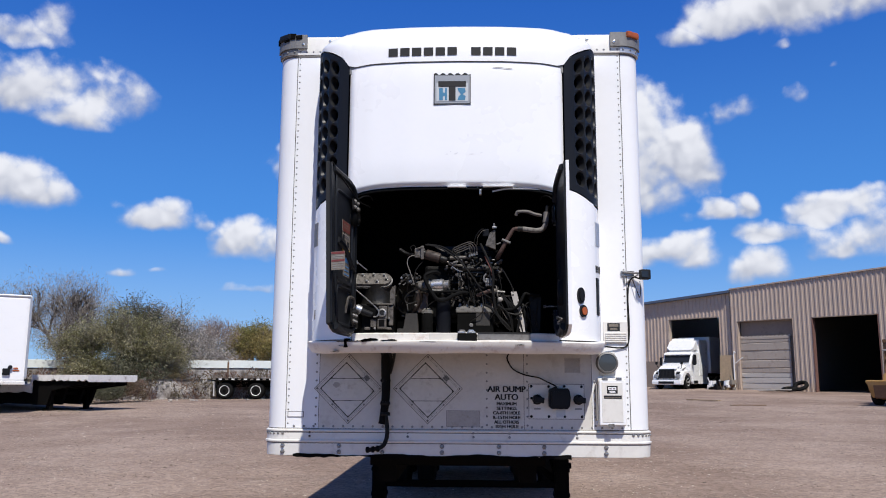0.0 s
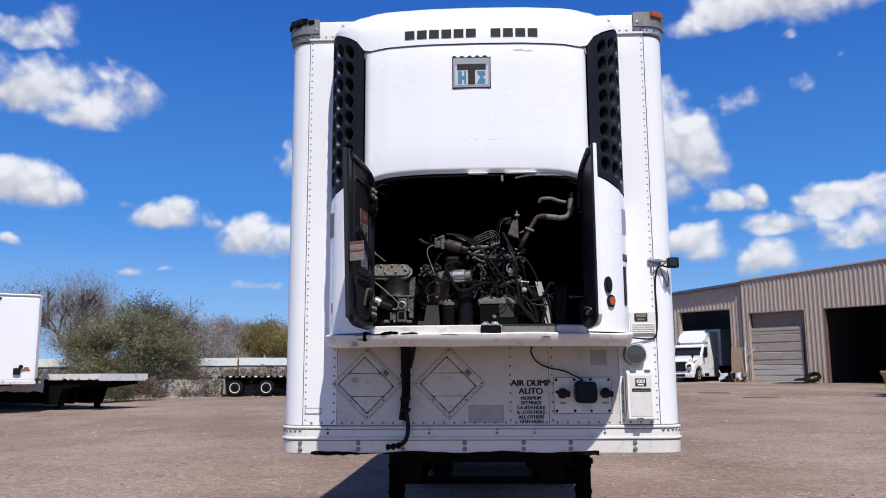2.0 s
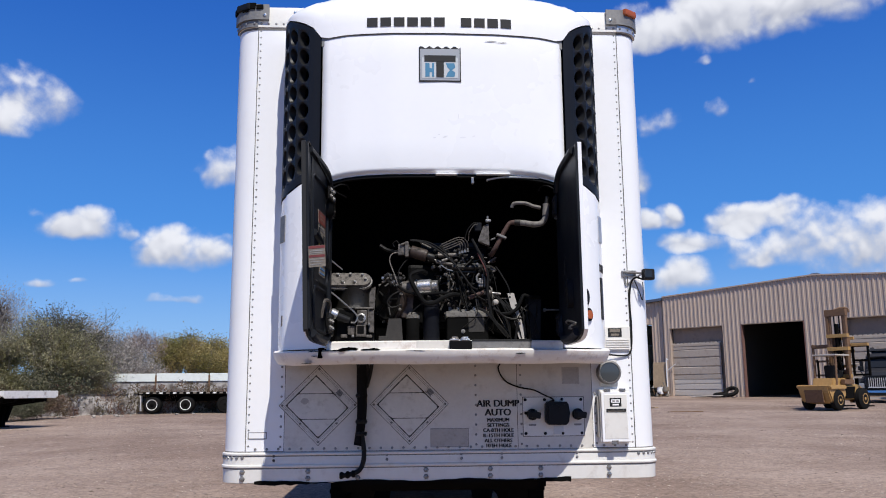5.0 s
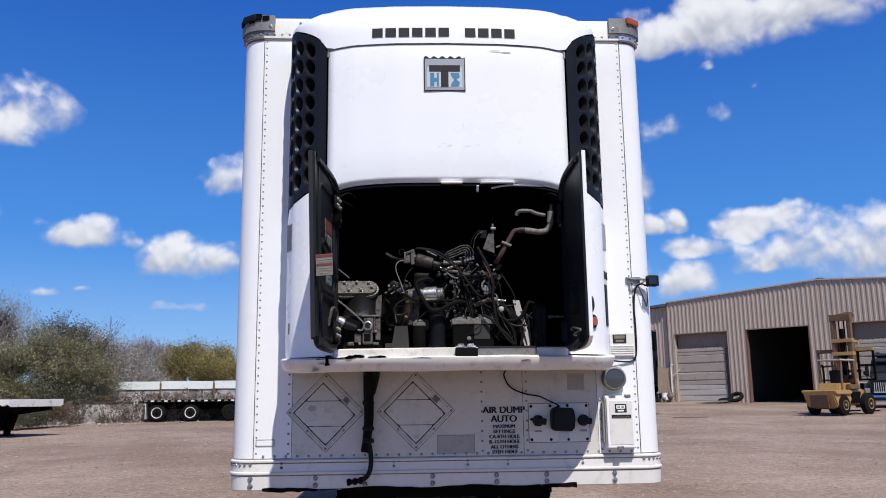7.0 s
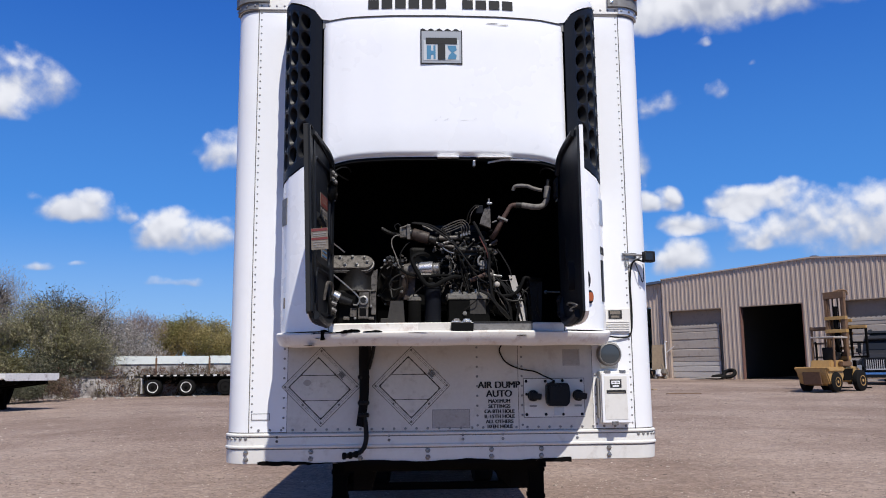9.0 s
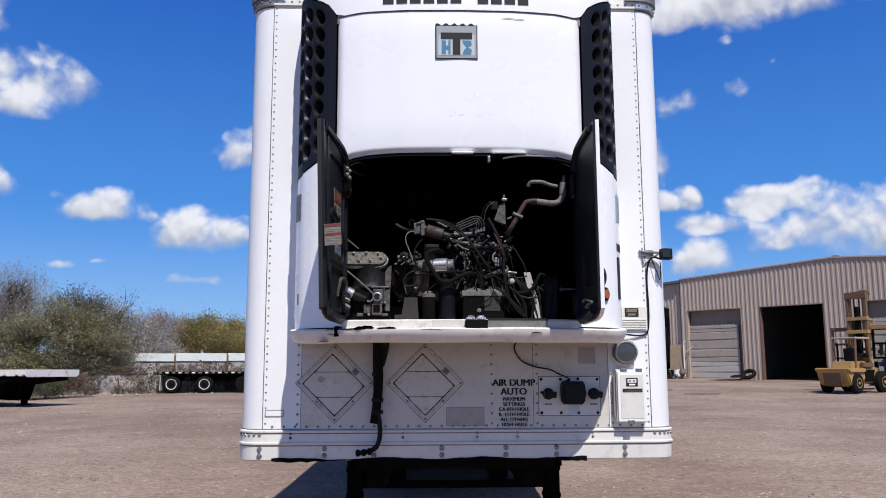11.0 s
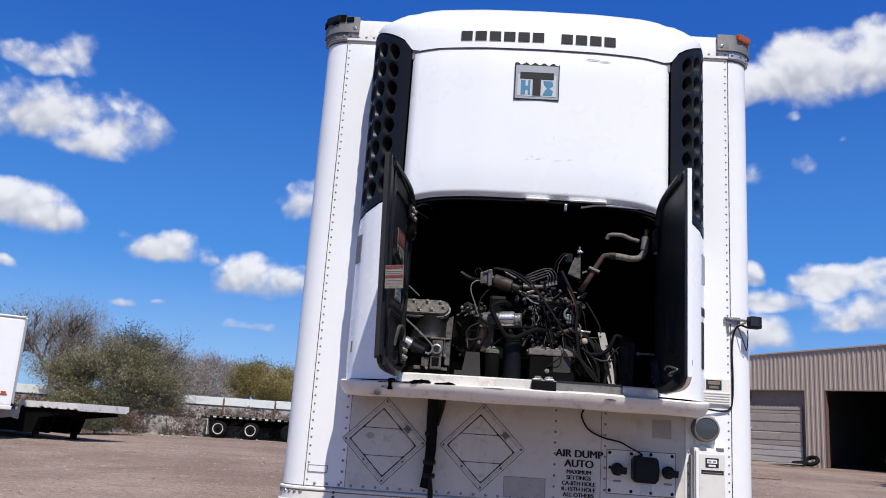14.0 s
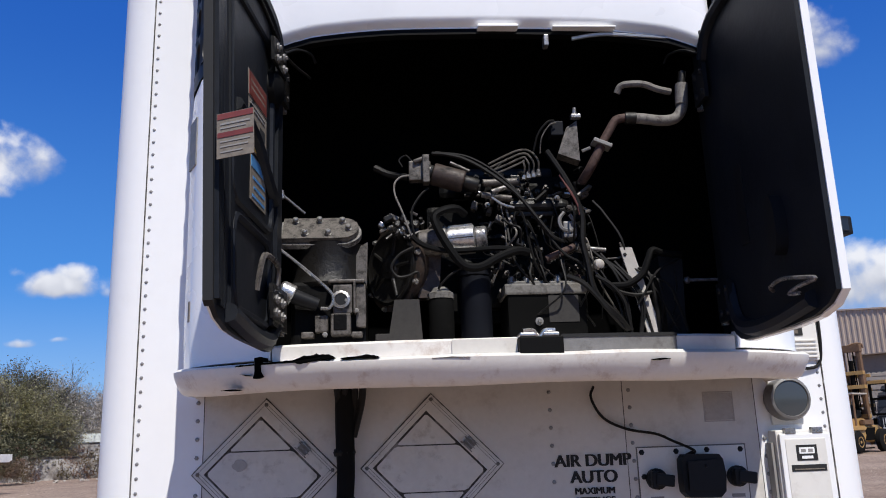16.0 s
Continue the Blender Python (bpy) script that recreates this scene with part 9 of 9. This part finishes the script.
        f.box(bm, (-0.50, y - 0.10, 1.78), (-0.42, y + 0.10, 2.0), 0.03)
        part("bonnet_mirror", bm, BLACK, item)
    for y in (-1.02, 1.02):
        wheel(item, f(-1.05, y, 0.5), f.way(0, 1 if y > 0 else -1), 0.5, 0.30, DECK_WHITE)
    for x in (-6.0, -7.3):
        for y in (-0.9, 0.9):
            wheel(item, f(x, y, 0.5), f.way(0, 1 if y > 0 else -1), 0.5, 0.55, DECK_WHITE)
    return f, item


bay = shed_at(-4.35, 2.6, 0)
f, _ = tractor((bay.x, bay.y), math.degrees(math.atan2(SHED_N.y, SHED_N.x)) + 8, TRUCK_WHITE, "white bonneted semi truck backed into a workshop bay", 3.85, INK)
# the van body coupled behind it
item = thing("box_trailer", f(-9, 0, 0), "white box trailer coupled behind the truck", "trailer")
bm = bmesh.new()
f.box(bm, (-16.5, -1.28, 1.2), (-5.1, 1.28, 4.0), 0.06)
part("body", bm, WHITE, item)
bm = bmesh.new()
f.box(bm, (-16.0, -0.5, 0.8), (-6.5, 0.5, 1.2), 0.02)
part("underframe", bm, CHASSIS, item)
for x in (-14.0, -15.3):
    for y in (-0.9, 0.9):
        wheel(item, f(x, y, 0.5), f.way(0, 1 if y > 0 else -1), 0.5, 0.55, DECK_WHITE)
bm = bmesh.new()
f.box(bm, (-5.12, 0.5, 3.55), (-5.08, 0.62, 3.65))
part("marker_lamp", bm, BLACK, item)

dark = along(30.1, 51.0)
tractor(dark, math.degrees(math.atan2(SHED_N.y, SHED_N.x)), TRUCK_DARK, "dark bonneted semi truck with chrome grille", 3.0, GRILLE_SILVER)


def forklift():
    f = Frame((19.22, 37.05), 33)                          # x runs towards the mast, to the right and away
    item = thing("forklift", f(0, 0, 0), "large old faded yellow forklift with tall mast", "forklift")
    def slab(name, outline, y0, y1, mat, parent=item, bevel=0.03):
        bm = bmesh.new()
        prism(bm, outline, lambda u, v, w: f(u, y0 + w, v), y1 - y0)
        if bevel:
            bmesh.ops.bevel(bm, geom=bm.edges[:], offset=bevel, segments=2, affect="EDGES")
        return part(name, bm, mat, parent)
    slab("counterweight", [(-1.70, 0.80), (-1.45, 0.34), (-1.05, 0.26), (-0.55, 0.26), (-0.25, 0.70), (-0.35, 1.02), (-0.8, 1.06), (-1.74, 1.06)], -0.72, 0.72, FORK_YELLOW, bevel=0.05)
    slab("counterweight_lip", [(-1.74, 1.02), (-1.62, 0.90), (-0.40, 0.90), (-0.30, 1.02), (-0.42, 1.10), (-1.70, 1.10)], -0.80, 0.80, FORK_YELLOW, bevel=0.03)
    slab("rear_panel", [(-1.66, 0.34), (-1.58, 0.30), (-1.70, 0.88), (-1.76, 0.88)], -0.42, 0.42, FORK_RUST, bevel=0.01)
    for y in (-0.72, 0.66):
        slab("wheel_arch", [(-0.30, 0.50), (0.35, 0.50), (0.55, 1.02), (-0.25, 1.02)], y, y + 0.06, CHASSIS, bevel=0.0)
    slab("tank", [(-0.30, 1.12), (0.55, 1.12), (0.55, 1.34), (-0.30, 1.34)], -0.70, -0.50, FORK_RUST, bevel=0.03)
    slab("hose_reel", [(0.20, 1.45), (0.62, 1.45), (0.62, 1.72), (0.20, 1.80)], -0.20, 0.40, BLACK, bevel=0.04)
    slab("chassis", [(-0.5, 0.42), (1.45, 0.42), (1.5, 0.95), (1.1, 1.12), (0.1, 1.12), (-0.4, 1.0)], -0.62, 0.62, FORK_YELLOW, bevel=0.05)
    slab("engine_cover", [(-0.95, 1.05), (0.35, 1.05), (0.30, 1.40), (-0.85, 1.40)], -0.48, 0.48, FORK_YELLOW, bevel=0.04)
    slab("seat", [(-0.2, 1.40), (0.28, 1.40), (0.28, 1.55), (-0.05, 1.58), (-0.12, 1.98), (-0.24, 1.98)], -0.26, 0.26, BLACK, bevel=0.03)
    slab("dash", [(0.72, 1.0), (0.95, 1.0), (0.92, 1.75), (0.80, 1.80)], -0.42, 0.42, FORK_RUST, bevel=0.02)
    bm = bmesh.new()
    lathe(bm, f(0.62, 0, 1.72), f.way(-0.5, 0, 0.8), [(0, 0.20), (0.015, 0.215), (0.03, 0.20)], 18)
    part("steering_wheel", bm, BLACK, item)
    # overhead guard
    for x, y, lean in ((-0.60, -0.5, 0.06), (-0.60, 0.5, 0.06), (0.62, -0.5, -0.06), (0.62, 0.5, -0.06)):
        bm = bmesh.new()
        rod(bm, f(x, y, 1.08), f(x + lean, y, 2.42), 0.05, None, 8)
        part("guard_post", bm, FORK_RUST, item)
    bm = bmesh.new()
    f.box(bm, (-0.62, -0.56, 2.40), (0.60, 0.56, 2.47), 0.02)
    part("guard_roof", bm, CONCRETE, item, "faded pale roof guard")
    # mast: outer and inner uprights, cross ties, carriage
    for y in (-0.42, 0.42):
        bm = bmesh.new()
        f.box(bm, (0.66, y - 0.06, 0.30), (0.84, y + 0.06, 4.32), 0.008)
        part("mast_upright", bm, FORK_RUST, item)
        bm = bmesh.new()
        f.box(bm, (0.70, y * 0.74 - 0.04, 0.40), (0.82, y * 0.74 + 0.04, 4.55), 0.006)
        part("inner_upright", bm, FORK_RUST, item)
    for z in (1.5, 2.75, 3.35, 4.35, 4.5):
        bm = bmesh.new()
        f.box(bm, (0.64, -0.5, z - 0.08), (0.87, 0.5, z + 0.08), 0.01)
        part("mast_tie", bm, FORK_YELLOW if z < 3.6 else FORK_RUST, item)
    bm = bmesh.new()
    rod(bm, f(0.75, 0, 0.5), f(0.75, 0, 3.9), 0.09, None, 10)
    part("lift_ram", bm, CHASSIS, item)
    for y in (-0.12, 0.12):
        bm = bmesh.new()
        tube(bm, [f(0.78, y, 0.8), f(0.78, y, 4.3)], 0.03, 5, 0)
        part("chain", bm, CHASSIS, item)
    bm = bmesh.new()
    tube(bm, [f(0.75, 0.1, 4.55), f(1.0, -0.1, 4.66), f(1.25, -0.3, 4.64), f(1.3, -0.35, 4.45)], 0.045, 6)
    part("hose_guide", bm, FORK_RUST, item)
    for y0, y1 in ((-0.46, -0.14), (0.14, 0.46)):
        bm = bmesh.new()
        f.box(bm, (0.87, y0, 2.30), (0.97, y1, 3.30), 0.02)
        part("carriage_plate", bm, FORK_RUST, item)
    for z in (1.95, 2.62, 3.22):
        bm = bmesh.new()
        f.box(bm, (0.97, -0.62, z - 0.07), (1.04, 0.62, z + 0.07), 0.015)
        part("carriage_bar", bm, FORK_YELLOW, item)
    # side racks of the load guard
    for y0, y1 in ((-1.25, -0.55), (0.55, 1.35)):
        bm = bmesh.new()
        for z in (1.55, 2.2, 2.85):
            f.box(bm, (0.90, y0, z - 0.045), (0.98, y1, z + 0.045))
        for y in (y0, y1):
            f.box(bm, (0.90, y - 0.045, 1.5), (0.98, y + 0.045, 3.0 if y == y1 else 2.9))
        part("load_guard", bm, CHASSIS if y0 < 0 else FORK_RUST, item)
        bm = bmesh.new()
        f.box(bm, (0.86, y0 - 0.05, 2.84), (0.99, y1 + 0.05, 2.98), 0.02)
        part("guard_board", bm, FORK_YELLOW if y0 < 0 else FORK_RUST, item)
    for y in (-0.45, 0.45):
        bm = bmesh.new()
        f.box(bm, (1.2, y - 0.08, 0.10), (2.5, y + 0.08, 0.16), 0.01)
        f.box(bm, (1.2, y - 0.08, 0.10), (1.28, y + 0.08, 1.4), 0.01)
        part("fork", bm, CHASSIS, item)
    for x, y, r in ((-0.98, -0.66, 0.44), (-0.98, 0.66, 0.44), (0.95, -0.78, 0.48), (0.95, 0.78, 0.48)):
        wheel(item, f(x, y, r), f.way(0, 1 if y > 0 else -1), r, 0.30, FORK_YELLOW, 0.5)
    bm = bmesh.new()
    tube(bm, [f(-0.6, 0.3, 1.4), f(-0.6, 0.3, 2.1), f(-0.68, 0.3, 2.2)], 0.05, 8, 3)
    part("exhaust", bm, CHASSIS, item)


forklift()


# ---- odds and ends by the workshop ----
def old_tyre(at, tilt, group="old tyres"):
    c = Vector((at[0], at[1], ground_z(*at)))
    bm = bmesh.new()
    way = Vector((math.sin(radians(tilt)) * -0.72, math.sin(radians(tilt)) * -0.69, math.cos(radians(tilt))))
    lift = 0.49 * math.sin(radians(tilt)) + 0.13 * math.cos(radians(tilt))
    lathe(bm, c + Vector((0, 0, lift)) - way * 0.13, way, [(0.05, 0.27), (0, 0.33), (0.02, 0.44), (0.07, 0.50), (0.19, 0.50), (0.24, 0.44), (0.26, 0.33), (0.21, 0.27), (0.05, 0.27)], 28)
    bmesh.ops.delete(bm, geom=[q for q in bm.faces if len(q.verts) > 4], context="FACES_ONLY")
    single("discarded_tyre", bm, TYRE, "worn black truck tyre lying by the bay", "tyre", group, smooth=True)


p = shed_at(4.75, 0.95, 0)
old_tyre((p.x, p.y), 38)
p = shed_at(4.2, 1.4, 0)
old_tyre((p.x, p.y), 8)
rnd = random.Random(31)
for k in range(3):
    p = shed_at(3.35 + 0.35 * k, 2.0 + 0.15 * k, 0)
    bm = bmesh.new()
    box(bm, (p.x, p.y, ground_z(p.x, p.y) + 0.06 + 0.05 * k), (1.9 - 0.3 * k, 0.28, 0.05), turn_z(-46 + 14 * k), 0.006)
    single("loose_board", bm, CONCRETE, "grey weathered board on the ground", "board", "loose boards")
for k in range(44):
    p = shed_at(-1.35 + rnd.uniform(-0.3, 1.6), 0.5 + rnd.uniform(0, 1.1), 0)
    bm = bmesh.new()
    s = rnd.uniform(0.15, 0.40)
    z = ground_z(p.x, p.y) + (0.0 if k < 22 else rnd.uniform(0.12, 0.38))
    if k % 3 == 0:
        rod(bm, (p.x, p.y, z + 0.05), (p.x + rnd.uniform(-0.5, 0.5), p.y, z + rnd.uniform(0.2, 0.75)), 0.04, None, 8)
    elif k % 3 == 1:
        box(bm, (p.x, p.y, z + s * 0.45), (s * 1.3, s, s * 0.9), turn_z(rnd.uniform(0, 90)), 0.02)
    else:
        lathe(bm, (p.x, p.y, z), (0.1, 0.1, 1), [(0, s * 0.5), (s * 0.2, s * 0.62), (s * 1.1, s * 0.62), (s * 1.15, s * 0.4)], 10)
    single(("scrap_pipe", "scrap_box", "scrap_can")[k % 3], bm, (CHASSIS, DECK_WHITE, TYRE, PAPER, FORK_RUST)[rnd.randrange(5)], ("rusty scrap pipe on the heap by the shed", "battered scrap box on the heap by the shed", "dented scrap can on the heap by the shed")[k % 3], "scrap", "scrap heap by the shed")
bm = bmesh.new()
box(bm, (11.25, 40.4, ground_z(11.2, 40.4) + 0.05), (2.1, 0.24, 0.05), turn_z(-61), 0.006)
single("loose_board", bm, PLY, "long weathered plank lying on the gravel", "board", "loose boards")
bm = bmesh.new()
box(bm, (11.9, 35.9, ground_z(11.9, 35.9) + 0.03), (1.6, 0.14, 0.03), turn_z(8), 0.006)
single("loose_board", bm, FORK_RUST, "dark strip of wood lying on the gravel", "board", "loose boards")
p = shed_at(-0.95, 0.15, 0)
bm = bmesh.new()
box(bm, (p.x, p.y, ground_z(p.x, p.y) + 1.15), (1.0, 0.05, 2.6), Matrix.Rotation(math.atan2(SHED_U.y, SHED_U.x), 3, "Z") @ Matrix.Rotation(radians(-4), 3, "X"), 0.004)
single("plywood_sheet", bm, PLY, "tan plywood sheet leaning on the shed wall", "plywood")
p = shed_at(-0.30, 0.22, 0)
bm = bmesh.new()
z = ground_z(p.x, p.y)
tube(bm, [(p.x, p.y, z), (p.x, p.y, z + 2.5), (p.x + 0.1, p.y - 0.1, z + 2.62)], 0.05, 8, 2)
tube(bm, [(p.x, p.y, z + 1.8), (p.x + 0.5, p.y - 0.45, z + 2.3)], 0.035, 8, 0)
single("guard_post", bm, DECK_WHITE, "bent white guard post beside the bay", "post")

# windblown litter along the foot of the wall
rnd = random.Random(61)
bm = bmesh.new()
for k in range(80):
    t = rnd.random()
    x, y = -26 + 26 * t + rnd.uniform(-0.6, 0.6), 33.2 + 9.9 * t + rnd.gauss(-0.6, 0.8)
    w = rnd.uniform(0.05, 0.17) * (0.6 + 0.4 * rnd.random())
    box(bm, (x, y, ground_z(x, y) + 0.035), (w * 1.5, w, 0.04), Euler((rnd.uniform(-0.5, 0.5), rnd.uniform(-0.5, 0.5), rnd.uniform(0, 3))).to_matrix())
single("litter", bm, CONCRETE, "pale scraps of litter along the foot of the wall", "litter", kind="stuff")
